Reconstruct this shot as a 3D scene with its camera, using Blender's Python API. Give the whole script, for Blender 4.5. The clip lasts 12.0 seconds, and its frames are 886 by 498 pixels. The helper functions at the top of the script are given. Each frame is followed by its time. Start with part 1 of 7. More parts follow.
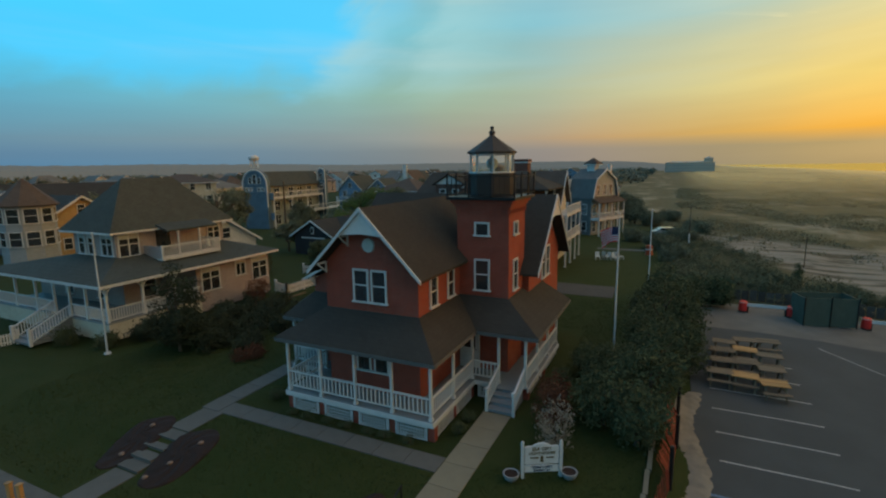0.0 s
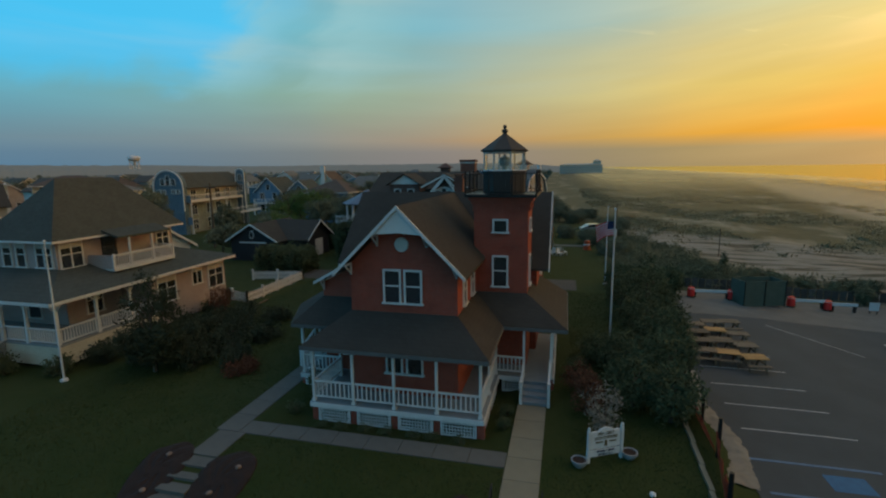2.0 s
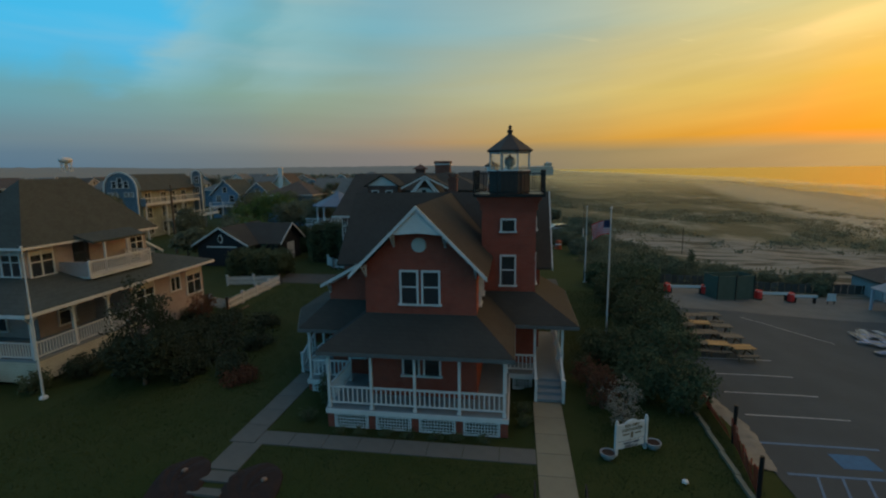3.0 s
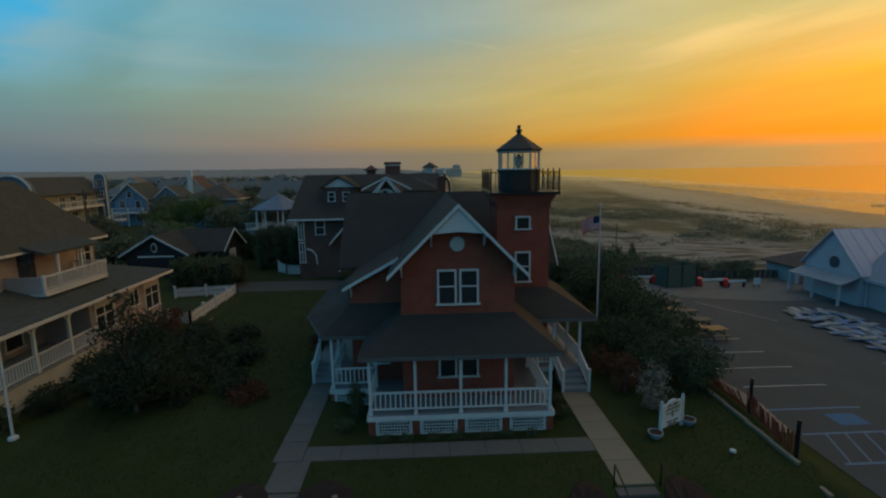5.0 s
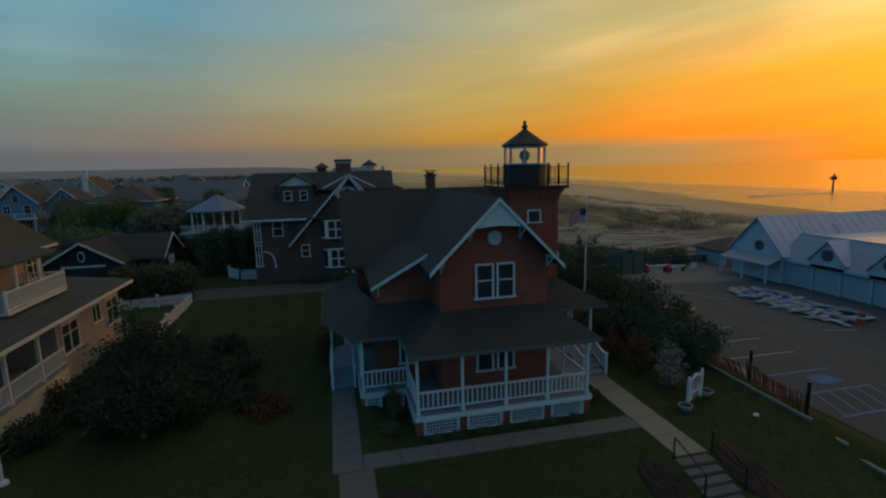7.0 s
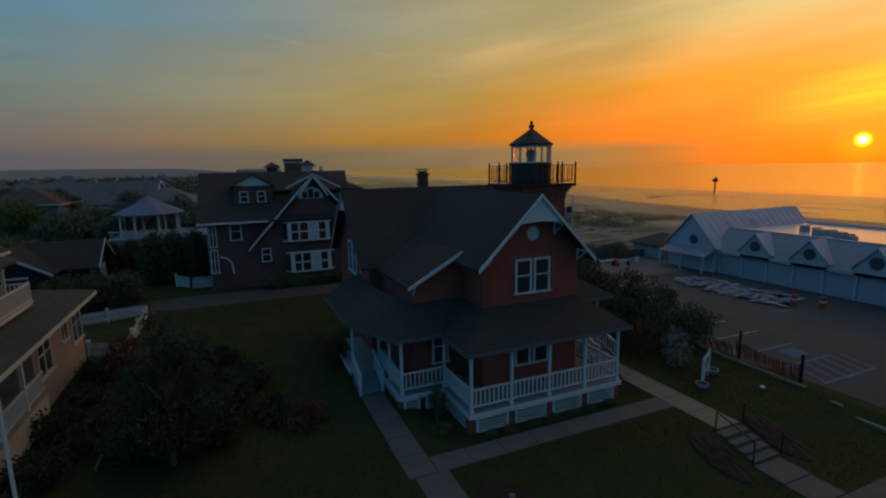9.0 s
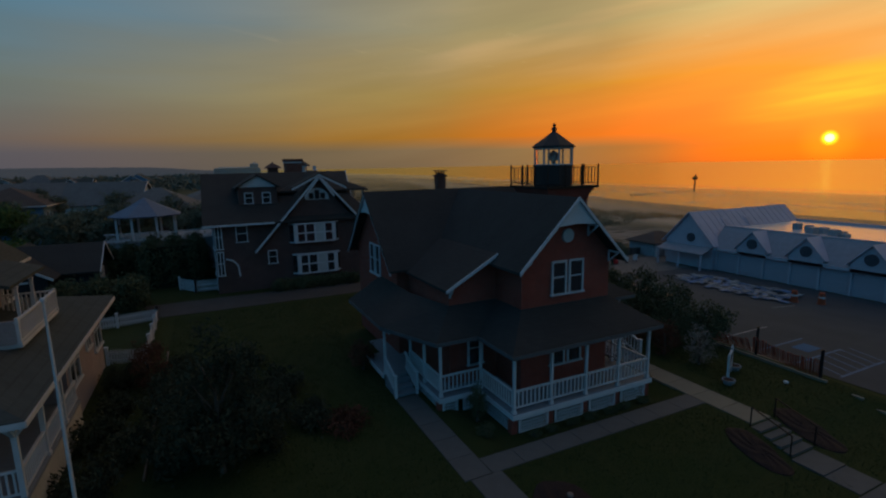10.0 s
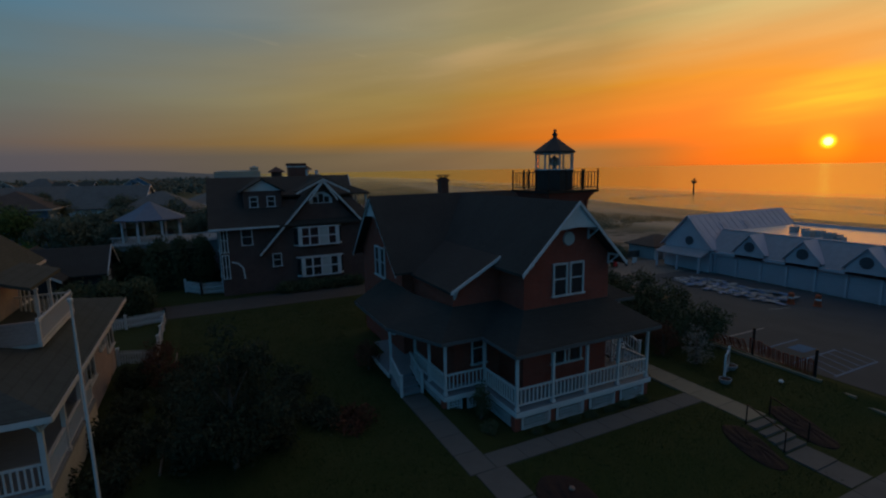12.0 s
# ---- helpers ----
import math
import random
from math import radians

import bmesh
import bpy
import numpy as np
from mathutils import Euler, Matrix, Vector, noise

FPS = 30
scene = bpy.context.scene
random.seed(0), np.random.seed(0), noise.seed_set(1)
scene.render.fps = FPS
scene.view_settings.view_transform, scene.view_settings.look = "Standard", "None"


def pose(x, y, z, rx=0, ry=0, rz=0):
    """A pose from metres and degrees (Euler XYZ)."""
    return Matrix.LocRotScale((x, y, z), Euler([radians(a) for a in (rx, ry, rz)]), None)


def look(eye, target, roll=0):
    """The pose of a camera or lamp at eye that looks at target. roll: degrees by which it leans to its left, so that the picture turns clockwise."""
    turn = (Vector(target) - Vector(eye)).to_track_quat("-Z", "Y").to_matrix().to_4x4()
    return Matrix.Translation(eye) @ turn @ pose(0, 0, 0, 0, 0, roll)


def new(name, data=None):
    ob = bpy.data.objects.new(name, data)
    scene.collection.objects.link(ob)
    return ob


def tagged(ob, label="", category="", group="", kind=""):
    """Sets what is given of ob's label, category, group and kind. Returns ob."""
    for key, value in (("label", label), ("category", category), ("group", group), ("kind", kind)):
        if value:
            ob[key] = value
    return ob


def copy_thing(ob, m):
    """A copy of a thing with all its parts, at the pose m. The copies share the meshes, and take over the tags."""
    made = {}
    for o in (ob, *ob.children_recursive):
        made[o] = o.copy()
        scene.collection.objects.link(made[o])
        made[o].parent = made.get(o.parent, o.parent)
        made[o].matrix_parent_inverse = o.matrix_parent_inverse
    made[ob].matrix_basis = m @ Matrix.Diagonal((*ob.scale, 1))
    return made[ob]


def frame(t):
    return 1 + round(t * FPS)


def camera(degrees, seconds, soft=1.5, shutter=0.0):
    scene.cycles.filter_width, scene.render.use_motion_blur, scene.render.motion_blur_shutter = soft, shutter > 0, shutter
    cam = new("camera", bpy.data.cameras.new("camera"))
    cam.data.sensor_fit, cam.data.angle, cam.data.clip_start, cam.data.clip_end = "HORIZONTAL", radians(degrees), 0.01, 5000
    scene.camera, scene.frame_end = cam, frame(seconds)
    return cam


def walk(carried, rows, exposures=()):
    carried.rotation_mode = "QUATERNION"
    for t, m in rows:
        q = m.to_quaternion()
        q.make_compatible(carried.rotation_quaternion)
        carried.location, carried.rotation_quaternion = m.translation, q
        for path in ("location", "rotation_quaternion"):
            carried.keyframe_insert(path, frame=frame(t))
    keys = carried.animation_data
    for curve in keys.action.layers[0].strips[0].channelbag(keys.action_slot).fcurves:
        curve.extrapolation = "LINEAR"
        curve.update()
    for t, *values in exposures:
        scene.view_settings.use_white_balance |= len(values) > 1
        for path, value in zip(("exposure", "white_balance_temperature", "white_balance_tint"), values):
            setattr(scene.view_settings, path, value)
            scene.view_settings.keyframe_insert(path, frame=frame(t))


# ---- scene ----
cam = camera(84.2, 12.0, soft=2.2)
U = 1.1  # metres in one unit of the plan below
PATH = [
    (0, (12.099, -16.449, 10.812), (11.254, -14.667, 10.482), -0.8),
    (0.5, (10.818, -16.977, 10.728), (10.057, -15.157, 10.401), -0.8),
    (1, (9.462, -17.483, 10.732), (8.793, -15.627, 10.402), -0.7),
    (1.5, (8.141, -17.86, 10.651), (7.563, -15.973, 10.325), -0.7),
    (2, (6.738, -18.254, 10.684), (6.259, -16.34, 10.356), -0.7),
    (2.5, (5.382, -18.526, 10.646), (4.998, -16.59, 10.322), -0.7),
    (3, (4.037, -18.703, 10.599), (3.743, -16.751, 10.278), -0.7),
    (5, (-1.419, -18.882, 10.498), (-1.342, -16.908, 10.181), -0.9),
    (5.5, (-2.76, -18.771, 10.527), (-2.594, -16.804, 10.205), -1.1),
    (6, (-4.103, -18.592, 10.474), (-3.844, -16.635, 10.151), -1.2),
    (6.5, (-5.411, -18.373, 10.446), (-5.065, -16.43, 10.121), -1.2),
    (7, (-6.66, -18.093, 10.437), (-6.227, -16.168, 10.107), -1.3),
    (9, (-11.893, -16.33, 10.307), (-11.114, -14.518, 9.98), -1.0),
    (9.5, (-13.079, -15.807, 10.395), (-12.244, -14.02, 10.064), -1.1),
    (10, (-14.182, -15.405, 10.574), (-13.331, -13.627, 10.238), -1.1),
    (10.5, (-14.485, -15.203, 10.551), (-13.635, -13.423, 10.22), -1.2),
    (11, (-14.552, -15.119, 10.602), (-13.701, -13.339, 10.272), -1.3),
    (11.5, (-14.557, -15.262, 10.663), (-13.705, -13.482, 10.336), -1.2),
    (12, (-14.673, -15.892, 10.666), (-13.819, -14.113, 10.343), -1.1),
]
walk(cam, [(t, look([U * v for v in eye], [U * v for v in target], roll)) for t, eye, target, roll in PATH],
     [(0, 0.03, 6650, 9), (2.5, -0.26, 6550, 10), (5.5, -0.63, 6400, 12), (7, -0.8, 6300, 15), (9, -1.2, 6000, 21), (10, -1.45, 5900, 24), (12, -1.55, 5900, 24)])

# ---- world, sun ----
SUN_AZ, SUN_EL = radians(63.4), radians(1.8)
SUN_DIR = Vector((math.sin(SUN_AZ) * math.cos(SUN_EL), math.cos(SUN_AZ) * math.cos(SUN_EL), math.sin(SUN_EL)))


class Nodes:
    """A small wrapper that adds nodes and links them."""

    def __init__(self, tree):
        self.t = tree

    def add(self, kind, ins=(), **props):
        n = self.t.nodes.new(kind)
        for k, v in props.items():
            setattr(n, k, v)
        for k, v in dict(ins).items():
            if isinstance(v, bpy.types.NodeSocket):
                self.t.links.new(v, n.inputs[k])
            else:
                n.inputs[k].default_value = v
        return n

    def math(self, op, a, b=0.0, clamp=False):
        return self.add("ShaderNodeMath", {0: a, 1: b}, operation=op, use_clamp=clamp).outputs[0]

    def sky_ramp(self, fac, stops, top=4.0):
        """A smooth ramp of colours brighter than one, held below one inside the ramp and raised after it."""
        c = self.ramp(fac, [(p, tuple(v / top for v in col)) for p, col in stops], "CARDINAL")
        return self.add("ShaderNodeVectorMath", {0: c, "Scale": top}, operation="SCALE").outputs[0]

    def ramp(self, fac, stops, mode="LINEAR"):
        n = self.add("ShaderNodeValToRGB", {0: fac})
        n.color_ramp.interpolation = mode
        els = n.color_ramp.elements
        while len(els) < len(stops):
            els.new(0.5)
        for e, (p, c) in zip(els, stops):
            e.position, e.color = p, (*c, 1)
        return n.outputs[0]

    def mix(self, fac, a, b, blend="MIX"):
        n = self.add("ShaderNodeMix", data_type="RGBA", blend_type=blend)
        for s, v in ((n.inputs["Factor"], fac), (n.inputs[6], a), (n.inputs[7], b)):
            if isinstance(v, bpy.types.NodeSocket):
                self.t.links.new(v, s)
            else:
                s.default_value = v if isinstance(v, (int, float)) else (*v, 1)[:4]
        return n.outputs[2]

    def range(self, v, a, b, c=0.0, d=1.0):
        return self.add("ShaderNodeMapRange", {0: v, 1: a, 2: b, 3: c, 4: d}, interpolation_type="SMOOTHSTEP").outputs[0]


def make_world():
    w = bpy.data.worlds.new("sunrise_sky")
    w.use_nodes = True
    scene.world = w
    n = Nodes(w.node_tree)
    w.node_tree.nodes.clear()
    way = n.add("ShaderNodeTexCoord").outputs["Generated"]
    sep = n.add("ShaderNodeSeparateXYZ", {0: way})
    flat = n.add("ShaderNodeVectorMath", {0: n.add("ShaderNodeCombineXYZ", {0: sep.outputs[0], 1: sep.outputs[1]}).outputs[0]}, operation="NORMALIZE").outputs[0]
    toward = n.add("ShaderNodeVectorMath", {0: flat, 1: (math.sin(SUN_AZ), math.cos(SUN_AZ), 0)}, operation="DOT_PRODUCT").outputs["Value"]
    near = n.math("MULTIPLY_ADD", toward, 0.5)
    n.t.nodes[-1].inputs[2].default_value = 0.5
    up = n.math("ARCSINE", sep.outputs[2])
    az = n.math("ARCTAN2", sep.outputs[0], sep.outputs[1])
    # streaks of thin cloud that climb towards the sun's side
    climb = n.math("MULTIPLY", n.range(az, -0.5, 0.6), n.math("MULTIPLY", az, 0.10))
    slant = n.math("SUBTRACT", up, climb)
    sheet = n.add("ShaderNodeCombineXYZ", {0: n.math("MULTIPLY", az, 0.9), 1: n.math("MULTIPLY", slant, 8.0), 2: 0.4}).outputs[0]
    cloud = n.add("ShaderNodeTexNoise", {"Vector": sheet, "Scale": 1.6, "Detail": 3.0, "Roughness": 0.5, "Distortion": 0.3}).outputs[0]
    fine = n.add("ShaderNodeTexNoise", {"Vector": sheet, "Scale": 3.0, "Detail": 3.0, "Roughness": 0.5}).outputs[0]
    tall = n.add("ShaderNodeCombineXYZ", {0: n.math("MULTIPLY_ADD", up, -0.9), 1: n.math("MULTIPLY", up, 1.5), 2: 2.0}).outputs[0]
    n.t.links.new(az, n.t.nodes[-3].inputs[2])
    puff = n.add("ShaderNodeTexNoise", {"Vector": tall, "Scale": 7.0, "Detail": 4.0, "Roughness": 0.55, "Distortion": 0.3}).outputs[0]
    lean = n.math("MULTIPLY", n.math("SUBTRACT", cloud, 0.5), n.range(up, 0.0, 0.2, 0.01, 0.10))
    bent = n.math("ADD", up, lean)
    col = n.sky_ramp(near, SKY_LOW)
    for colours, a, b in ((SKY_MID, 0.030, 0.054), (SKY_HIGH, 0.056, 0.145), (SKY_TOP, 0.145, 0.25), (SKY_ZENITH, 0.25, 0.9)):
        col = n.mix(n.add("ShaderNodeMapRange", {0: bent, 1: a, 2: b}).outputs[0], col, n.sky_ramp(near, colours))
    # the clear blue hole away from the sun, ending at two upright plumes of thin cloud
    wave = n.math("MULTIPLY", n.math("SUBTRACT", puff, 0.5), 0.22)
    side = n.math("ADD", n.math("MULTIPLY_ADD", up, -0.45), wave)
    n.t.links.new(az, n.t.nodes[-2].inputs[2])
    clear = n.math("MULTIPLY", n.range(side, -0.62, -0.78), n.range(n.math("ADD", up, n.math("MULTIPLY", wave, 0.5)), 0.12, 0.20))
    col = n.mix(n.math("MULTIPLY", clear, n.range(up, 0.9, 0.3, 0.0, 0.75)), col, (0.035, 0.60, 1.06))
    plume = n.math("ADD", n.math("MULTIPLY", n.range(side, -0.78, -0.71), n.range(side, -0.62, -0.70)), n.math("MULTIPLY", n.range(side, -0.62, -0.55), n.range(side, -0.36, -0.52)))
    plume = n.math("MULTIPLY", plume, n.math("MULTIPLY", n.range(up, 0.10, 0.19), n.range(puff, 0.3, 0.65, 0.2, 0.6)))
    col = n.mix(plume, col, (0.34, 0.62, 0.66))
    veil = n.math("MULTIPLY", n.range(cloud, 0.50, 0.68), n.range(up, 0.10, 0.25))
    veil = n.math("MULTIPLY", veil, n.range(fine, 0.3, 0.7, 0.3, 1.0))
    col = n.mix(n.math("MULTIPLY", veil, 0.25), col, n.sky_ramp(near, SKY_CLOUD))
    # uneven streaks, lighter and darker, stronger towards the sun
    swing = n.range(near, 0.6, 0.95, 0.04, 0.12)
    tone = n.math("MULTIPLY_ADD", n.math("SUBTRACT", n.range(fine, 0.3, 0.7), 0.5), swing)
    n.t.links.new(swing, n.t.nodes[-1].inputs[1])
    n.t.nodes[-1].inputs[2].default_value = 1.0
    col = n.add("ShaderNodeVectorMath", {0: col, "Scale": tone}, operation="SCALE").outputs[0]
    # a few bright wisps high up on the sun's side
    thin = n.add("ShaderNodeCombineXYZ", {0: n.math("MULTIPLY", az, 3.0), 1: n.math("MULTIPLY", n.math("ADD", up, n.math("MULTIPLY", az, 0.12)), 24.0), 2: 5.0}).outputs[0]
    wisp = n.add("ShaderNodeTexNoise", {"Vector": thin, "Scale": 1.6, "Detail": 5.0, "Roughness": 0.65, "Distortion": 0.8}).outputs[0]
    wisp = n.math("MULTIPLY", n.range(wisp, 0.60, 0.74), n.math("MULTIPLY", n.range(up, 0.13, 0.22), n.range(near, 0.72, 0.9)))
    col = n.mix(n.math("MULTIPLY", wisp, 0.2), col, (2.6, 1.9, 0.75))
    # the sun with its glow, low over the sea, and the lit streak of cloud above it
    s = n.add("ShaderNodeVectorMath", {0: way, 1: SUN_DIR}, operation="DOT_PRODUCT").outputs["Value"]
    angle = n.math("ARCCOSINE", s)
    dx = n.math("DIVIDE", n.math("SUBTRACT", az, SUN_AZ), 0.19)
    dy = n.math("DIVIDE", n.math("SUBTRACT", slant, SUN_EL + 0.068 - 0.10 * SUN_AZ), 0.055)
    away = n.math("SQRT", n.math("ADD", n.math("MULTIPLY", dx, dx), n.math("MULTIPLY", dy, dy)))
    col = n.mix(n.math("MULTIPLY", n.range(away, 1.0, 0.1), n.range(fine, 0.35, 0.62, 0.35, 0.95)), col, (3.9, 1.75, 0.0))
    col = n.mix(n.range(angle, 0.05, 0.010, 0.0, 0.6), col, (3.6, 0.75, 0.0))
    col = n.mix(n.range(angle, 0.0135, 0.007), col, (5.0, 2.7, 0.0))
    col = n.mix(n.range(angle, 0.0075, 0.0045), col, (7.0, 6.2, 1.8))
    sky = n.add("ShaderNodeTexSky", sky_type="NISHITA", sun_disc=False, sun_elevation=SUN_EL, sun_rotation=SUN_AZ)
    a = n.add("ShaderNodeBackground", {0: col, 1: 1.0})
    b = n.add("ShaderNodeBackground", {0: sky.outputs[0], 1: 0.03})
    both = n.add("ShaderNodeAddShader", {0: a.outputs[0], 1: b.outputs[0]})
    n.add("ShaderNodeOutputWorld", {0: both.outputs[0]})


# sky colours from opposite the sun (0) to under it (1), by height over the horizon
SKY_LOW = [(0.0, (0.085, 0.17, 0.288)), (0.2, (0.077, 0.216, 0.353)), (0.48, (0.176, 0.223, 0.248)), (0.63, (0.27, 0.25, 0.23)), (0.79, (0.36, 0.29, 0.16)), (0.9, (0.55, 0.37, 0.16)), (0.955, (0.72, 0.39, 0.12)), (0.985, (1.35, 0.37, 0.05)), (1.0, (2.7, 0.31, 0.0))]
SKY_MID = [(0.0, (0.072, 0.216, 0.361)), (0.2, (0.102, 0.244, 0.357)), (0.48, (0.255, 0.29, 0.29)), (0.63, (0.42, 0.30, 0.19)), (0.79, (0.70, 0.38, 0.08)), (0.9, (1.2, 0.42, 0.02)), (0.97, (2.25, 0.44, 0.0)), (1.0, (3.1, 0.46, 0))]
SKY_HIGH = [(0.0, (0.056, 0.353, 0.57)), (0.2, (0.073, 0.433, 0.626)), (0.48, (0.265, 0.435, 0.36)), (0.63, (0.42, 0.47, 0.33)), (0.79, (0.74, 0.58, 0.20)), (0.9, (1.05, 0.62, 0.09)), (0.97, (1.75, 0.70, 0.01)), (1.0, (2.6, 0.84, 0.0))]
SKY_TOP = [(0.0, (0.04, 0.48, 0.867)), (0.2, (0.038, 0.56, 0.938)), (0.48, (0.18, 0.52, 0.63)), (0.63, (0.26, 0.53, 0.60)), (0.79, (0.52, 0.60, 0.45)), (0.9, (0.88, 0.75, 0.31)), (0.97, (1.1, 0.84, 0.26)), (1.0, (1.9, 1.4, 0.42))]
SKY_ZENITH = [(0.0, (0.20, 0.35, 0.56)), (0.5, (0.37, 0.44, 0.56)), (1.0, (0.80, 0.64, 0.56))]
SKY_CLOUD = [(0.0, (0.30, 0.55, 0.70)), (0.5, (0.60, 0.62, 0.52)), (0.8, (1.0, 0.80, 0.45)), (1.0, (3.4, 1.7, 0.45))]
make_world()
sun = new("sun", bpy.data.lights.new("sun", "SUN"))
sun.data.energy, sun.data.angle, sun.data.color = 0.08, radians(28), (1.0, 0.38, 0.09)
sun.matrix_world = look(SUN_DIR * 400, (0, 0, 0))

# ---- materials ----
MATS = {}


def mat(name, a, b=None, rough=0.8, scale=3.0, bump=0.2, metal=0.0, coat=0.0, fine=30.0, spec=0.3, per=0.0, stretch=(1, 1, 1)):
    """A surface of two colours, patchy at one scale and grainy at another."""
    if name in MATS:
        return MATS[name]
    m = bpy.data.materials.new(name)
    m.use_nodes = True
    n = Nodes(m.node_tree)
    p = m.node_tree.nodes["Principled BSDF"]
    b = b or tuple(v * 0.7 for v in a)
    co = n.add("ShaderNodeMapping", {0: n.add("ShaderNodeTexCoord").outputs["Object"], "Scale": stretch}).outputs[0]
    big = n.add("ShaderNodeTexNoise", {"Vector": co, "Scale": scale, "Detail": 4.0, "Roughness": 0.6}).outputs[0]
    small = n.add("ShaderNodeTexNoise", {"Vector": co, "Scale": fine, "Detail": 3.0, "Roughness": 0.7}).outputs[0]
    col = n.mix(n.range(big, 0.35, 0.65), a, b)
    col = n.mix(0.35, col, n.mix(small, tuple(v * 0.6 for v in a), tuple(min(1, v * 1.35) for v in a)))
    if per:
        r = n.add("ShaderNodeObjectInfo").outputs["Random"]
        col = n.mix(1.0, col, n.ramp(r, [(0, (1 - per,) * 3), (1, (1 + per,) * 3)]), "MULTIPLY")
    m.node_tree.links.new(col, p.inputs["Base Color"])
    p.inputs["Roughness"].default_value, p.inputs["Metallic"].default_value = rough, metal
    p.inputs["Specular IOR Level"].default_value = spec
    p.inputs["Coat Weight"].default_value = coat
    m.node_tree.links.new(n.range(small, 0.2, 0.8, max(0.02, rough - 0.1), min(1, rough + 0.1)), p.inputs["Roughness"])
    if bump:
        m.node_tree.links.new(n.add("ShaderNodeBump", {"Strength": bump, "Distance": 0.02, "Height": small}).outputs[0], p.inputs["Normal"])
    MATS[name] = m
    return m


def brick_mat(name, a, b, mortar, rows=0.075, size=0.22):
    """Coursed brickwork on upright walls: courses follow the height, bonds follow x + y."""
    m = bpy.data.materials.new(name)
    m.use_nodes = True
    n = Nodes(m.node_tree)
    p = m.node_tree.nodes["Principled BSDF"]
    co = n.add("ShaderNodeTexCoord").outputs["Object"]
    sep = n.add("ShaderNodeSeparateXYZ", {0: co})
    along = n.math("ADD", sep.outputs[0], sep.outputs[1])
    uv = n.add("ShaderNodeCombineXYZ", {0: along, 1: sep.outputs[2]}).outputs[0]
    br = n.add("ShaderNodeTexBrick", {"Vector": uv, "Color1": (*a, 1), "Color2": (*b, 1), "Mortar": (*mortar, 1), "Scale": 1.0,
                                      "Mortar Size": 0.008, "Brick Width": size, "Row Height": rows, "Bias": 0.0})
    stain = n.add("ShaderNodeTexNoise", {"Vector": co, "Scale": 0.9, "Detail": 5.0, "Roughness": 0.65}).outputs[0]
    col = n.mix(n.range(stain, 0.4, 0.75, 0.0, 0.4), br.outputs[0], tuple(v * 0.45 for v in a))
    m.node_tree.links.new(col, p.inputs["Base Color"])
    p.inputs["Roughness"].default_value = 0.85
    p.inputs["Specular IOR Level"].default_value = 0.25
    m.node_tree.links.new(n.add("ShaderNodeBump", {"Strength": 0.5, "Distance": 0.01, "Height": n.math("SUBTRACT", 1.0, br.outputs[1])}).outputs[0], p.inputs["Normal"])
    MATS[name] = m
    return m


def course_mat(name, a, b, height, rough=0.85, seam=0.35):
    """Shingles or clapboards in courses of a given height, with ragged butts."""
    m = bpy.data.materials.new(name)
    m.use_nodes = True
    n = Nodes(m.node_tree)
    p = m.node_tree.nodes["Principled BSDF"]
    co = n.add("ShaderNodeTexCoord").outputs["Object"]
    sep = n.add("ShaderNodeSeparateXYZ", {0: co})
    uv = n.add("ShaderNodeCombineXYZ", {0: n.math("ADD", sep.outputs[0], sep.outputs[1]), 1: sep.outputs[2]}).outputs[0]
    br = n.add("ShaderNodeTexBrick", {"Vector": uv, "Color1": (*a, 1), "Color2": (*b, 1), "Mortar": (*[v * seam for v in a], 1), "Scale": 1.0,
                                      "Mortar Size": 0.010, "Brick Width": height * 1.7, "Row Height": height})
    stain = n.add("ShaderNodeTexNoise", {"Vector": co, "Scale": 0.6, "Detail": 6.0, "Roughness": 0.7}).outputs[0]
    col = n.mix(n.range(stain, 0.35, 0.75, 0.0, 0.5), br.outputs[0], tuple(v * 1.5 for v in b))
    m.node_tree.links.new(col, p.inputs["Base Color"])
    p.inputs["Roughness"].default_value = rough
    p.inputs["Specular IOR Level"].default_value = 0.12
    m.node_tree.links.new(n.add("ShaderNodeBump", {"Strength": 0.22, "Distance": 0.015, "Height": n.math("SUBTRACT", 1.0, br.outputs[1])}).outputs[0], p.inputs["Normal"])
    MATS[name] = m
    return m


def glass_mat(name, tint, rough=0.05):
    m = bpy.data.materials.new(name)
    m.use_nodes = True
    p = m.node_tree.nodes["Principled BSDF"]
    p.inputs["Base Color"].default_value = (*tint, 1)
    p.inputs["Roughness"].default_value = rough
    p.inputs["Transmission Weight"].default_value = 1.0
    p.inputs["IOR"].default_value = 1.45
    MATS[name] = m
    return m


BRICK = brick_mat("red_brick", (0.29, 0.053, 0.030), (0.235, 0.043, 0.026), (0.22, 0.11, 0.085))
BRICK_DK = brick_mat("dark_brick", (0.14, 0.05, 0.035), (0.10, 0.038, 0.03), (0.15, 0.11, 0.09))
ROOF = course_mat("asphalt_shingle", (0.042, 0.039, 0.035), (0.035, 0.033, 0.030), 0.13, 0.85, 0.78)
ROOF_BR = course_mat("brown_shingle", (0.085, 0.066, 0.055), (0.068, 0.054, 0.047), 0.13, 0.85, 0.7)
ROOF_GR = course_mat("grey_shingle", (0.056, 0.063, 0.057), (0.045, 0.051, 0.047), 0.13, 0.85, 0.7)
CEDAR = course_mat("cedar_shingle", (0.105, 0.063, 0.055), (0.086, 0.053, 0.047), 0.14, 0.85, 0.6)
TRIM = mat("white_trim_paint", (0.51, 0.515, 0.52), (0.43, 0.435, 0.435), 0.55, 1.2, 0.05, fine=18)
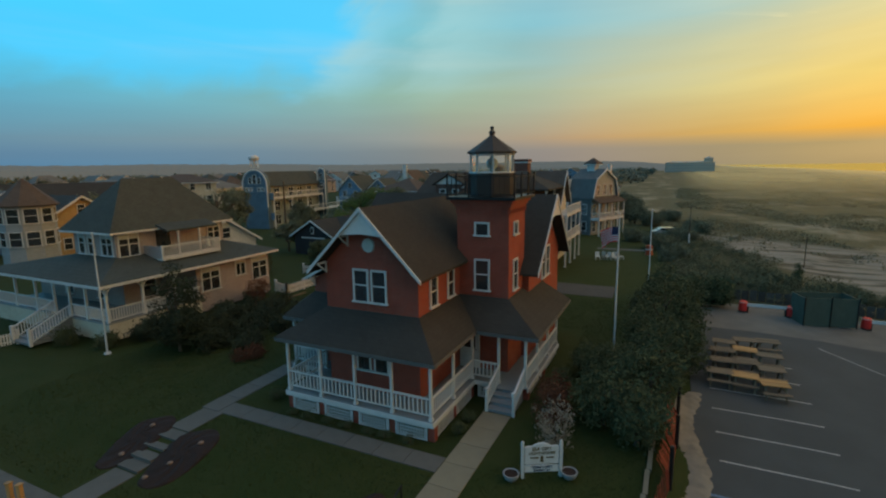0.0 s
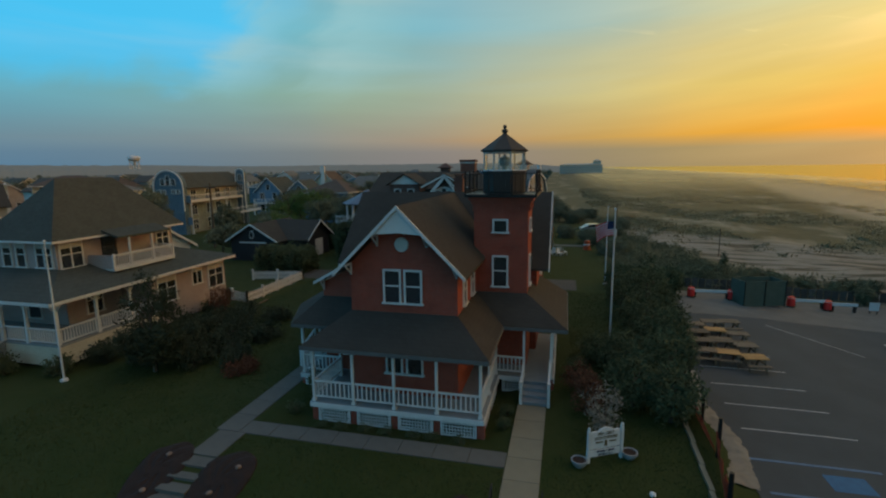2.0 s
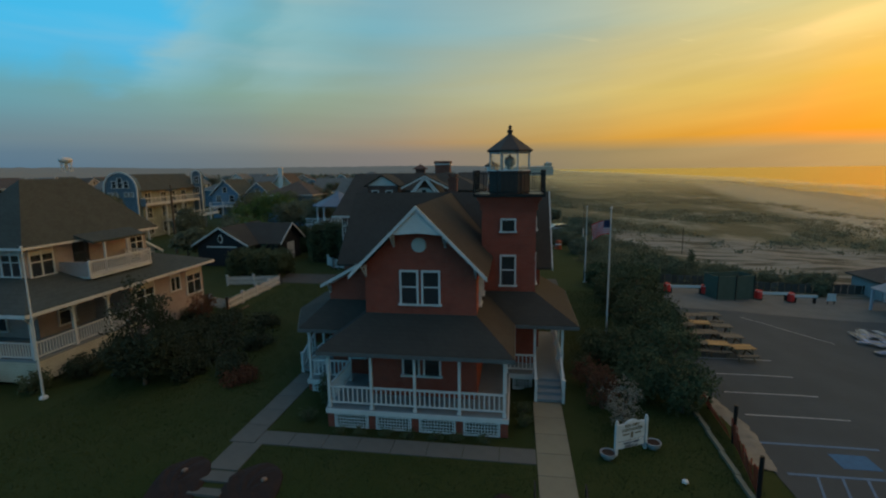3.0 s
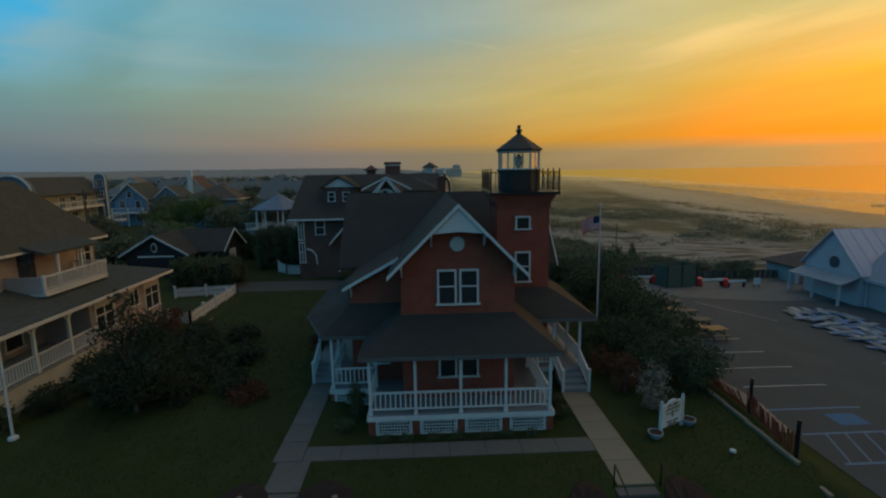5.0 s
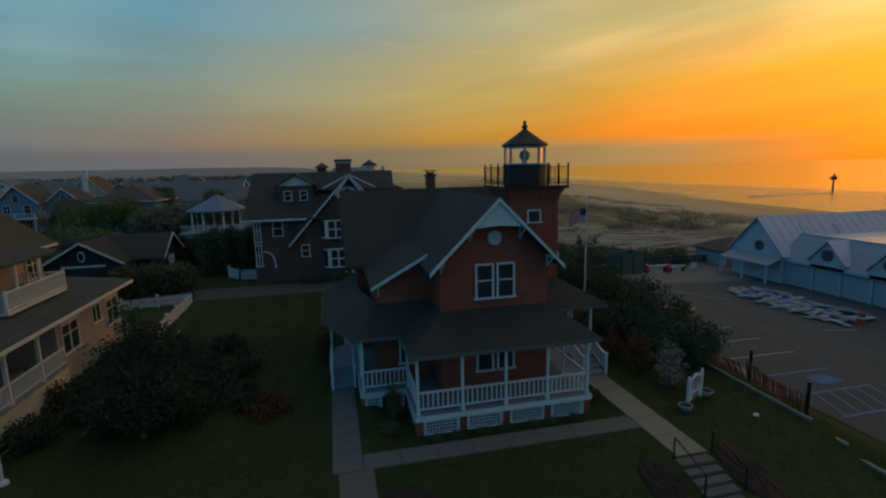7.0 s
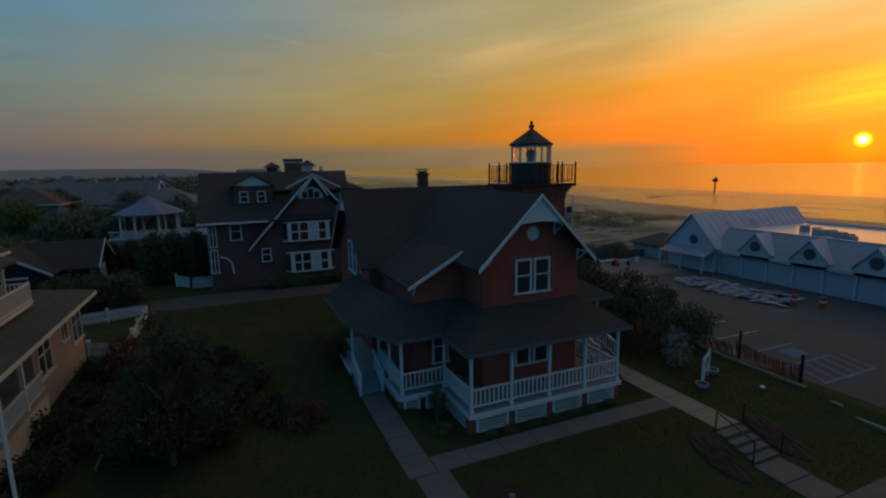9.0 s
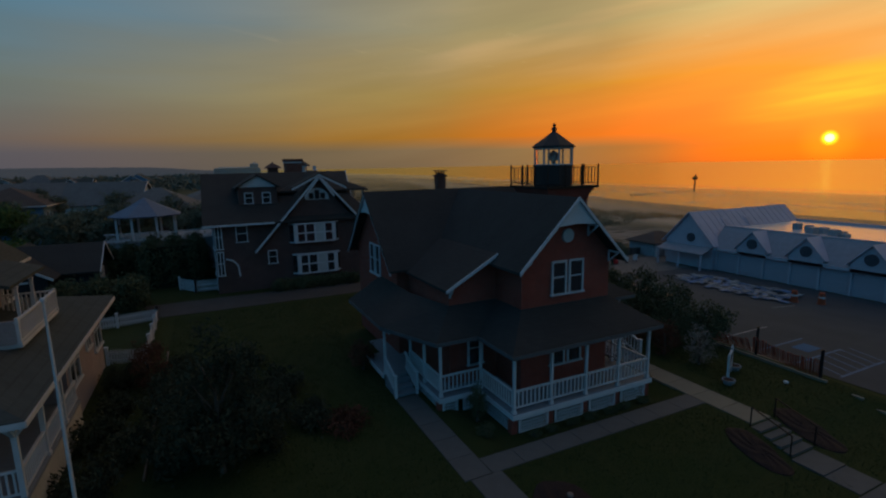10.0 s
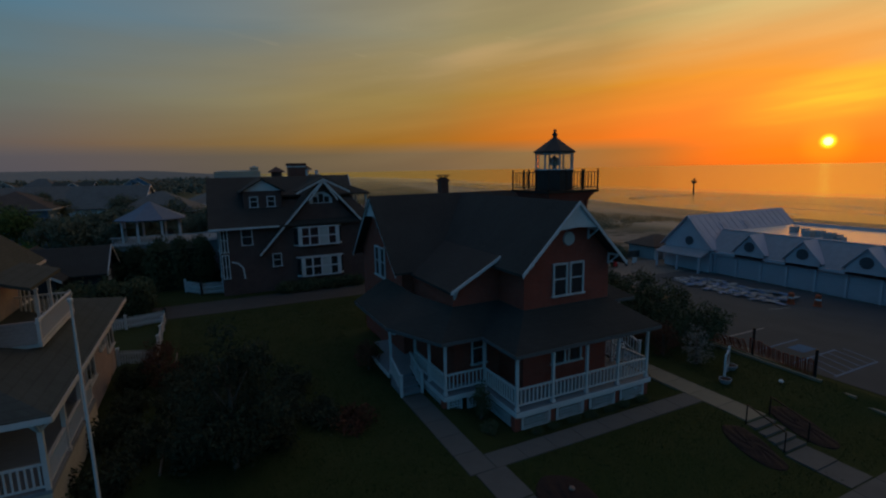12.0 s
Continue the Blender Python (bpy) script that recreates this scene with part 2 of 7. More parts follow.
DECK = mat("grey_deck_paint", (0.20, 0.22, 0.24), (0.16, 0.17, 0.18), 0.6, 2.0, 0.1, stretch=(1, 8, 1))
IRON = mat("black_iron", (0.022, 0.022, 0.024), (0.035, 0.028, 0.024), 0.45, 4.0, 0.1, metal=0.6)
PANE = mat("window_glass", (0.018, 0.022, 0.026), (0.030, 0.032, 0.034), 0.06, 0.8, 0.0, spec=0.6, coat=0.4)
SHADE = mat("window_blind", (0.42, 0.42, 0.40), (0.36, 0.36, 0.35), 0.7, 2.0, 0.05)
GLASS = glass_mat("lantern_glass", (0.93, 0.97, 0.95), 0.02)
CONCRETE_TAN = mat("tan_concrete", (0.19, 0.17, 0.12), (0.15, 0.135, 0.10), 0.9, 0.7, 0.25, fine=22)
BLACKPAINT = mat("dark_iron_paint", (0.040, 0.035, 0.032), (0.030, 0.027, 0.026), 0.7, 3.0, 0.1)
CONCRETE = mat("concrete", (0.098, 0.096, 0.088), (0.075, 0.073, 0.067), 0.9, 0.7, 0.25, fine=22)
SAND = mat("beach_sand", (0.20, 0.175, 0.14), (0.13, 0.115, 0.095), 0.95, 1.5, 0.3, fine=4)
MULCH = mat("bark_mulch", (0.026, 0.014, 0.011), (0.017, 0.010, 0.008), 0.95, 3.0, 0.8, fine=25)
WOOD = mat("weathered_wood", (0.15, 0.115, 0.08), (0.105, 0.082, 0.06), 0.85, 3.0, 0.3, stretch=(1, 6, 6), per=0.25)
WOOD_NEW = mat("yellow_pine", (0.36, 0.20, 0.075), (0.28, 0.16, 0.06), 0.7, 3.0, 0.2, stretch=(1, 6, 6), per=0.2)
BARK = mat("tree_bark", (0.10, 0.075, 0.055), (0.06, 0.045, 0.035), 0.95, 5.0, 0.8)
PAINTLINE = mat("road_paint", (0.34, 0.34, 0.33), (0.20, 0.20, 0.20), 0.8, 4.0, 0.1)
REDPAINT = mat("red_plastic", (0.60, 0.03, 0.025), (0.45, 0.03, 0.02), 0.5, 2.0, 0.05)
BLUE = mat("blue_plastic", (0.06, 0.16, 0.34), (0.05, 0.11, 0.25), 0.4, 2.0, 0.05, per=0.4)
METALROOF = mat("rubber_flat_roof", (0.55, 0.54, 0.54), (0.42, 0.42, 0.43), 0.22, 0.4, 0.1, spec=0.5)

# ---- building helpers (plan units; every mesh is scaled by U) ----


def link_mesh(name, bm):
    for v in bm.verts:
        v.co *= U
    bmesh.ops.recalc_face_normals(bm, faces=bm.faces)
    me = bpy.data.meshes.new(name)
    bm.to_mesh(me)
    bm.free()
    return me


def part(name, bm, material, parent=None, label="", loc=(0, 0, 0), rz=0.0):
    """Links a bmesh as one mesh object under a thing or a part."""
    me = link_mesh(name, bm)
    me.materials.append(material)
    return piece(name, me, parent, loc, rz, label)


def piece(name, me, parent=None, loc=(0, 0, 0), rz=0.0, label=""):
    ob = new(name, me)
    ob.parent = parent
    ob.location = [U * v for v in loc]
    ob.rotation_euler = (0, 0, radians(rz))
    if label:
        tagged(ob, label)
    return ob


def thing(name, label, category, x=0, y=0, z=0, rz=0, group="", kind=""):
    ob = new(name)
    ob.empty_display_size = 0.3
    ob.location, ob.rotation_euler = (U * x, U * y, U * z), (0, 0, radians(rz))
    return tagged(ob, label, category, group, kind)


def place(x, y, z, rz=0):
    return pose(U * x, U * y, U * z, 0, 0, rz)


def B():
    return bmesh.new()


def box(bm, x0, x1, y0, y1, z0, z1):
    v = [bm.verts.new(c) for c in ((x0, y0, z0), (x1, y0, z0), (x1, y1, z0), (x0, y1, z0), (x0, y0, z1), (x1, y0, z1), (x1, y1, z1), (x0, y1, z1))]
    for f in ((3, 2, 1, 0), (4, 5, 6, 7), (0, 1, 5, 4), (1, 2, 6, 5), (2, 3, 7, 6), (3, 0, 4, 7)):
        bm.faces.new([v[i] for i in f])
    return bm


def solid(bm, pts, off):
    """A flat polygon made solid by the offset vector off."""
    a = [bm.verts.new(p) for p in pts]
    b = [bm.verts.new(Vector(p) + Vector(off)) for p in pts]
    n = len(pts)
    bm.faces.new(a[::-1])
    bm.faces.new(b)
    for i in range(n):
        bm.faces.new((a[i], a[(i + 1) % n], b[(i + 1) % n], b[i]))
    return bm


def slab(bm, pts, t=0.12):
    """A sloped slab: the polygon is its upper side."""
    return solid(bm, pts, (0, 0, -t))


def beam(bm, p, q, w, h=None):
    """A squared bar from p to q."""
    p, q, h = Vector(p), Vector(q), h or w
    d = (q - p).normalized()
    s = d.cross(Vector((0, 0, 1)))
    s = Vector((1, 0, 0)) if s.length < 1e-3 else s.normalized()
    u = s.cross(d)
    ring = [s * (w / 2) + u * (h / 2), s * (-w / 2) + u * (h / 2), s * (-w / 2) - u * (h / 2), s * (w / 2) - u * (h / 2)]
    return solid(bm, [p + r for r in ring], q - p)


def tube(bm, x, y, rings, n=12, turn=0.0):
    """A turned body: rings of (z, radius)."""
    loops = []
    for z, r in rings:
        loops.append([bm.verts.new((x + r * math.cos(turn + 2 * math.pi * i / n), y + r * math.sin(turn + 2 * math.pi * i / n), z)) for i in range(n)])
    for a, b in zip(loops, loops[1:]):
        for i in range(n):
            bm.faces.new((a[i], a[(i + 1) % n], b[(i + 1) % n], b[i]))
    bm.faces.new(loops[0][::-1])
    bm.faces.new(loops[-1])
    return bm


def gable_prism(bm, x0, x1, y0, y1, z0, zt, along="y", rise=None):
    """A block with a gable top whose ridge runs along x or y."""
    if along == "y":
        c = (x0 + x1) / 2
        pts = [(x0, y0, z0), (x1, y0, z0), (x1, y0, zt), (c, y0, zt + rise), (x0, y0, zt)]
        return solid(bm, pts, (0, y1 - y0, 0))
    c = (y0 + y1) / 2
    pts = [(x0, y0, z0), (x0, y1, z0), (x0, y1, zt), (x0, c, zt + rise), (x0, y0, zt)]
    return solid(bm, pts, (x1 - x0, 0, 0))


WIN = {}


def window(parent, x, y, z, w, h, rz=0, style="sash", pane=None, arch=False):
    """A sash window whose sill centre is at x, y, z. It faces -y before the turn rz."""
    key = (w, h, style)
    if key not in WIN:
        t = 0.085 if w > 0.5 else 0.06
        bm = B()
        box(bm, -w / 2, -w / 2 + t, -0.05, 0.05, 0, h)
        box(bm, w / 2 - t, w / 2, -0.05, 0.05, 0, h)
        box(bm, -w / 2 + t, w / 2 - t, -0.05, 0.05, h - t, h)
        if style == "sash":
            box(bm, -w / 2 + t, w / 2 - t, -0.03, 0.04, h * 0.5 - 0.03, h * 0.5 + 0.03)
        if style == "pair":
            box(bm, -0.04, 0.04, -0.03, 0.04, 0, h - t)
            box(bm, -w / 2 + t, w / 2 - t, -0.03, 0.04, h * 0.5 - 0.03, h * 0.5 + 0.03)
        if style == "slider":
            box(bm, -0.04, 0.04, -0.03, 0.04, 0, h - t)
        sill = B()
        box(sill, -w / 2 - 0.06, w / 2 + 0.06, -0.11, 0.05, -0.07, 0.0)
        glass = B()
        box(glass, -w / 2 + t, w / 2 - t, -0.005, 0.035, 0, h - t)
        me = [link_mesh(nm, b) for nm, b in (("window", bm), ("sill", sill), ("pane", glass))]
        me[0].materials.append(TRIM)
        me[1].materials.append(TRIM)
        me[2].materials.append(PANE)
        WIN[key] = me
    me = WIN[key]
    ob = piece("window", me[0], parent, (x, y, z), rz)
    piece("sill", me[1], ob)
    piece("pane", me[2], ob)
    return ob


def blind_window(parent, x, y, z, w, h, rz=0, style="sash", drop=0.26):
    """A window with a white blind drawn down over its upper part."""
    ob = window(parent, x, y, z, w, h, rz, style)
    part("blind", box(B(), -w / 2 + 0.08, w / 2 - 0.08, -0.016, -0.008, h * (1 - drop), h - 0.07), SHADE, ob, "white roller blind")
    return ob


BAL = {}


def railing(parent, p, q, h=0.72, step=0.17, rail=0.07, mat_=None, name="railing", low=0.13):
    """A baluster railing from p to q (its foot on the floor), each baluster a piece."""
    p, q = Vector(p), Vector(q)
    d = q - p
    bm = B()
    up = Vector((0, 0, 1))
    beam(bm, p + up * h, q + up * h, rail * 1.3, rail)
    beam(bm, p + up * low, q + up * low, rail * 0.8, rail)
    r = part(name, bm, mat_ or TRIM, parent)
    key = (h, rail, mat_, low)
    if key not in BAL:
        b = B()
        k = 0.025 if rail > 0.05 else 0.011
        box(b, -k, k, -k, k, low, h)
        BAL[key] = link_mesh("baluster", b)
        BAL[key].materials.append(mat_ or TRIM)
    run = math.hypot(d.x, d.y)
    k = max(2, int(run / step))
    for i in range(1, k):
        piece("baluster", BAL[key], r, p + d * (i / k))
    return r


def post(parent, x, y, z0, z1, w=0.11, name="post"):
    bm = B()
    box(bm, x - w / 2, x + w / 2, y - w / 2, y + w / 2, z0, z1)
    box(bm, x - w * 0.75, x + w * 0.75, y - w * 0.75, y + w * 0.75, z0, z0 + 0.12)
    box(bm, x - w * 0.75, x + w * 0.75, y - w * 0.75, y + w * 0.75, z1 - 0.2, z1 - 0.14)
    return part(name, bm, TRIM, parent)


def steps(parent, x0, x1, y_low, y_high, z_low, z_high, n, material=DECK):
    """Stairs that climb towards +y, each tread a part."""
    for i in range(n):
        a = y_low + (y_high - y_low) * i / n
        z = z_low + (z_high - z_low) * (i + 1) / n
        bm = B()
        box(bm, x0, x1, a - 0.02, y_high, z - (z_high - z_low) / n, z - 0.04)
        box(bm, x0 - 0.03, x1 + 0.03, a - 0.06, a + (y_high - y_low) / n, z - 0.04, z)
        part("step", bm, material, parent)


def rake(bm, p, q, w=0.06, h=0.2):
    """A barge board along a gable's edge from p to q."""
    p, q = Vector(p), Vector(q)
    return solid(bm, [p, q, q - Vector((0, 0, h)), p - Vector((0, 0, h))], (0, w, 0) if abs((q - p).y) < 1e-6 else (w, 0, 0))


# ---- ground ----
def smooth(a, b, v):
    k = min(1, max(0, (v - a) / (b - a)))
    return k * k * (3 - 2 * k)


def shore(y):
    """How far the beach line lies east of its mean at a given y: the coast runs slightly north-east."""
    return min(60, max(-36, 0.22 * (y - 235)))


def ground_z(x, y):
    """Height of the ground: the plot, the car park, dunes, beach and sea bed."""
    z = 0.0
    dip = smooth(-5.6, -4.4, x) * smooth(5.0, 4.2, x) * smooth(-1.15, -0.7, y) * smooth(16.5, 15.5, y)
    z -= 0.29 * dip
    z -= 0.34 * smooth(12.2, 13.2, x) * smooth(30.5, 28.6, y)
    z -= 0.7 * smooth(17, 30, x)
    z -= 0.5 * smooth(30, 70, x)
    b = x - shore(y)
    z -= 1.6 * smooth(75, 150, b)
    z -= 4.0 * smooth(146, 190, b)
    if x > 36 or y > 28:
        k = smooth(36, 50, x) if y < 28 else smooth(28, 40, y) * smooth(12, 30, x)
        dune = noise.noise(Vector((x * 0.06, y * 0.035, 0.3))) * 0.7 + noise.noise(Vector((x * 0.17, y * 0.13, 4.0))) * 0.28
        z += k * dune * smooth(125, 95, b)
    z -= 0.55 * smooth(-3.9, -6.3, y) * smooth(13, 11, x)
    return z


def ground_mat():
    m = bpy.data.materials.new("lawn_dune_and_sand")
    m.use_nodes = True
    n = Nodes(m.node_tree)
    p = m.node_tree.nodes["Principled BSDF"]
    co = n.add("ShaderNodeTexCoord").outputs["Object"]
    sep = n.add("ShaderNodeSeparateXYZ", {0: co})
    big = n.add("ShaderNodeTexNoise", {"Vector": co, "Scale": 0.5, "Detail": 5.0, "Roughness": 0.6}).outputs[0]
    small = n.add("ShaderNodeTexNoise", {"Vector": co, "Scale": 14.0, "Detail": 4.0, "Roughness": 0.75}).outputs[0]
    patch = n.add("ShaderNodeTexNoise", {"Vector": n.add("ShaderNodeMapping", {0: co, "Scale": (1, 0.55, 1)}).outputs[0], "Scale": 0.085, "Detail": 7.0, "Roughness": 0.62}).outputs[0]
    lawn = n.mix(n.range(big, 0.35, 0.65), (0.023, 0.036, 0.009), (0.030, 0.040, 0.012))
    lawn = n.mix(n.math("MULTIPLY", small, 0.35), lawn, (0.046, 0.050, 0.018))
    scrub = n.mix(n.range(small, 0.3, 0.7), (0.080, 0.072, 0.038), (0.14, 0.120, 0.068))
    sand = n.mix(small, (0.36, 0.30, 0.22), (0.46, 0.39, 0.29))
    wet = n.mix(small, (0.27, 0.21, 0.15), (0.32, 0.25, 0.18))
    east = n.math("ADD", sep.outputs[0], n.math("MULTIPLY", n.math("SUBTRACT", big, 0.5), 6.0))
    heath = n.mix(n.range(small, 0.3, 0.7), (0.050, 0.052, 0.028), (0.085, 0.080, 0.045))
    bare = n.math("MAXIMUM", n.range(east, 20 * U, 30 * U), n.range(sep.outputs[1], 75 * U, 110 * U))
    wild = n.mix(n.math("MULTIPLY", bare, n.range(patch, 0.50, 0.66, 0.0, 0.45)), n.mix(bare, heath, scrub), sand)
    # trodden hollow of pale sand behind the shrub belt, crossed by dark lines of wrack
    near = n.math("ADD", east, n.math("MULTIPLY", sep.outputs[1], 0.44))
    past = n.math("ADD", sep.outputs[1], n.math("MULTIPLY", east, 0.4))
    hollow = n.math("MULTIPLY", n.range(near, 41.5 * U, 45 * U), n.range(past, 82 * U, 73 * U))
    hollow = n.math("MULTIPLY", hollow, n.range(east, 66 * U, 48 * U))
    lines = n.add("ShaderNodeTexNoise", {"Vector": n.add("ShaderNodeMapping", {0: co, "Scale": (0.11, 0.55, 1), "Rotation": (0, 0, 0.12)}).outputs[0], "Scale": 1.0, "Detail": 6.0, "Roughness": 0.7, "Distortion": 0.5}).outputs[0]
    pale = n.mix(n.range(lines, 0.46, 0.60), n.mix(small, (0.185, 0.165, 0.135), (0.25, 0.225, 0.185)), (0.070, 0.064, 0.045))
    wild = n.mix(hollow, wild, pale)
    coast = n.math("MINIMUM", n.math("MAXIMUM", n.math("MULTIPLY_ADD", sep.outputs[1], 0.22), -36 * U), 60 * U)
    n.t.nodes[-3].inputs[2].default_value = -0.22 * 235 * U
    beach = n.math("SUBTRACT", east, coast)
    dunes = n.mix(n.range(beach, 92 * U, 108 * U), wild, sand)
    dunes = n.mix(n.range(beach, 128 * U, 140 * U), dunes, wet)
    isdune = n.math("MAXIMUM", n.math("MAXIMUM", n.range(east, 33 * U, 37 * U), n.math("MULTIPLY", n.range(sep.outputs[1], 66 * U, 90 * U), n.range(east, -40 * U, -5 * U))), n.math("MULTIPLY", n.range(sep.outputs[1], 25 * U, 30 * U), n.range(east, 11 * U, 16 * U)))
    col = n.mix(isdune, lawn, dunes)
    m.node_tree.links.new(col, p.inputs["Base Color"])
    p.inputs["Roughness"].default_value = 0.95
    p.inputs["Specular IOR Level"].default_value = 0.1
    m.node_tree.links.new(n.add("ShaderNodeBump", {"Strength": 0.7, "Distance": 0.04, "Height": small}).outputs[0], p.inputs["Normal"])
    return m


def axis(fine0, fine1, step, far0, far1):
    """Grid lines: fine between two values, widening outwards."""
    out, v, s = [], fine0, step
    while v < fine1:
        out.append(v)
        v += step
    while v < far1:
        out.append(v)
        s *= 1.22
        v += s
    out.append(far1)
    v, s = fine0 - step, step
    while v > far0:
        out.insert(0, v)
        s *= 1.22
        v -= s
    out.insert(0, far0)
    return out


def grid_sheet(name, xs, ys, fz, material):
    verts = [(U * x, U * y, U * fz(x, y)) for y in ys for x in xs]
    w = len(xs)
    faces = [(j * w + i, j * w + i + 1, (j + 1) * w + i + 1, (j + 1) * w + i) for j in range(len(ys) - 1) for i in range(w - 1)]
    me = bpy.data.meshes.new(name)
    me.from_pydata(verts, [], faces)
    me.polygons.foreach_set("use_smooth", [True] * len(faces))
    me.materials.append(material)
    return new(name, me)


LAND = grid_sheet("ground", axis(-8, 46, 0.55, -3600, 280), axis(-12, 46, 0.55, -900, 3900), ground_z, ground_mat())
tagged(LAND, "short green lawn running into dune scrub and beach sand", "ground", kind="structure")


def sea_mat():
    m = bpy.data.materials.new("sea_water")
    m.use_nodes = True
    n = Nodes(m.node_tree)
    p = m.node_tree.nodes["Principled BSDF"]
    co = n.add("ShaderNodeTexCoord").outputs["Object"]
    sep = n.add("ShaderNodeSeparateXYZ", {0: co})
    swell = n.add("ShaderNodeTexNoise", {"Vector": n.add("ShaderNodeMapping", {0: co, "Scale": (0.16, 0.035, 1)}).outputs[0], "Scale": 1.0, "Detail": 6.0, "Roughness": 0.65}).outputs[0]
    chop = n.add("ShaderNodeTexNoise", {"Vector": n.add("ShaderNodeMapping", {0: co, "Scale": (1.2, 0.5, 1)}).outputs[0], "Scale": 1.0, "Detail": 5.0, "Roughness": 0.7}).outputs[0]
    coast = n.math("MINIMUM", n.math("MAXIMUM", n.math("MULTIPLY_ADD", sep.outputs[1], 0.22), -36 * U), 60 * U)
    n.t.nodes[-3].inputs[2].default_value = -0.22 * 235 * U
    near = n.range(n.math("SUBTRACT", sep.outputs[0], coast), 240 * U, 160 * U)
    foam = n.math("MULTIPLY", n.range(swell, 0.53, 0.60), near)
    h = n.math("ADD", n.math("MULTIPLY", swell, 1.4), n.math("MULTIPLY", chop, 0.3))
    bump = n.add("ShaderNodeBump", {"Strength": 0.13, "Distance": 1.0, "Height": h}).outputs[0]
    deep = n.add("ShaderNodeBsdfDiffuse", {"Color": (0.10, 0.10, 0.085, 1)}).outputs[0]
    shine = n.add("ShaderNodeBsdfGlossy", {"Color": (0.76, 0.68, 0.34, 1), "Roughness": 0.2, "Normal": bump}).outputs[0]
    water = n.add("ShaderNodeMixShader", {0: 0.92, 1: deep, 2: shine}).outputs[0]
    white = n.add("ShaderNodeBsdfDiffuse", {"Color": (0.62, 0.60, 0.57, 1)}).outputs[0]
    both = n.add("ShaderNodeMixShader", {0: n.math("MULTIPLY", foam, 0.8), 1: water, 2: white}).outputs[0]
    m.node_tree.links.new(both, m.node_tree.nodes["Material Output"].inputs["Surface"])
    m.node_tree.nodes.remove(p)
    return m


def sea_z(x, y):
    k = smooth(240, 150, x - shore(y))
    return -3.05 + 0.5 * k * math.sin(x * 0.16 + 2.5 * noise.noise(Vector((x * 0.01, y * 0.013, 0)))) * (0.5 + 0.5 * noise.noise(Vector((x * 0.02, y * 0.012, 7))))


SEA = grid_sheet("water", axis(96, 300, 2.2, 95, 4200), axis(-60, 420, 6.0, -2500, 4200), sea_z, sea_mat())
tagged(SEA, "calm sea with low breakers reflecting an orange sunrise", "sea", kind="structure")


def pavement(name, x0, x1, y0, y1, label, material=CONCRETE, joint=1.3, lift=0.03, long="y"):
    """A walk of cast slabs with open joints; every slab is a piece."""
    ob = thing(name, label, "path", kind="structure")
    k = max(1, round(((y1 - y0) if long == "y" else (x1 - x0)) / joint))
    for i in range(k):
        if long == "y":
            a, b, c, d = x0, x1, y0 + (y1 - y0) * i / k + 0.01, y0 + (y1 - y0) * (i + 1) / k - 0.01
        else:
            a, b, c, d = x0 + (x1 - x0) * i / k + 0.01, x0 + (x1 - x0) * (i + 1) / k - 0.01, y0, y1
        zs = max(ground_z(a, c), ground_z(b, d), ground_z(a, d), ground_z(b, c)) + lift
        bm = B()
        box(bm, 0, b - a, 0, d - c, -0.12, 0)
        part("slab", bm, material, ob, loc=(a, c, zs))
    return ob


pavement("pavement", -6.08, 4.88, -2.15, -1.2, "grey concrete walk across the front lawn", long="x")
pavement("pavement", 4.9, 6.15, -4.2, 2.75, "pale tan concrete walk up to the porch steps", CONCRETE_TAN)
pavement("pavement", -7.15, -6.1, -2.13, 4.6, "grey concrete walk to the side steps")
pavement("pavement", -6.95, -5.75, -3.9, -2.15, "grey concrete walk between mulched beds")
pavement("pavement", -6.95, -5.75, -8.1, -6.2, "grey concrete walk down to the street")
pavement("pavement", 4.6, 6.0, -8.1, -5.9, "grey concrete walk down to the street")
pavement("pavement", -30, 12, -10.0, -8.15, "grey concrete pavement beside the street", long="x", joint=1.5)

# ---- the lighthouse ----
LH = thing("lighthouse", "red brick Victorian lighthouse with white trim and a square lantern tower", "lighthouse")
# front wing, side wing and main block
bm = B()
gable_prism(bm, -2.45, 2.42, 1.45, 9.0, 0.2, 6.55, "y", 2.35)
part("front_wall", bm, BRICK, LH)
bm = B()
solid(bm, [(-4.9, 3.5, 0.2), (-2.45, 3.5, 0.2), (-2.45, 3.5, 6.4), (-4.9, 3.5, 5.1)], (0, 5.5, 0))
part("side_wall", bm, BRICK, LH)
bm = B()
gable_prism(bm, -5.55, 5.35, 8.3, 15.3, 0.2, 5.65, "x", 3.3)
part("main_wall", bm, BRICK, LH)
AP = 9.15
for pts, label in (([(0, 0.8, AP), (-2.98, 0.8, 6.2), (-2.98, 11.8, 6.2), (0, 11.8, AP)], "dark grey shingled front gable roof"),
                   ([(0, 0.8, AP), (0, 11.8, AP), (2.9, 11.8, 6.2), (2.9, 0.8, 6.2)], "dark grey shingled front gable roof"),
                   ([(-2.6, 3.12, 6.62), (-5.2, 3.12, 5.2), (-5.2, 9.5, 5.2), (-2.6, 9.5, 6.62)], "dark grey shingled lean-to roof"),
                   ([(-6.14, 11.8, AP + 0.03), (-6.14, 7.75, 5.3), (5.95, 7.75, 5.3), (5.95, 11.8, AP + 0.03)], "dark grey shingled main roof"),
                   ([(-6.14, 11.8, AP + 0.03), (5.95, 11.8, AP + 0.03), (5.95, 15.85, 5.3), (-6.14, 15.85, 5.3)], "dark grey shingled main roof")):
    part("roof_slope", slab(B(), pts), ROOF, LH, label)
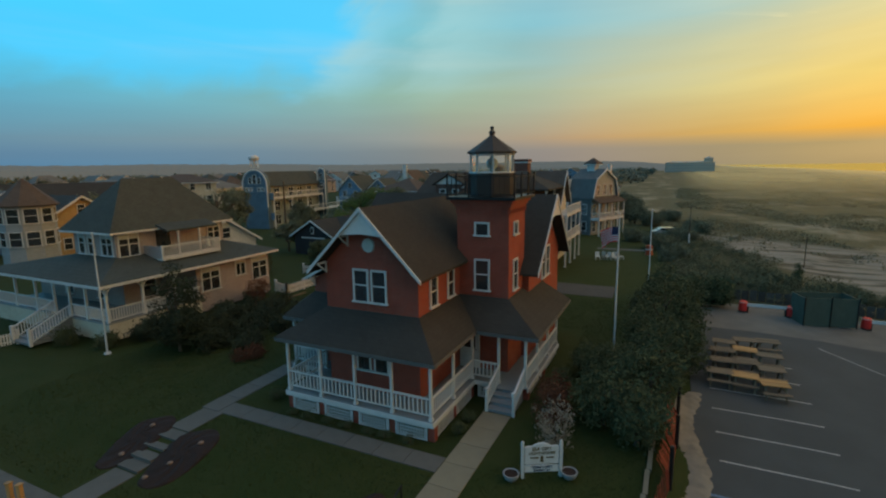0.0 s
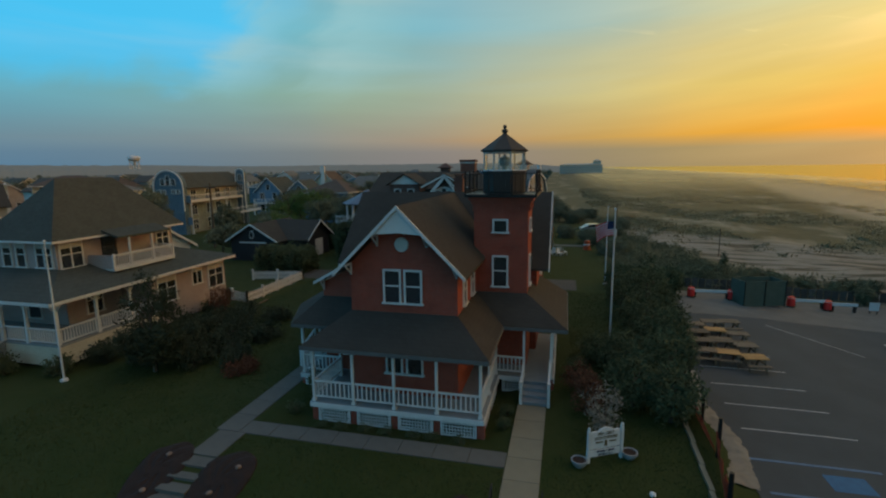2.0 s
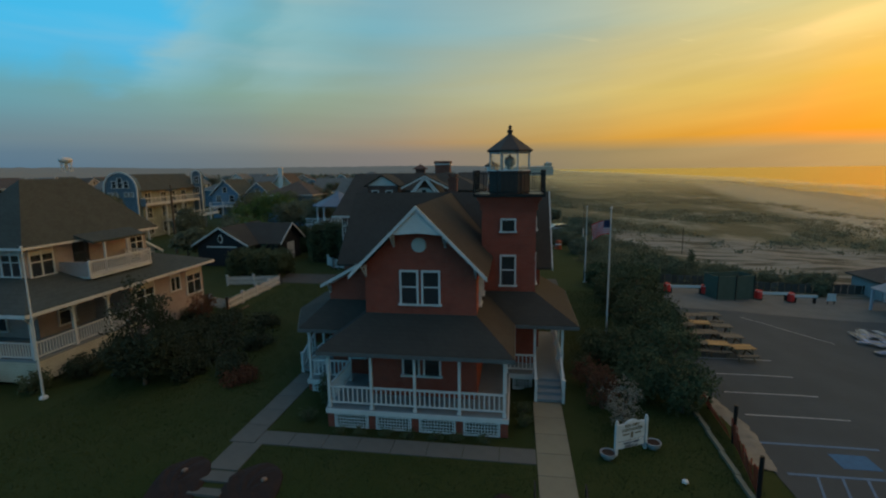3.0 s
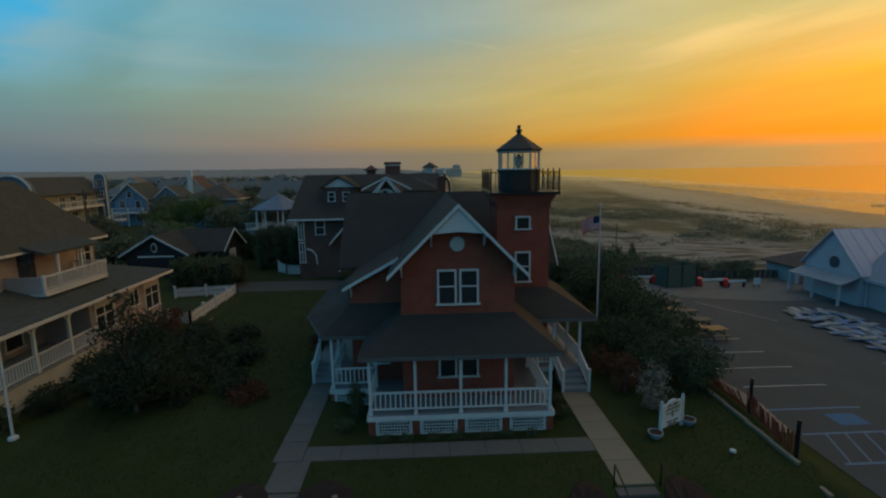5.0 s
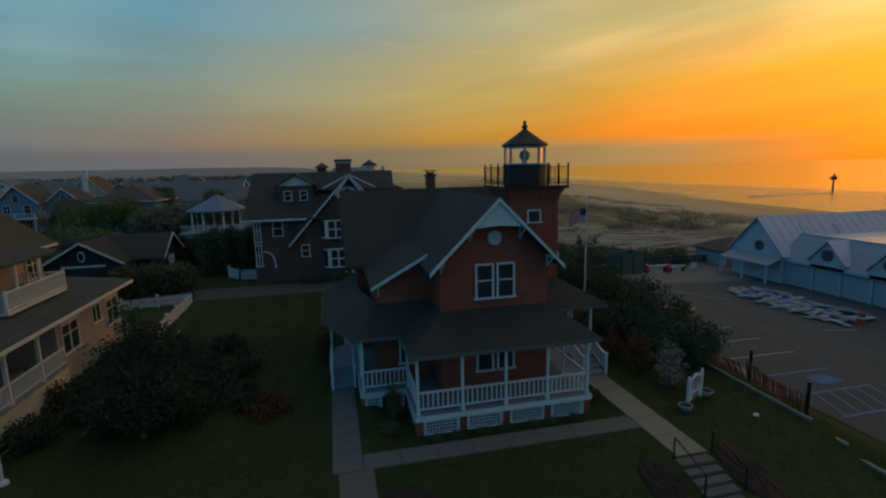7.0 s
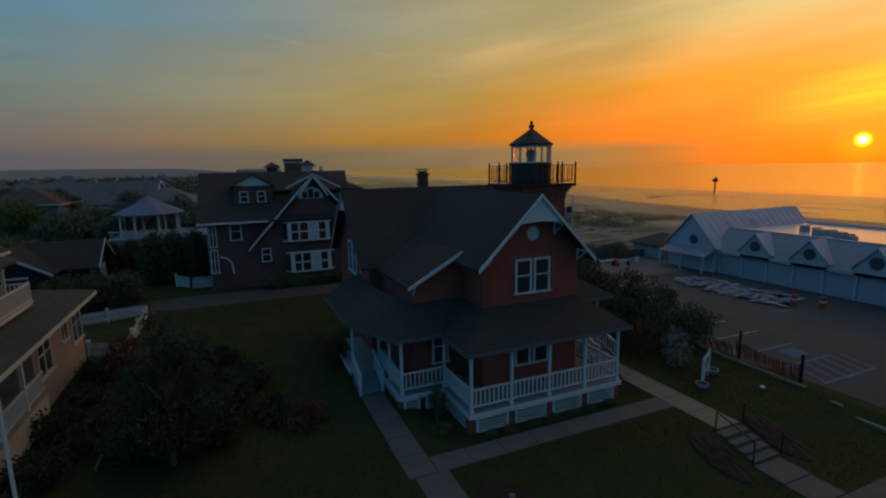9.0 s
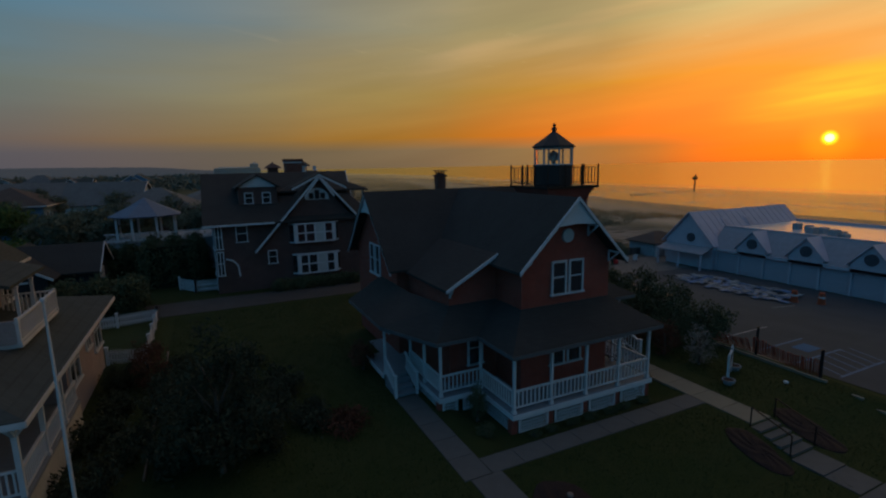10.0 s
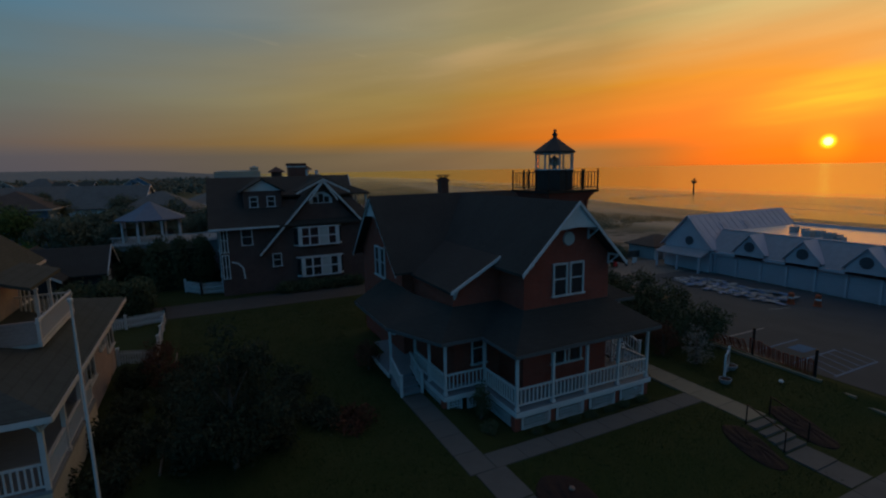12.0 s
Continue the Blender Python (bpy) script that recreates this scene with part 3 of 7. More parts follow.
# barge boards, white gable panels and brackets
for x0, x1, zb in ((0, -2.98, 6.2), (0, 2.9, 6.2)):
    part("barge_board", rake(B(), (x0, 0.74, AP + 0.02), (x1, 0.74, zb + 0.02), 0.06, 0.17), TRIM, LH)
part("barge_board", rake(B(), (-2.6, 3.06, 6.64), (-5.2, 3.06, 5.22), 0.06, 0.15), TRIM, LH)
bm = B()
solid(bm, [(0, 0.84, 9.02), (-1.12, 0.84, 7.93), (0, 0.84, 8.02), (1.1, 0.84, 7.93)], (0, 0.05, 0))
part("gable_panel", bm, TRIM, LH)
for sx in (-6.1, 6.0):
    for dy in (-4.05, 4.05):
        drop = 0.12 if sx < 0 else 0.0
        part("barge_board", rake(B(), (sx - 0.03, 11.8, AP + 0.05 - drop), (sx - 0.03, 11.8 + dy, 5.32 - drop), 0.06, 0.17 - drop * 0.4), TRIM, LH)
    bm = B()
    o = 0.08 if sx < 0 else -0.08
    solid(bm, [(sx + o, 11.8, 9.0), (sx + o, 10.55, 7.9), (sx + o, 11.8, 8.0), (sx + o, 13.05, 7.9)], (0.05, 0, 0))
    part("gable_panel", bm, TRIM, LH)


def bracket(x, y, z, dy, dx=0.0):
    """A curved gable bracket built of three short struts."""
    bm = B()
    s = Vector((x, y, z))
    beam(bm, s, s + Vector((dx, dy, 0.0)), 0.07, 0.09)
    beam(bm, s + Vector((0, 0, -0.5)), s, 0.07, 0.07)
    a, b, c = s + Vector((0, 0, -0.45)), s + Vector((dx * 0.55, dy * 0.55, -0.22)), s + Vector((dx, dy, 0))
    beam(bm, a, b, 0.06)
    beam(bm, b, c, 0.06)
    part("bracket", bm, TRIM, LH)


for x, z in ((-1.12, 7.85), (1.1, 7.85), (-2.4, 6.55), (2.38, 6.55)):
    bracket(x, 1.42, z, -0.6)
bracket(-4.85, 3.47, 5.25, -0.35)
bracket(-5.56, 10.6, 7.85, 0, -0.5)
bracket(5.36, 10.6, 7.85, 0, 0.5)
# roundel
bm = B()
tube(bm, 0, 0, [(-0.03, 0.33), (0.05, 0.30)], 20)
bmesh.ops.rotate(bm, verts=bm.verts, matrix=Matrix.Rotation(radians(90), 3, "X"))
part("roundel", bm, SHADE, LH, "round grey gable vent", loc=(-0.03, 1.43, 7.44))
# windows
for x in (-0.49, 0.46):
    window(LH, x, 1.42, 4.88, 0.83, 1.48)
    window(LH, x, 1.42, 1.62, 0.80, 1.5)
for y in (2.85, 4.72):
    window(LH, 2.45, y, 4.6, 0.75, 1.35, 90)
window(LH, 3.65, 5.84, 4.75, 0.82, 1.56)
window(LH, 3.65, 5.84, 7.5, 0.78, 0.64, style="plain")
window(LH, 5.03, 6.9, 4.7, 0.75, 1.55, 90)
window(LH, 5.03, 6.9, 7.5, 0.72, 0.64, 90, style="plain")
for y in (11.3, 12.3):
    window(LH, 5.38, y, 4.4, 0.8, 1.75, 90)
    window(LH, -5.58, y, 4.4, 0.8, 1.75, -90)
window(LH, -3.6, 3.47, 1.5, 0.8, 1.5)
window(LH, -5.58, 10.0, 1.4, 0.8, 1.5, -90)
bm = B()
box(bm, -0.45, 0.45, -0.06, 0.06, 0, 2.05)
box(bm, -0.52, -0.45, -0.09, 0.04, 0, 2.12)
box(bm, 0.45, 0.52, -0.09, 0.04, 0, 2.12)
box(bm, -0.52, 0.52, -0.09, 0.04, 2.05, 2.14)
door = part("door", bm, TRIM, LH, "white panelled entrance door", loc=(3.0, 5.85, 0.62))
bm = B()
box(bm, -0.3, 0.3, -0.075, -0.06, 1.05, 1.85)
part("pane", bm, PANE, door)
bm = B()
tube(bm, 0.36, -0.1, [(0.95, 0.03), (1.0, 0.035)], 8)
part("door_knob", bm, IRON, door)
# chimney
bm = B()
box(bm, -0.46, 0.10, 13.82, 14.38, 6.8, 9.85)
box(bm, -0.53, 0.17, 13.75, 14.45, 9.85, 9.98)
box(bm, -0.40, 0.04, 13.88, 14.32, 9.98, 10.12)
box(bm, -0.52, 0.16, 13.76, 14.44, 10.2, 10.26)
for x, y in ((-0.42, 13.86), (0.0, 13.86), (-0.42, 14.28), (0.0, 14.28)):
    box(bm, x, x + 0.06, y, y + 0.06, 10.1, 10.2)
part("chimney", bm, BRICK_DK, LH)
# tower
TX, TY, TH = 3.67, 7.21, 1.34
bm = B()
box(bm, TX - TH, TX + TH, TY - TH, TY + TH, 0.2, 8.75)
for k, (g, z0, z1) in enumerate(((0.06, 8.75, 8.9), (0.14, 8.9, 9.05), (0.24, 9.05, 9.22))):
    box(bm, TX - TH - g, TX + TH + g, TY - TH - g, TY + TH + g, z0, z1)
for side in range(4):
    for i in range(7):
        o = -TH + 0.1 + i * (2 * TH - 0.2) / 6
        c = [(o, -TH), (TH, o), (-o, TH), (-TH, -o)][side]
        box(bm, TX + c[0] - 0.08, TX + c[0] + 0.08, TY + c[1] - 0.08, TY + c[1] + 0.08, 8.55, 8.92)
part("tower_wall", bm, BRICK, LH, "square brick tower with a stepped brick cornice")
bm = B()
g = TH + 0.42
box(bm, TX - g, TX + g, TY - g, TY + g, 9.22, 9.36)
part("gallery_deck", bm, IRON, LH)
cor = [(TX - g + 0.05, TY - g + 0.05, 9.36), (TX + g - 0.05, TY - g + 0.05, 9.36), (TX + g - 0.05, TY + g - 0.05, 9.36), (TX - g + 0.05, TY + g - 0.05, 9.36)]
for i in range(4):
    railing(LH, cor[i], cor[(i + 1) % 4], 0.98, 0.24, 0.03, IRON, "gallery_railing")
    a, b = Vector(cor[i]), Vector(cor[(i + 1) % 4])
    for k in (0, 1 / 3, 2 / 3):
        c = a.lerp(b, k)
        bm = B()
        box(bm, c.x - 0.035, c.x + 0.035, c.y - 0.035, c.y + 0.035, 9.36, 10.42)
        tube(bm, c.x, c.y, [(10.42, 0.03), (10.47, 0.055), (10.53, 0.02)], 8)
        part("gallery_post", bm, IRON, LH)
LT = math.pi / 8
bm = tube(B(), TX, TY, [(9.36, 1.1), (9.45, 1.12), (10.38, 1.12), (10.4, 1.18), (10.48, 1.18)], 8, LT)
lantern = part("lantern", bm, BLACKPAINT, LH, "black iron lantern base")
FRAME = mat("lantern_frame_paint", (0.36, 0.37, 0.36), (0.28, 0.29, 0.28), 0.6, 3.0, 0.05)
for i in range(8):
    a = LT + i * math.pi / 4
    c = (TX + 1.06 * math.cos(a), TY + 1.06 * math.sin(a))
    part("mullion", box(B(), c[0] - 0.04, c[0] + 0.04, c[1] - 0.04, c[1] + 0.04, 10.48, 11.42), FRAME, lantern)
for z in (10.46, 11.36):
    part("lantern_ring", tube(B(), TX, TY, [(z, 1.1), (z + 0.02, 1.15), (z + 0.07, 1.15), (z + 0.08, 1.1)], 8, LT), TRIM, lantern)
for i in range(8):
    a, b = LT + i * math.pi / 4, LT + (i + 1) * math.pi / 4
    p, q = Vector((TX + 1.03 * math.cos(a), TY + 1.03 * math.sin(a), 10.5)), Vector((TX + 1.03 * math.cos(b), TY + 1.03 * math.sin(b), 10.5))
    m = (p + q) / 2 - Vector((TX, TY, 10.5))
    ob = part("pane", solid(B(), [p.lerp(q, 0.04), q.lerp(p, 0.04), q.lerp(p, 0.04) + Vector((0, 0, 0.9)), p.lerp(q, 0.04) + Vector((0, 0, 0.9))], m.normalized() * -0.012), GLASS, lantern)
    ob.visible_shadow = False
bm = tube(B(), TX, TY, [(11.38, 1.14), (11.44, 1.16), (11.46, 1.24), (11.52, 1.24), (11.95, 0.62), (12.3, 0.14), (12.36, 0.1), (12.42, 0.16), (12.52, 0.16), (12.58, 0.06), (12.66, 0.1), (12.74, 0.08), (12.78, 0.02)], 8, LT)
part("lantern_roof", bm, BLACKPAINT, lantern)
bm = tube(B(), TX, TY, [(10.45, 0.12), (10.7, 0.14), (10.75, 0.24), (10.95, 0.3), (11.15, 0.24), (11.2, 0.12), (11.3, 0.05)], 12)
part("lens", bm, mat("grey_green_lens_glass", (0.20, 0.22, 0.19), (0.13, 0.145, 0.13), 0.3, 6.0, 0.0, spec=0.6), lantern, "grey-green glass lens on its pedestal")
# porch: floor, skirt, lattice between brick piers, posts, railings, wrapped roof
PF = 0.62
for r in ((-3.85, 3.78, -0.1, 1.45), (-3.85, -2.45, 1.45, 2.6), (2.42, 3.78, 1.45, 4.45), (-5.85, -4.9, 2.6, 9.0), (-4.9, -2.45, 2.6, 3.5), (-7.15, -5.85, 6.2, 9.0), (2.42, 6.4, 4.45, 5.87), (5.0, 6.4, 5.87, 11.0), (-6.4, -5.55, 9.0, 11.0)):
    part("porch_floor", box(B(), r[0], r[1], r[2], r[3], PF - 0.06, PF), DECK, LH, "grey painted porch floor")
bm = B()
for a, b in (((-3.88, -0.12), (3.81, -0.12)), ((3.81, -0.12), (3.81, 4.42)), ((-3.88, -0.12), (-3.88, 2.57)), ((-5.88, 2.57), (-3.88, 2.57)), ((-5.88, 2.57), (-5.88, 6.2)), ((6.43, 4.45), (6.43, 11.0)), ((3.81, 4.42), (5.0, 4.42)), ((-7.18, 6.2), (-7.18, 9.0))):
    beam(bm, (*a, PF - 0.12), (*b, PF - 0.12), 0.05, 0.2)
part("skirt_board", bm, TRIM, LH)


def lattice(p, q, z0, z1):
    """A framed panel of crossed laths."""
    p, q = Vector((*p, 0)), Vector((*q, 0))
    d = (q - p).normalized()
    L = (q - p).length
    n = Vector((d.y, -d.x, 0))
    bm = B()

    def strip(u0, v0, u1, v1, w, off):
        a, b = p + d * u0 + n * off, p + d * u1 + n * off
        a.z, b.z = v0, v1
        beam(bm, a, b, 0.016, w) if abs(v1 - v0) < 1e-6 else beam(bm, a, b, w, 0.016) if abs(d.x) > 0.5 else beam(bm, a, b, 0.016, w)

    for u in (0.04, L - 0.04):
        strip(u, z0, u, z1, 0.08, 0.012)
    for v in (z0 + 0.04, z1 - 0.04):
        strip(0, v, L, v, 0.08, 0.016)
    k = int(L / 0.125)
    for i in range(1, k):
        u = L * i / k
        a = p + d * u
        box(bm, a.x - (0.019 if abs(d.x) > 0.5 else 0.006), a.x + (0.019 if abs(d.x) > 0.5 else 0.006), a.y - (0.006 if abs(d.x) > 0.5 else 0.019), a.y + (0.006 if abs(d.x) > 0.5 else 0.019), z0, z1)
    k = int((z1 - z0) / 0.125)
    for i in range(1, k):
        v = z0 + (z1 - z0) * i / k
        strip(0, v, L, v, 0.038, -0.012)
    part("lattice_panel", bm, TRIM, LH)


px = [-3.72, -1.9, -0.04, 1.82, 3.65]
for i in range(4):
    lattice((px[i] + 0.16, -0.02), (px[i + 1] - 0.16, -0.02), -0.26, 0.42)
for x in px:
    part("pier", box(B(), x - 0.15, x + 0.15, 0.02, 0.3, -0.4, 0.5), BRICK, LH)
for y0, y1 in ((0.3, 2.1), (2.4, 4.2)):
    lattice((3.7, y0), (3.7, y1), -0.26, 0.42)
    part("pier", box(B(), 3.45, 3.72, y1, y1 + 0.3, -0.4, 0.5), BRICK, LH)
lattice((-3.78, 2.5), (-3.78, 0.3), -0.26, 0.42)
lattice((-5.7, 2.66), (-4.95, 2.66), -0.22, 0.42)
lattice((-4.7, 2.66), (-3.95, 2.66), -0.22, 0.42)
lattice((-5.78, 6.1), (-5.78, 2.8), -0.22, 0.42)
lattice((3.95, 4.5), (4.9, 4.5), -0.22, 0.42)
lattice((6.33, 4.6), (6.33, 7.5), -0.22, 0.42)
lattice((6.33, 7.7), (6.33, 10.9), -0.22, 0.42)
for x, y in ((-5.75, 2.72), (-3.75, 2.72), (6.3, 4.6), (6.3, 7.6)):
    part("pier", box(B(), x - 0.13, x + 0.13, y - 0.02, y + 0.24, -0.4, 0.5), BRICK, LH)
PZ = 3.26
for x in (-3.75, -1.9, -0.04, 1.82, 3.65):
    post(LH, x, 0.02, PF, PZ)
for x, y in ((-3.75, 2.7), (-5.75, 2.7), (-5.75, 4.45), (-5.75, 6.2), (3.65, 2.25), (3.65, 4.5), (5.0, 4.5), (6.3, 4.5), (6.3, 6.6), (6.3, 8.8), (6.3, 10.9), (-7.05, 6.25)):
    post(LH, x, y, PF, PZ)
pts = [(-3.75, 0.02), (-1.9, 0.02), (-0.04, 0.02), (1.82, 0.02), (3.65, 0.02)]
for a, b in zip(pts, pts[1:]):
    railing(LH, (*a, PF), (*b, PF), 0.94, 0.19, low=0.24)
for a, b in (((3.65, 0.02), (3.65, 2.25)), ((3.65, 2.25), (3.65, 4.5)), ((3.65, 4.5), (5.0, 4.5)), ((-3.75, 0.02), (-3.75, 2.7)), ((-5.75, 2.7), (-3.75, 2.7)),
             ((-5.75, 2.7), (-5.75, 4.45)), ((-5.75, 4.45), (-5.75, 6.2)), ((6.3, 4.5), (6.3, 6.6)), ((6.3, 6.6), (6.3, 8.8)), ((6.3, 8.8), (6.3, 10.9))):
    railing(LH, (*a, PF), (*b, PF), 0.94, 0.19, low=0.24)
steps(LH, 5.05, 6.2, 2.85, 4.45, 0.0, PF, 4)
steps(LH, -7.1, -6.1, 4.75, 6.2, 0.0, PF, 4)
for x, ya, yb in ((5.02, 2.8, 4.45), (6.25, 2.8, 4.45), (-7.1, 4.7, 6.2), (-6.05, 4.7, 6.2)):
    railing(LH, (x, ya, 0.05), (x, yb, PF), 0.92, 0.19, name="stair_railing", low=0.2)
    bm = box(B(), x - 0.06, x + 0.06, ya - 0.06, ya + 0.06, -0.05, 1.08)
    box(bm, x - 0.08, x + 0.08, ya - 0.08, ya + 0.08, 1.08, 1.12)
    part("newel_post", bm, TRIM, LH)
EZ, WZ = 3.26, 4.42
eave = [(-7.45, 11.0), (-7.45, 5.6), (-6.1, 2.3), (-4.1, 2.3), (-4.1, -0.4), (4.05, -0.4), (4.05, 4.0), (7.0, 4.0), (7.0, 11.2)]
wall = [(-5.55, 11.0), (-5.55, 6.5), (-4.9, 3.5), (-2.45, 3.5), (-2.45, 1.45), (2.42, 1.45), (2.42, 5.87), (5.0, 5.87), (5.0, 11.2)]
DARKTRIM = mat("dark_trim", (0.10, 0.10, 0.10), (0.08, 0.08, 0.08), 0.6)
for (a, b), (c, d) in zip(zip(eave, eave[1:]), zip(wall, wall[1:])):
    top = [(*a, EZ), (*b, EZ), (*d, WZ), (*c, WZ)]
    bm = B()
    up = [bm.verts.new(v) for v in top]
    low = [bm.verts.new((v[0], v[1], v[2] - 0.1)) for v in top]
    for f in ((up[0], up[1], up[2]), (up[0], up[2], up[3]), (low[2], low[1], low[0]), (low[3], low[2], low[0])):
        bm.faces.new(f)
    for k in range(4):
        bm.faces.new((low[k], low[(k + 1) % 4], up[(k + 1) % 4], up[k]))
    part("porch_roof", bm, ROOF, LH, "dark shingled hipped porch roof")
    part("porch_fascia", beam(B(), (*a, EZ - 0.1), (*b, EZ - 0.1), 0.05, 0.16), DARKTRIM, LH)
for a, b in (((-3.75, 0.02), (3.65, 0.02)), ((3.65, 0.02), (3.65, 4.5)), ((-3.75, 0.02), (-3.75, 2.7)), ((-5.75, 2.7), (-3.75, 2.7)), ((-5.75, 2.7), (-5.75, 6.2)), ((3.65, 4.5), (6.3, 4.5)), ((6.3, 4.5), (6.3, 10.9))):
    part("porch_beam", beam(B(), (*a, PZ - 0.1), (*b, PZ - 0.1), 0.1, 0.16), TRIM, LH)

# ---- neighbouring houses ----
PEACH = course_mat("peach_siding", (0.285, 0.238, 0.232), (0.262, 0.22, 0.214), 0.15, 0.7, 0.75)
BLUESIDE = course_mat("blue_siding", (0.12, 0.20, 0.29), (0.10, 0.17, 0.26), 0.15, 0.7, 0.7)
SLATE = course_mat("slate_blue_shingle_wall", (0.10, 0.15, 0.20), (0.085, 0.13, 0.17), 0.14, 0.8)
CREAM = course_mat("cream_siding", (0.42, 0.38, 0.31), (0.39, 0.36, 0.29), 0.15, 0.7, 0.75)
GREYSIDE = course_mat("grey_siding", (0.26, 0.27, 0.28), (0.23, 0.24, 0.25), 0.15, 0.7, 0.75)
YELLOWSIDE = course_mat("ochre_siding", (0.33, 0.22, 0.11), (0.30, 0.20, 0.10), 0.15, 0.7, 0.75)
WHITESIDE = course_mat("white_siding", (0.50, 0.50, 0.50), (0.46, 0.46, 0.46), 0.15, 0.65, 0.75)


PALE_ROOF = course_mat("pale_grey_shingle", (0.12, 0.122, 0.12), (0.10, 0.102, 0.10), 0.16, 0.85, 0.8)


def hip(bm, x0, x1, y0, y1, z, h, t=0.14, ridge=None):
    """A hipped roof over a rectangle (the eaves), with its ridge along the longer side."""
    w, d = x1 - x0, y1 - y0
    k = min(w, d) / 2 if ridge is None else ridge
    if w >= d:
        a, b = (x0 + k, (y0 + y1) / 2, z + h), (x1 - k, (y0 + y1) / 2, z + h)
        faces = [((x0, y0, z), (x1, y0, z), b, a), ((x1, y1, z), (x0, y1, z), a, b), ((x0, y1, z), (x0, y0, z), a), ((x1, y0, z), (x1, y1, z), b)]
    else:
        a, b = ((x0 + x1) / 2, y0 + k, z + h), ((x0 + x1) / 2, y1 - k, z + h)
        faces = [((x0, y0, z), (x1, y0, z), a), ((x1, y0, z), (x1, y1, z), b, a), ((x1, y1, z), (x0, y1, z), b), ((x0, y1, z), (x0, y0, z), a, b)]
    for f in faces:
        slab(bm, f, t)
    return bm


def skirt_roof(bm, outer, inner, z0, z1, t=0.12):
    """A lean-to roof running round a rectangle: outer eaves up to an inner wall."""
    o = [(outer[0], outer[2]), (outer[1], outer[2]), (outer[1], outer[3]), (outer[0], outer[3])]
    i = [(inner[0], inner[2]), (inner[1], inner[2]), (inner[1], inner[3]), (inner[0], inner[3])]
    for k in range(4):
        a, b, c, d = o[k], o[(k + 1) % 4], i[(k + 1) % 4], i[k]
        slab(bm, [(*a, z0), (*b, z0), (*c, z1), (*d, z1)], t)
    return bm


def gable_roof(bm, x0, x1, y0, y1, z, h, along="x", t=0.14):
    if along == "x":
        c = (y0 + y1) / 2
        slab(bm, [(x0, y0, z), (x1, y0, z), (x1, c, z + h), (x0, c, z + h)], t)
        slab(bm, [(x1, y1, z), (x0, y1, z), (x0, c, z + h), (x1, c, z + h)], t)
    else:
        c = (x0 + x1) / 2
        slab(bm, [(x0, y1, z), (x0, y0, z), (c, y0, z + h), (c, y1, z + h)], t)
        slab(bm, [(x1, y0, z), (x1, y1, z), (c, y1, z + h), (c, y0, z + h)], t)
    return bm


def roof_parts(name, bm, material, parent, label=""):
    """Splits a roof of loose slabs into one part for each slope."""
    left = set(bm.verts)
    groups = []
    while left:
        todo, got = [left.pop()], set()
        while todo:
            v = todo.pop()
            got.add(v)
            for e in v.link_edges:
                w = e.other_vert(v)
                if w in left:
                    left.discard(w)
                    todo.append(w)
        groups.append(got)
    for got in sorted(groups, key=lambda g: min(v.index for v in g)):
        one, at = B(), {}
        for v in sorted(got, key=lambda v: tuple(v.co)):
            at[v] = one.verts.new(v.co)
        for f in bm.faces:
            if f.verts[0] in got:
                one.faces.new([at[v] for v in f.verts])
        part(name, one, material, parent, label)
    bm.free()


def eaves(parent, x0, x1, y0, y1, z, w=0.18):
    for a, b in (((x0, y0), (x1, y0)), ((x1, y0), (x1, y1)), ((x1, y1), (x0, y1)), ((x0, y1), (x0, y0))):
        part("eaves_board", beam(B(), (*a, z), (*b, z), 0.06, w), TRIM, parent)


# peach house with a wrapped porch; plan relative to its middle
BH = thing("beach_house", "peach two-storey house with hipped grey roof and a white wraparound porch", "house", -24, 8, 0.2)
part("wall", box(box(B(), -9, 4.1, 0.0, 7.2, 0, 3.75), -9, 1.5, -3.8, 0.0, 0, 3.75), PEACH, BH)
part("wall", box(B(), -3.3, 1.5, -4.0, 4.9, 3.4, 6.6), PEACH, BH)
bm = skirt_roof(B(), (-9.6, 4.82, -7.25, 7.75), (-3.3, 1.5, -4.0, 4.9), 3.75, 4.75)
roof_parts("roof", bm, ROOF_GR, BH, "grey shingled lower roof")
eaves(BH, -9.6, 4.82, -7.25, 7.75, 3.62)
roof_parts("roof", hip(B(), -3.9, 2.1, -4.6, 5.5, 6.55, 3.55), ROOF_GR, BH, "grey shingled hipped upper roof")
eaves(BH, -3.9, 2.1, -4.6, 5.5, 6.45, 0.13)
bm = slab(B(), [(1.4, -1.3, 6.95), (3.2, -1.3, 6.4), (3.2, 3.0, 6.4), (1.4, 3.0, 6.95)])
part("balcony_roof", bm, ROOF_GR, BH)
part("balcony_floor", box(B(), 1.5, 3.5, -2.0, 2.85, 4.3, 4.45), TRIM, BH)
part("balcony_end", box(B(), 1.5, 3.4, -2.06, -1.94, 4.45, 5.3), PEACH, BH)
railing(BH, (3.45, -2.0, 4.4), (3.45, 2.8, 4.4), 0.9, 0.16)
railing(BH, (1.5, 2.8, 4.4), (3.45, 2.8, 4.4), 0.9, 0.16)
for y, x in ((-2.0, 3.45), (-0.4, 3.1), (1.4, 3.1), (2.8, 3.45)):
    post(BH, x, y, 4.4, 5.4 if y in (-2.0, 2.8) else 6.35, 0.1)
bm = box(B(), -0.55, 0.55, -0.03, 0.05, 0, 2.05)
part("balcony_door", bm, PANE, BH, "dark glazed balcony door", loc=(1.52, -0.5, 4.45), rz=90)
blind_window(BH, 1.53, -3.1, 4.75, 1.5, 1.6, 90, "pair")
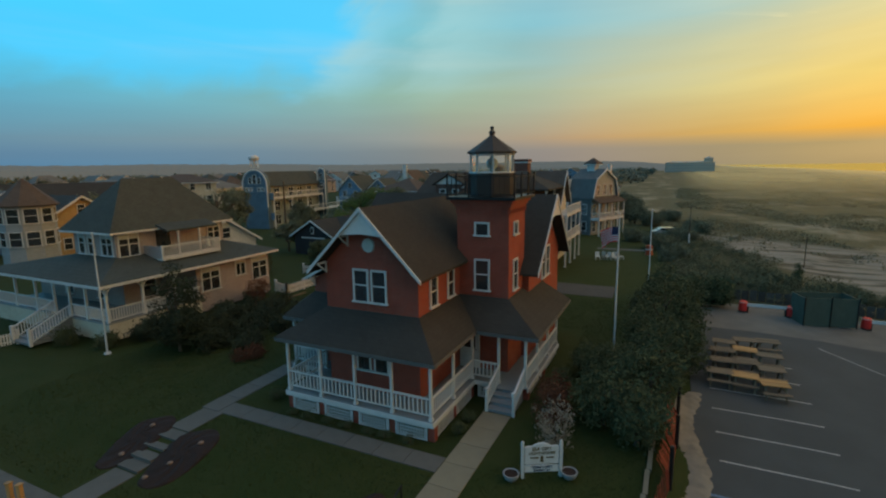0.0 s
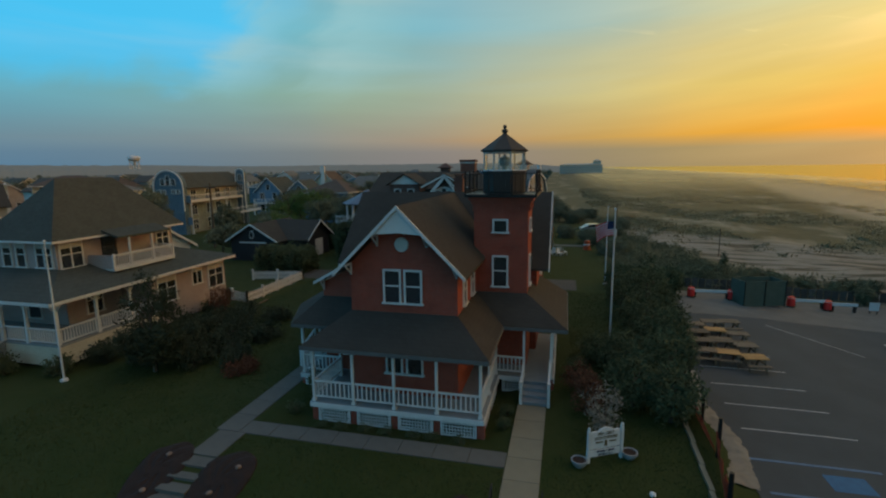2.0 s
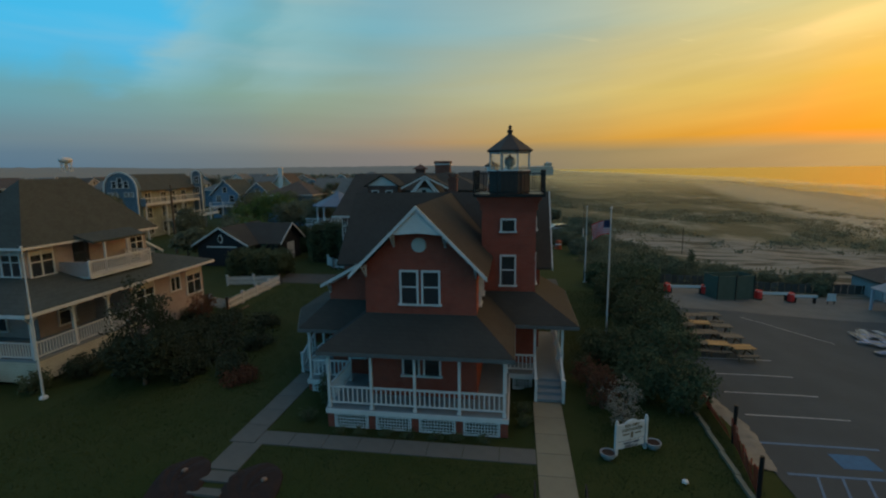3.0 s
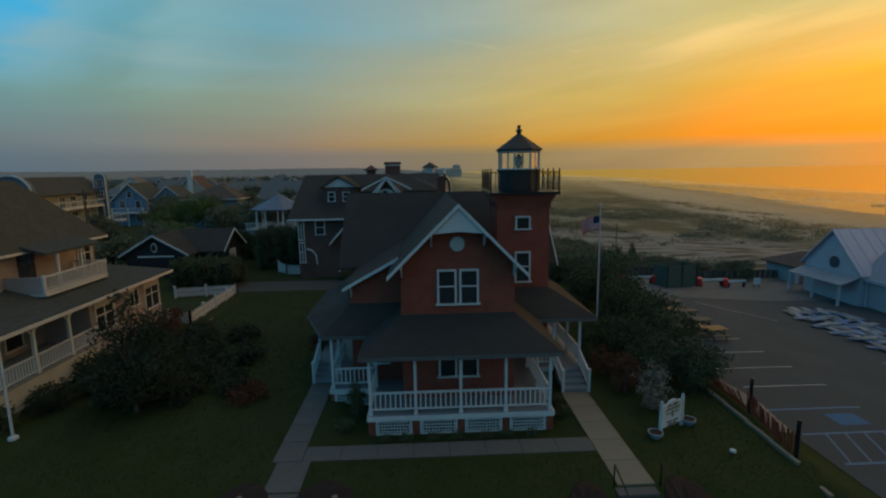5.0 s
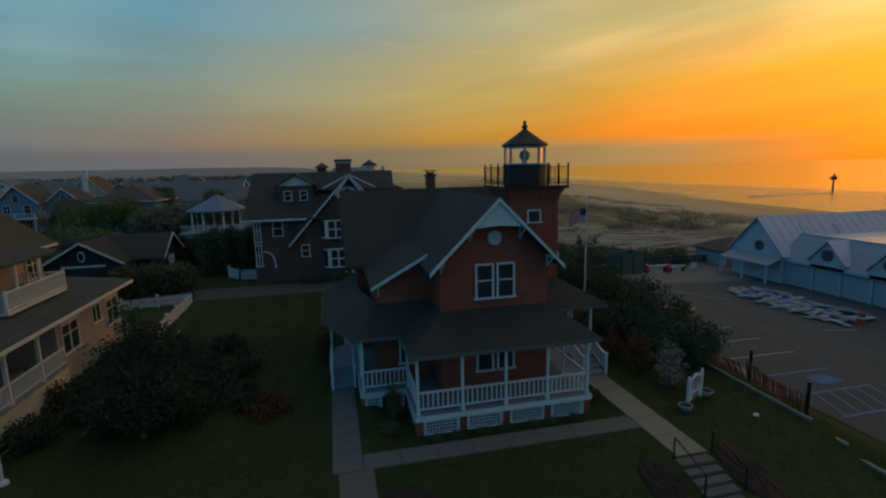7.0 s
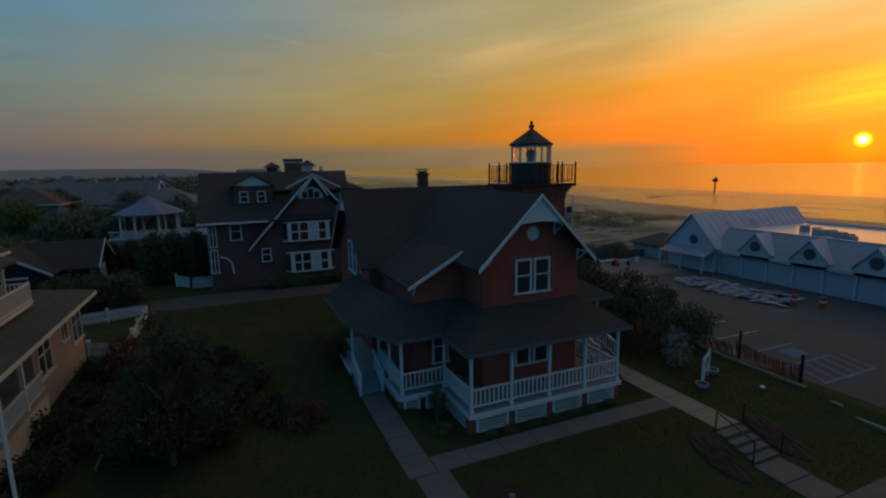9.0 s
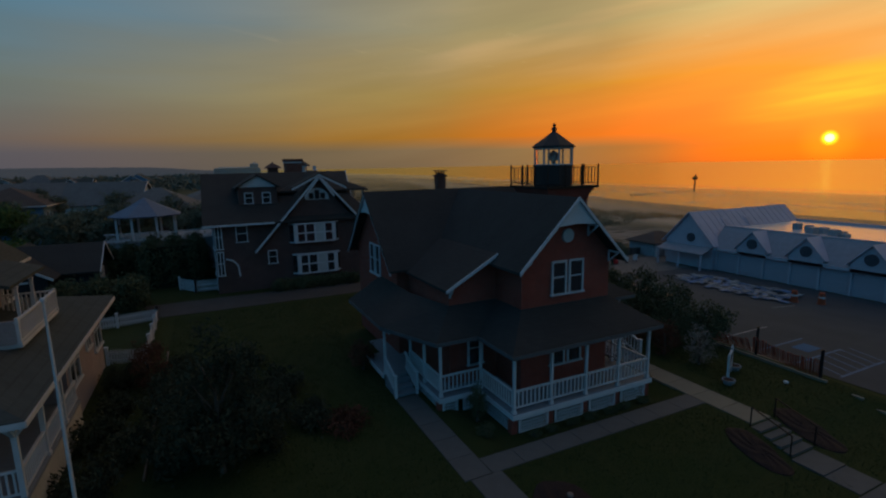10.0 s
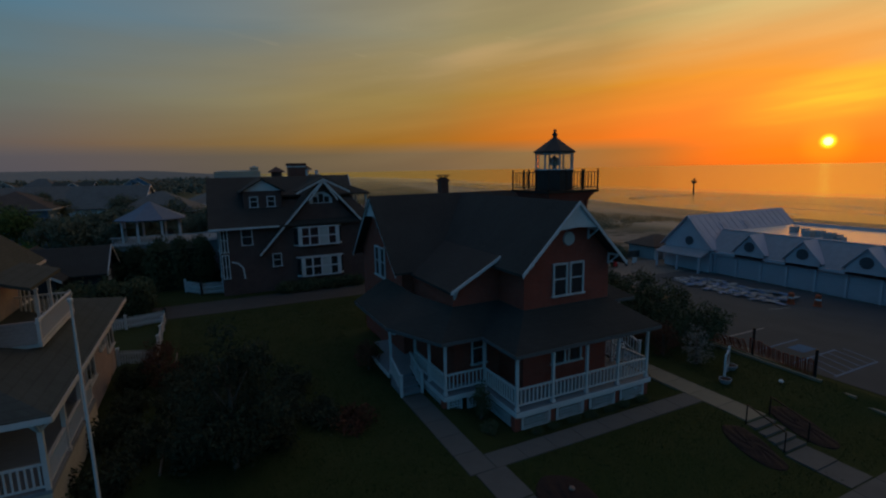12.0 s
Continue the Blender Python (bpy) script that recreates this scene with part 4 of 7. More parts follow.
blind_window(BH, 1.53, 3.95, 4.85, 1.25, 1.5, 90, "pair")
blind_window(BH, -2.3, -4.03, 4.85, 0.8, 1.5)
blind_window(BH, -1.2, -4.03, 4.85, 0.8, 1.5)
blind_window(BH, 0.6, -4.03, 4.85, 1.3, 1.55, 0, "pair")
blind_window(BH, 4.13, 1.2, 1.55, 1.7, 1.85, 90, "pair")
blind_window(BH, 4.13, 4.1, 2.15, 1.05, 1.2, 90, "slider")
blind_window(BH, 4.13, 6.1, 1.5, 1.7, 1.85, 90, "pair")
blind_window(BH, -1.0, -3.83, 1.6, 1.1, 1.6)
blind_window(BH, 1.53, -2.0, 1.6, 1.2, 1.6, 90)
blind_window(BH, -5.0, -3.83, 1.6, 1.1, 1.6)
part("porch_floor", box(box(B(), -9, 4.45, -6.75, -3.8, 1.1, 1.22), 1.5, 4.45, -3.8, 0.0, 1.1, 1.22), DECK, BH)
bm = B()
for a, b in (((-9, -6.7), (4.4, -6.7)), ((4.4, -6.7), (4.4, 0))):
    beam(bm, (*a, 0.55), (*b, 0.55), 0.06, 1.1)
part("porch_skirt", bm, CREAM, BH)
for x in (-9, -6.2, -3.6, -1.4, 0.4, 2.2, 4.35):
    post(BH, x, -6.65, 0.0 if x == 4.35 else 1.2, 3.55, 0.14)
for y in (-4.3, -2.0):
    post(BH, 4.35, y, 1.2, 3.55, 0.14)
for x0, x1 in ((-9, -6.2), (-6.2, -3.6), (-3.6, -1.4), (0.6, 2.2), (2.2, 4.35)):
    railing(BH, (x0, -6.65, 1.2), (x1, -6.65, 1.2), 0.85, 0.16)
for y0, y1 in ((-6.65, -4.3), (-4.3, -2.0), (-2.0, 0.0)):
    railing(BH, (4.35, y0, 1.2), (4.35, y1, 1.2), 0.85, 0.16)
for x, y, dx, dy in ((4.35, -4.3, 0, 0.35), (4.35, -2.0, 0, 0.35), (4.35, -6.65, 0, 0.35), (2.2, -6.65, 0.35, 0), (0.4, -6.65, 0.35, 0), (-1.4, -6.65, 0.35, 0), (-3.6, -6.65, 0.35, 0), (4.35, -6.65, -0.35, 0)):
    for s in (1, -1):
        part("bracket", beam(B(), (x, y, 3.05), (x + dx * s, y + dy * s, 3.45), 0.07), TRIM, BH)
steps(BH, -1.35, 0.55, -9.2, -6.75, 0.0, 1.2, 7)
for x in (-1.4, 0.6):
    railing(BH, (x, -9.2, 0.1), (x, -6.75, 1.2), 0.85, 0.16, name="stair_railing")
    part("newel_post", box(B(), x - 0.08, x + 0.08, -9.3, -9.14, 0, 1.1), TRIM, BH)

# dark shingled house behind the lighthouse
DH = thing("shingle_house", "dark brown shingled house with white trim and a steep cross gable", "house", -5, 36.5, 0)
part("wall", box(box(B(), -8.9, 4.4, -6.5, 7.5, 0, 6.2), 4.4, 5.5, -6.45, -1.0, 0, 3.3), CEDAR, DH)
bm = B()
W1, W2 = (-9.5, 0.5, 10.2), (2.2, 0.5, 10.2)
for f in (((-9.7, -7.2, 6.0), (5.0, -7.2, 6.0), W2, W1), ((5.0, 8.2, 6.0), (-9.7, 8.2, 6.0), W1, W2), ((5.0, -7.2, 6.0), (5.0, 8.2, 6.0), W2)):
    slab(bm, f, 0.16)
part("gable_wall", solid(B(), [(-8.9, -6.5, 6.2), (-8.9, 7.5, 6.2), (-8.9, 0.5, 9.95)], (0.4, 0, 0)), CEDAR, DH)
roof_parts("roof", bm, ROOF, DH, "dark shingled main roof")
bm = solid(B(), [(-5.5, -6.6, 3.2), (5.6, -6.6, 3.2), (0.06, -6.6, 9.5)], (0, 6, 0))
part("gable_wall", bm, CEDAR, DH)
bm = B()
slab(bm, [(0.06, -7.1, 9.95), (-5.75, -7.1, 3.5), (-5.75, 0.5, 3.5), (0.06, 0.5, 9.95)])
slab(bm, [(0.06, -7.1, 9.95), (0.06, 0.5, 9.95), (5.85, 0.5, 3.5), (5.85, -7.1, 3.5)])
roof_parts("gable_roof", bm, ROOF, DH)
for x in (-5.75, 5.85):
    part("barge_board", rake(B(), (0.06, -7.18, 10.0), (x, -7.18, 3.55), 0.08, 0.24), TRIM, DH)


def bay(parent, x, y, z, w, h, lights):
    """A shallow bay window with white posts between its lights, and a small roof."""
    bm = solid(B(), [(x - w / 2, y, z), (x - w / 2 + 0.45, y - 0.5, z), (x + w / 2 - 0.45, y - 0.5, z), (x + w / 2, y, z)], (0, 0, h))
    b = part("bay_window", bm, PANE, parent, "dark glazed bay window with white frames")
    fr = B()
    for zz in (z - 0.06, z + h):
        solid(fr, [(x - w / 2 - 0.08, y, zz), (x - w / 2 + 0.4, y - 0.58, zz), (x + w / 2 - 0.4, y - 0.58, zz), (x + w / 2 + 0.08, y, zz)], (0, 0, 0.12))
    part("frame", fr, TRIM, b)
    fx = x - w / 2 + 0.45
    for k in range(lights + 1):
        c = fx + (w - 0.9) * k / lights
        t = 0.17 if k in (0, lights) else 0.07
        part("mullion", box(B(), c - t, c + t, y - 0.55, y - 0.42, z, z + h), TRIM, b)
    part("mullion", box(B(), fx, fx + w - 0.9, y - 0.54, y - 0.46, z + h * 0.48, z + h * 0.55), TRIM, b)
    part("curtain", box(B(), fx + (w - 0.9) * 0.52, fx + (w - 0.9) * 0.73, y - 0.53, y - 0.505, z + 0.02, z + h - 0.02), SHADE, b, "white curtain")
    return b


for x in (-2.35, 2.47):
    part("hood_board", rake(B(), (0.06, -7.34, 10.06), (x, -7.34, 8.85), 0.08, 0.2), TRIM, DH)
    part("hood_roof", slab(B(), [(0.06, -7.34, 10.1), (x, -7.34, 8.9), (x, -5.2, 8.9), (0.06, -5.2, 10.1)], 0.08), ROOF, DH)
    part("gable_brace", beam(B(), (0.06, -7.22, 9.75), (x * 0.55, -7.22, 8.0), 0.06, 0.14), TRIM, DH)
for p, q in (((-8.1, 3.0), (-7.6, 2.85)), ((-7.6, 2.85), (-7.2, 2.4)), ((-7.2, 2.4), (-7.1, 1.4))):
    part("entry_bracket", beam(B(), (p[0], -6.7, p[1]), (q[0], -6.7, q[1]), 0.08, 0.12), TRIM, DH)
bay(DH, -0.55, -6.6, 4.0, 4.3, 1.6, 4)
bay(DH, -0.45, -6.6, 1.15, 4.2, 1.65, 4)
bm = B()
solid(bm, [(-1.15, -6.68, 7.75), *[(-0.1 - 1.05 * math.cos(math.pi * k / 10), -6.68, 7.85 + 0.95 * math.sin(math.pi * k / 10)) for k in range(11)], (0.95, -6.68, 7.75)], (0, 0.1, 0))
aw = part("arched_window", bm, TRIM, DH, "white half-round gable window")
for k in range(3):
    part("pane", box(B(), -0.85 + 0.52 * k, -0.42 + 0.52 * k, -6.71, -6.66, 7.82, 8.35 if k != 1 else 8.6), PANE, aw)
window(DH, -6.7, -6.54, 4.4, 0.95, 1.4)
window(DH, -4.3, -6.64, 2.3, 0.8, 1.15)
window(DH, -8.55, -6.56, 1.6, 0.6, 2.05, 0, "pair")
window(DH, -8.55, -6.56, 3.9, 0.6, 2.0, 0, "pair")
for y in (-5.6, -4.9):
    window(DH, -8.93, y, 1.6, 0.6, 2.05, -90, "pair")
    window(DH, -8.93, y, 3.9, 0.6, 2.0, -90, "pair")
part("dormer_wall", box(B(), -6.6, -3.3, -4.6, -1.0, 6.5, 8.95), CEDAR, DH)
for x in (-5.75, -4.25):
    window(DH, x, -4.64, 7.55, 0.75, 0.95)
bm = solid(B(), [(-6.6, -4.7, 8.98), (-3.3, -4.7, 8.98), (-4.95, -4.7, 9.95)], (0, 0.12, 0))
part("pediment", bm, TRIM, DH, "white dormer pediment")
bm = gable_roof(B(), -6.9, -3.0, -5.0, -0.5, 8.95, 1.15, "y", 0.1)
roof_parts("dormer_roof", bm, ROOF, DH)
part("chimney", box(box(B(), -0.95, 0.85, 5.3, 6.7, 9.0, 11.15), -1.05, 0.95, 5.2, 6.8, 11.3, 11.6), BRICK_DK, DH)
part("chimney_band", box(B(), -1.0, 0.9, 5.25, 6.75, 11.15, 11.3), TRIM, DH, "white band under the chimney cap")
part("cupola", hip(box(B(), -3.0, -2.0, 3.4, 4.4, 9.4, 10.7), -3.3, -1.7, 3.1, 4.7, 10.7, 0.55, 0.08), CEDAR, DH)
part("eaves_board", beam(B(), (-9.7, -7.22, 5.92), (-4.0, -7.22, 5.92), 0.06, 0.16), TRIM, DH)
# open attic veranda under its own low roof
roof_parts("veranda_roof", hip(B(), -3.0, 5.6, -3.6, 4.6, 8.45, 1.82, 0.14), ROOF, DH)
for y in (-3.2, 0.5, 4.2):
    post(DH, 5.2, y, 6.2, 8.4, 0.18)
part("veranda_rail", beam(B(), (5.2, -3.2, 7.0), (5.2, 4.2, 7.0), 0.08), TRIM, DH)
# its sunlit east wing with balconies
part("wall", gable_prism(B(), 4.4, 5.1, 2.5, 7.5, 0, 6.6, "x", 3.3), CREAM, DH, "cream gable wall facing the sea")
roof_parts("gable_roof", gable_roof(B(), 2.0, 5.6, 2.1, 7.9, 6.5, 3.7, "x", 0.12), ROOF_BR, DH)
for dy in (-2.9, 2.9):
    part("barge_board", rake(B(), (5.6, 5.0, 10.24), (5.6, 5.0 + dy, 6.54), 0.08, 0.22), TRIM, DH)
for z in (2.9, 5.6):
    part("balcony_floor", box(B(), 5.1, 6.9, -0.8, 7.5, z - 0.2, z), TRIM, DH)
    railing(DH, (6.85, -0.8, z), (6.85, 7.5, z), 0.9, 0.2)
for y in (-0.7, 2.0, 4.7, 7.4):
    post(DH, 6.8, y, 0, 5.5, 0.16)
for y in (3.6, 6.3):
    for z in (0.6, 3.4):
        window(DH, 5.13, y, z, 1.3, 1.9, 90, "pair")
window(DH, 5.13, 5.0, 6.6, 1.0, 1.3, 90)
for y in (-0.2, 1.4):
    for z in (0.9, 3.6):
        window(DH, 4.43, y, z, 1.2, 1.6, 90, "pair")

# small garage with a round gable window
GARWALL = course_mat("dark_slate_siding", (0.030, 0.031, 0.036), (0.024, 0.025, 0.029), 0.14, 0.8)
GA = thing("garage", "low dark garage with white gable trim and an oval window", "garage", -29.0, 32.0, 0)
part("wall", gable_prism(B(), -3.0, 3.0, 0, 8.0, 0, 2.5, "y", 1.7), GARWALL, GA)
part("wall", gable_prism(B(), 2.5, 5.7, 2.2, 8.0, 0, 2.5, "x", 1.8), GARWALL, GA)
roof_parts("roof", gable_roof(B(), -3.5, 3.5, -0.4, 8.4, 2.35, 2.05, "y"), ROOF, GA)
roof_parts("roof", gable_roof(B(), 0.0, 6.2, 1.8, 8.4, 2.35, 2.1, "x"), ROOF, GA)
for x in (-3.5, 3.5):
    part("barge_board", rake(B(), (0, -0.46, 4.47), (x, -0.46, 2.4), 0.06, 0.2), TRIM, GA)
for y in (1.8, 8.4):
    part("barge_board", rake(B(), (6.2, 5.1, 4.5), (6.2, y, 2.4), 0.06, 0.2), TRIM, GA)
bm = tube(B(), 0, 0, [(-0.02, 0.5), (0.06, 0.46)], 20)
bmesh.ops.rotate(bm, verts=bm.verts, matrix=Matrix.Rotation(radians(90), 3, "X"))
bmesh.ops.scale(bm, vec=(0.62, 1, 1), verts=bm.verts)
part("side_door", box(B(), 5.68, 5.76, 4.4, 6.2, 0, 2.1), TRIM, GA, "white side door in the gable end")
ow = part("oval_window", bm, TRIM, GA, loc=(-0.1, -0.03, 3.1))
bm = tube(B(), 0, 0, [(0.03, 0.36), (0.08, 0.36)], 20)
bmesh.ops.rotate(bm, verts=bm.verts, matrix=Matrix.Rotation(radians(90), 3, "X"))
bmesh.ops.scale(bm, vec=(0.6, 1, 1), verts=bm.verts)
part("pane", bm, PANE, ow)
part("garage_door", box(B(), -1.6, 1.6, -0.06, 0.02, 0, 2.1), GARWALL, GA)
part("door_head", box(B(), -1.8, 1.8, -0.12, 0.02, 2.12, 2.26), TRIM, GA)

# gazebo on a raised deck
GZ = thing("gazebo", "white octagonal gazebo with a blue-grey roof on a raised deck", "gazebo", -20.2, 46.2, 0)
part("base", box(B(), -3.4, 6.5, -3.2, 3.5, 0, 3.35), GREYSIDE, GZ)
part("deck", box(B(), -3.6, 6.7, -3.4, 3.7, 3.35, 3.5), GREYSIDE, GZ)
part("roof", tube(B(), 0, 0, [(5.85, 3.55), (5.95, 3.6), (7.0, 1.4), (7.76, 0.1)], 8, LT), mat("blue_grey_roof", (0.11, 0.145, 0.20), (0.09, 0.12, 0.17), 0.7), GZ)
for k in range(8):
    a = LT + k * math.pi / 4
    post(GZ, 2.9 * math.cos(a), 2.9 * math.sin(a), 3.5, 5.9, 0.2)
railing(GZ, (-3.5, -3.3, 3.5), (6.6, -3.3, 3.5), 0.85, 0.2)
railing(GZ, (6.6, -3.3, 3.5), (6.6, 3.6, 3.5), 0.85, 0.2)


def arch(x0, x1, z0, spring, n=14):
    """Points of a wall outline with a round head, in the xz plane."""
    c, r = (x0 + x1) / 2, (x1 - x0) / 2
    return [(x0, 0, z0), (x1, 0, z0)] + [(c + r * math.cos(math.pi * k / n), 0, spring + r * math.sin(math.pi * k / n)) for k in range(n + 1)]


# barrel-fronted house with long balconies
AH = thing("barrel_roof_house", "slate-blue house with a round barrel gable and white balconies", "house", -57.4, 50.4, 0, 8)
part("wall", solid(B(), arch(-2.5, 2.5, 0, 8.1), (0, 1.2, 0)), SLATE, AH)
bm = B()
pts = [(-2.6, 0, 4.0)] + arch(-2.6, 2.6, 6.4, 8.1)[2:][::-1] + [(2.6, 0, 4.0)]
for p, q in zip(pts, pts[1:]):
    beam(bm, Vector(p) + Vector((0, -0.08, 0)), Vector(q) + Vector((0, -0.08, 0)), 0.16, 0.2)
part("arch_trim", bm, TRIM, AH)
OLIVE = course_mat("olive_siding", (0.23, 0.24, 0.215), (0.20, 0.21, 0.19), 0.15, 0.8)
part("wall", box(B(), -2.6, 2.0, 1.2, 19.4, 0, 7.9), OLIVE, AH)
roof_parts("roof", gable_roof(B(), -3.2, 2.6, 0.9, 20, 7.8, 2.6, "y"), ROOF_GR, AH)
for z, y0, y1, x1 in ((2.5, 8.0, 24.0, 4.0), (5.6, 0.8, 18.0, 3.3)):
    part("balcony_floor", box(B(), 2.0, x1, y0, y1, z - 0.25, z), TRIM, AH)
    railing(AH, (x1 - 0.05, y0, z), (x1 - 0.05, y1, z), 0.95, 0.45, 0.1)
    railing(AH, (2.0, y0, z), (x1 - 0.05, y0, z), 0.95, 0.45, 0.1)
part("balcony_panel", box(B(), 2.0, 3.3, 0.7, 0.78, 5.3, 6.5), BLUESIDE, AH)
part("balcony_panel", box(B(), 2.0, 3.3, 0.7, 0.78, 1.6, 2.9), BLUESIDE, AH)
for y in (0.9, 6.5, 12.0, 17.9):
    post(AH, 3.2, y, 0, 5.5, 0.18)
for y in (3.5, 8.0, 11.0, 14.5):
    for z in (0.6, 3.2, 5.7):
        window(AH, 2.03, y, z, 1.7, 1.75, 90, "pair")
tw = part("stair_tower", solid(B(), arch(-0.85, 0.85, 0, 10.0), (0, 1.0, 0)), SLATE, AH, "round-headed stair tower outlined in white", loc=(2.85, 18.2, 0))
bm = B()
pts = [(-0.9, 0, 3.0)] + arch(-0.9, 0.9, 6, 10.0)[2:][::-1] + [(0.9, 0, 3.0)]
for p, q in zip(pts, pts[1:]):
    beam(bm, Vector(p) + Vector((0, -0.08, 0)), Vector(q) + Vector((0, -0.08, 0)), 0.16, 0.22)
part("arch_trim", bm, TRIM, tw)
for z in (6.6, 8.6):
    window(tw, 0, -0.03, z, 0.95, 1.3, 0, "pair")
for x in (-0.95, 0, 0.95):
    window(AH, x, -0.03, 8.3, 0.8, 1.6 if x == 0 else 1.1)
for x in (-1.7, -0.85, 0.85, 1.7):
    window(AH, x, -0.03, 6.9, 0.7, 0.7, 0, "slider")


def dwelling(name, x, y, rz, w, d, h, rise, wall_m, roof_m, label, kind="gable", porch=False, group=""):
    """A house of the town: walls, roof, windows on every side, white corner boards, perhaps a porch balcony."""
    o = thing(name, label, "house", x, y, ground_z(x, y), rz, group)
    if kind == "gable":
        part("wall", gable_prism(B(), -w / 2, w / 2, -d / 2, d / 2, 0, h, "y", rise * 0.95), wall_m, o)
        roof_parts("roof", gable_roof(B(), -w / 2 - 0.5, w / 2 + 0.5, -d / 2 - 0.5, d / 2 + 0.5, h - 0.25, rise + 0.3, "y"), roof_m, o)
        for s in (-1, 1):
            part("barge_board", rake(B(), (0, -d / 2 - 0.58, h + rise + 0.08), (s * (w / 2 + 0.5), -d / 2 - 0.58, h - 0.22), 0.08, 0.28), TRIM, o)
        window(o, 0, -d / 2 - 0.03, h + rise * 0.1, 1.0, 1.2)
    else:
        part("wall", box(B(), -w / 2, w / 2, -d / 2, d / 2, 0, h), wall_m, o)
        roof_parts("roof", hip(B(), -w / 2 - 0.6, w / 2 + 0.6, -d / 2 - 0.6, d / 2 + 0.6, h - 0.1, rise), roof_m, o)
        eaves(o, -w / 2 - 0.6, w / 2 + 0.6, -d / 2 - 0.6, d / 2 + 0.6, h - 0.2)
    for z in [0.9 + 2.8 * k for k in range(int(h / 2.7))]:
        for k in range(int(w / 2.8)):
            window(o, -w / 2 + w * (k + 0.5) / int(w / 2.8), -d / 2 - 0.03, z, 1.1, 1.5, 0, "pair" if (k + int(z)) % 2 else "sash")
        for k in range(int(d / 3.4)):
            window(o, w / 2 + 0.03, -d / 2 + d * (k + 0.5) / int(d / 3.4), z, 1.1, 1.5, 90)
    if porch:
        z = 2.8 if h > 5 else 0.3
        part("balcony_floor", box(B(), -w / 2, w / 2, -d / 2 - 1.8, -d / 2, z - 0.18, z), TRIM, o)
        railing(o, (-w / 2, -d / 2 - 1.75, z), (w / 2, -d / 2 - 1.75, z), 0.95, 0.5, 0.1)
        for s in (-1, 0, 1):
            post(o, s * (w / 2 - 0.1), -d / 2 - 1.7, 0, z + 0.95, 0.2)
    return o


dwelling("blue_house", -64, 93, 10, 6, 12, 5.6, 3.2, BLUESIDE, ROOF_GR, "blue gabled house with white trim", porch=True)
dwelling("blue_house", -58.5, 97, 10, 6, 10, 5.2, 2.8, BLUESIDE, ROOF_GR, "blue gabled house with a white balcony", porch=True)
o = dwelling("chimney_house", -65.5, 124.5, 8, 8, 11, 5.6, 4.4, CREAM, ROOF_BR, "cream gabled house with a tall white chimney")
part("chimney", box(B(), -0.6, 0.6, -6.4, -5.5, 0, 11.6), WHITESIDE, o)
o = dwelling("turret_house", -65, 22, 88, 8, 12, 5.2, 2.5, YELLOWSIDE, ROOF, "ochre gabled house with a round turret")
bm = tube(B(), 0, 0, [(0, 2.6), (7.3, 2.6)], 10)
t = thing("turret", "pale round corner turret with a conical dark roof", "turret", -53.4, 13.2, 0)
part("wall", bm, GREYSIDE, t)
part("roof", tube(B(), 0, 0, [(7.2, 3.05), (7.32, 3.1), (10.2, 0.08)], 10), ROOF_BR, t)
for k in range(10):
    a = (k + 0.5) * 36
    for z in (2.9, 5.4):
        window(t, 2.5 * math.cos(radians(a)), 2.5 * math.sin(radians(a)), z, 1.3, 1.6, a + 90)
dwelling("grey_house", -82, 31, -28, 10, 18, 6.0, 3.0, GREYSIDE, ROOF, "grey house with a dark gabled roof")
dwelling("cream_house", -91.5, 62, 52, 13, 10, 8.2, 1.9, CREAM, ROOF_BR, "long cream house with a low brown roof", "hip", True)
dwelling("flat_house", -101, 50, 55, 10, 9, 8.6, 0.5, WHITESIDE, PALE_ROOF, "pale house with a nearly flat roof", "hip")
dwelling("white_house", -38, 24, 75, 7, 9, 3.0, 2.4, WHITESIDE, ROOF_GR, "white cottage with a grey roof")
GH = thing("gambrel_house", "slate-shingled gambrel house with cream gable end, white balconies and a cupola", "house", -0.6, 66, 0, -24)
# haze before this house put into its greyed clapboard and slate colours
prof = [(-5, 0), (5, 0), (5, 5.9), (3.9, 8.5), (0, 10.0), (-3.9, 8.5), (-5, 5.9)]
part("wall", solid(B(), [(-1.6, y, z) for y, z in prof], (4.8, 0, 0)), mat("hazed_cream_clapboard", (0.33, 0.31, 0.26), (0.27, 0.255, 0.22), 0.8, 1.0, 0.1), GH, "cream clapboard wall")
bm = B()
for (ya, za), (yb, zb) in (((-5.25, 5.7), (-3.95, 8.65)), ((-3.95, 8.65), (0, 10.2)), ((0, 10.2), (3.95, 8.65)), ((3.95, 8.65), (5.25, 5.7))):
    slab(bm, [(-2.0, ya, za), (3.6, ya, za), (3.6, yb, zb), (-2.0, yb, zb)], 0.16)
SLATEROOF = course_mat("hazed_slate_shingle", (0.105, 0.112, 0.115), (0.085, 0.092, 0.095), 0.14, 0.85, 0.75)
roof_parts("gambrel_roof", bm, SLATEROOF, GH, "dark slate-grey gambrel slope")
part("south_wall", box(B(), -1.62, 3.22, -5.06, -4.98, 0, 5.8), SLATEROOF, GH, "slate-blue shingled wall")
for (ya, za), (yb, zb) in (((-5.25, 5.7), (-3.95, 8.65)), ((-3.95, 8.65), (0, 10.2)), ((0, 10.2), (3.95, 8.65)), ((3.95, 8.65), (5.25, 5.7))):
    part("barge_board", beam(B(), (3.66, ya, za - 0.1), (3.66, yb, zb - 0.1), 0.1, 0.26), TRIM, GH)
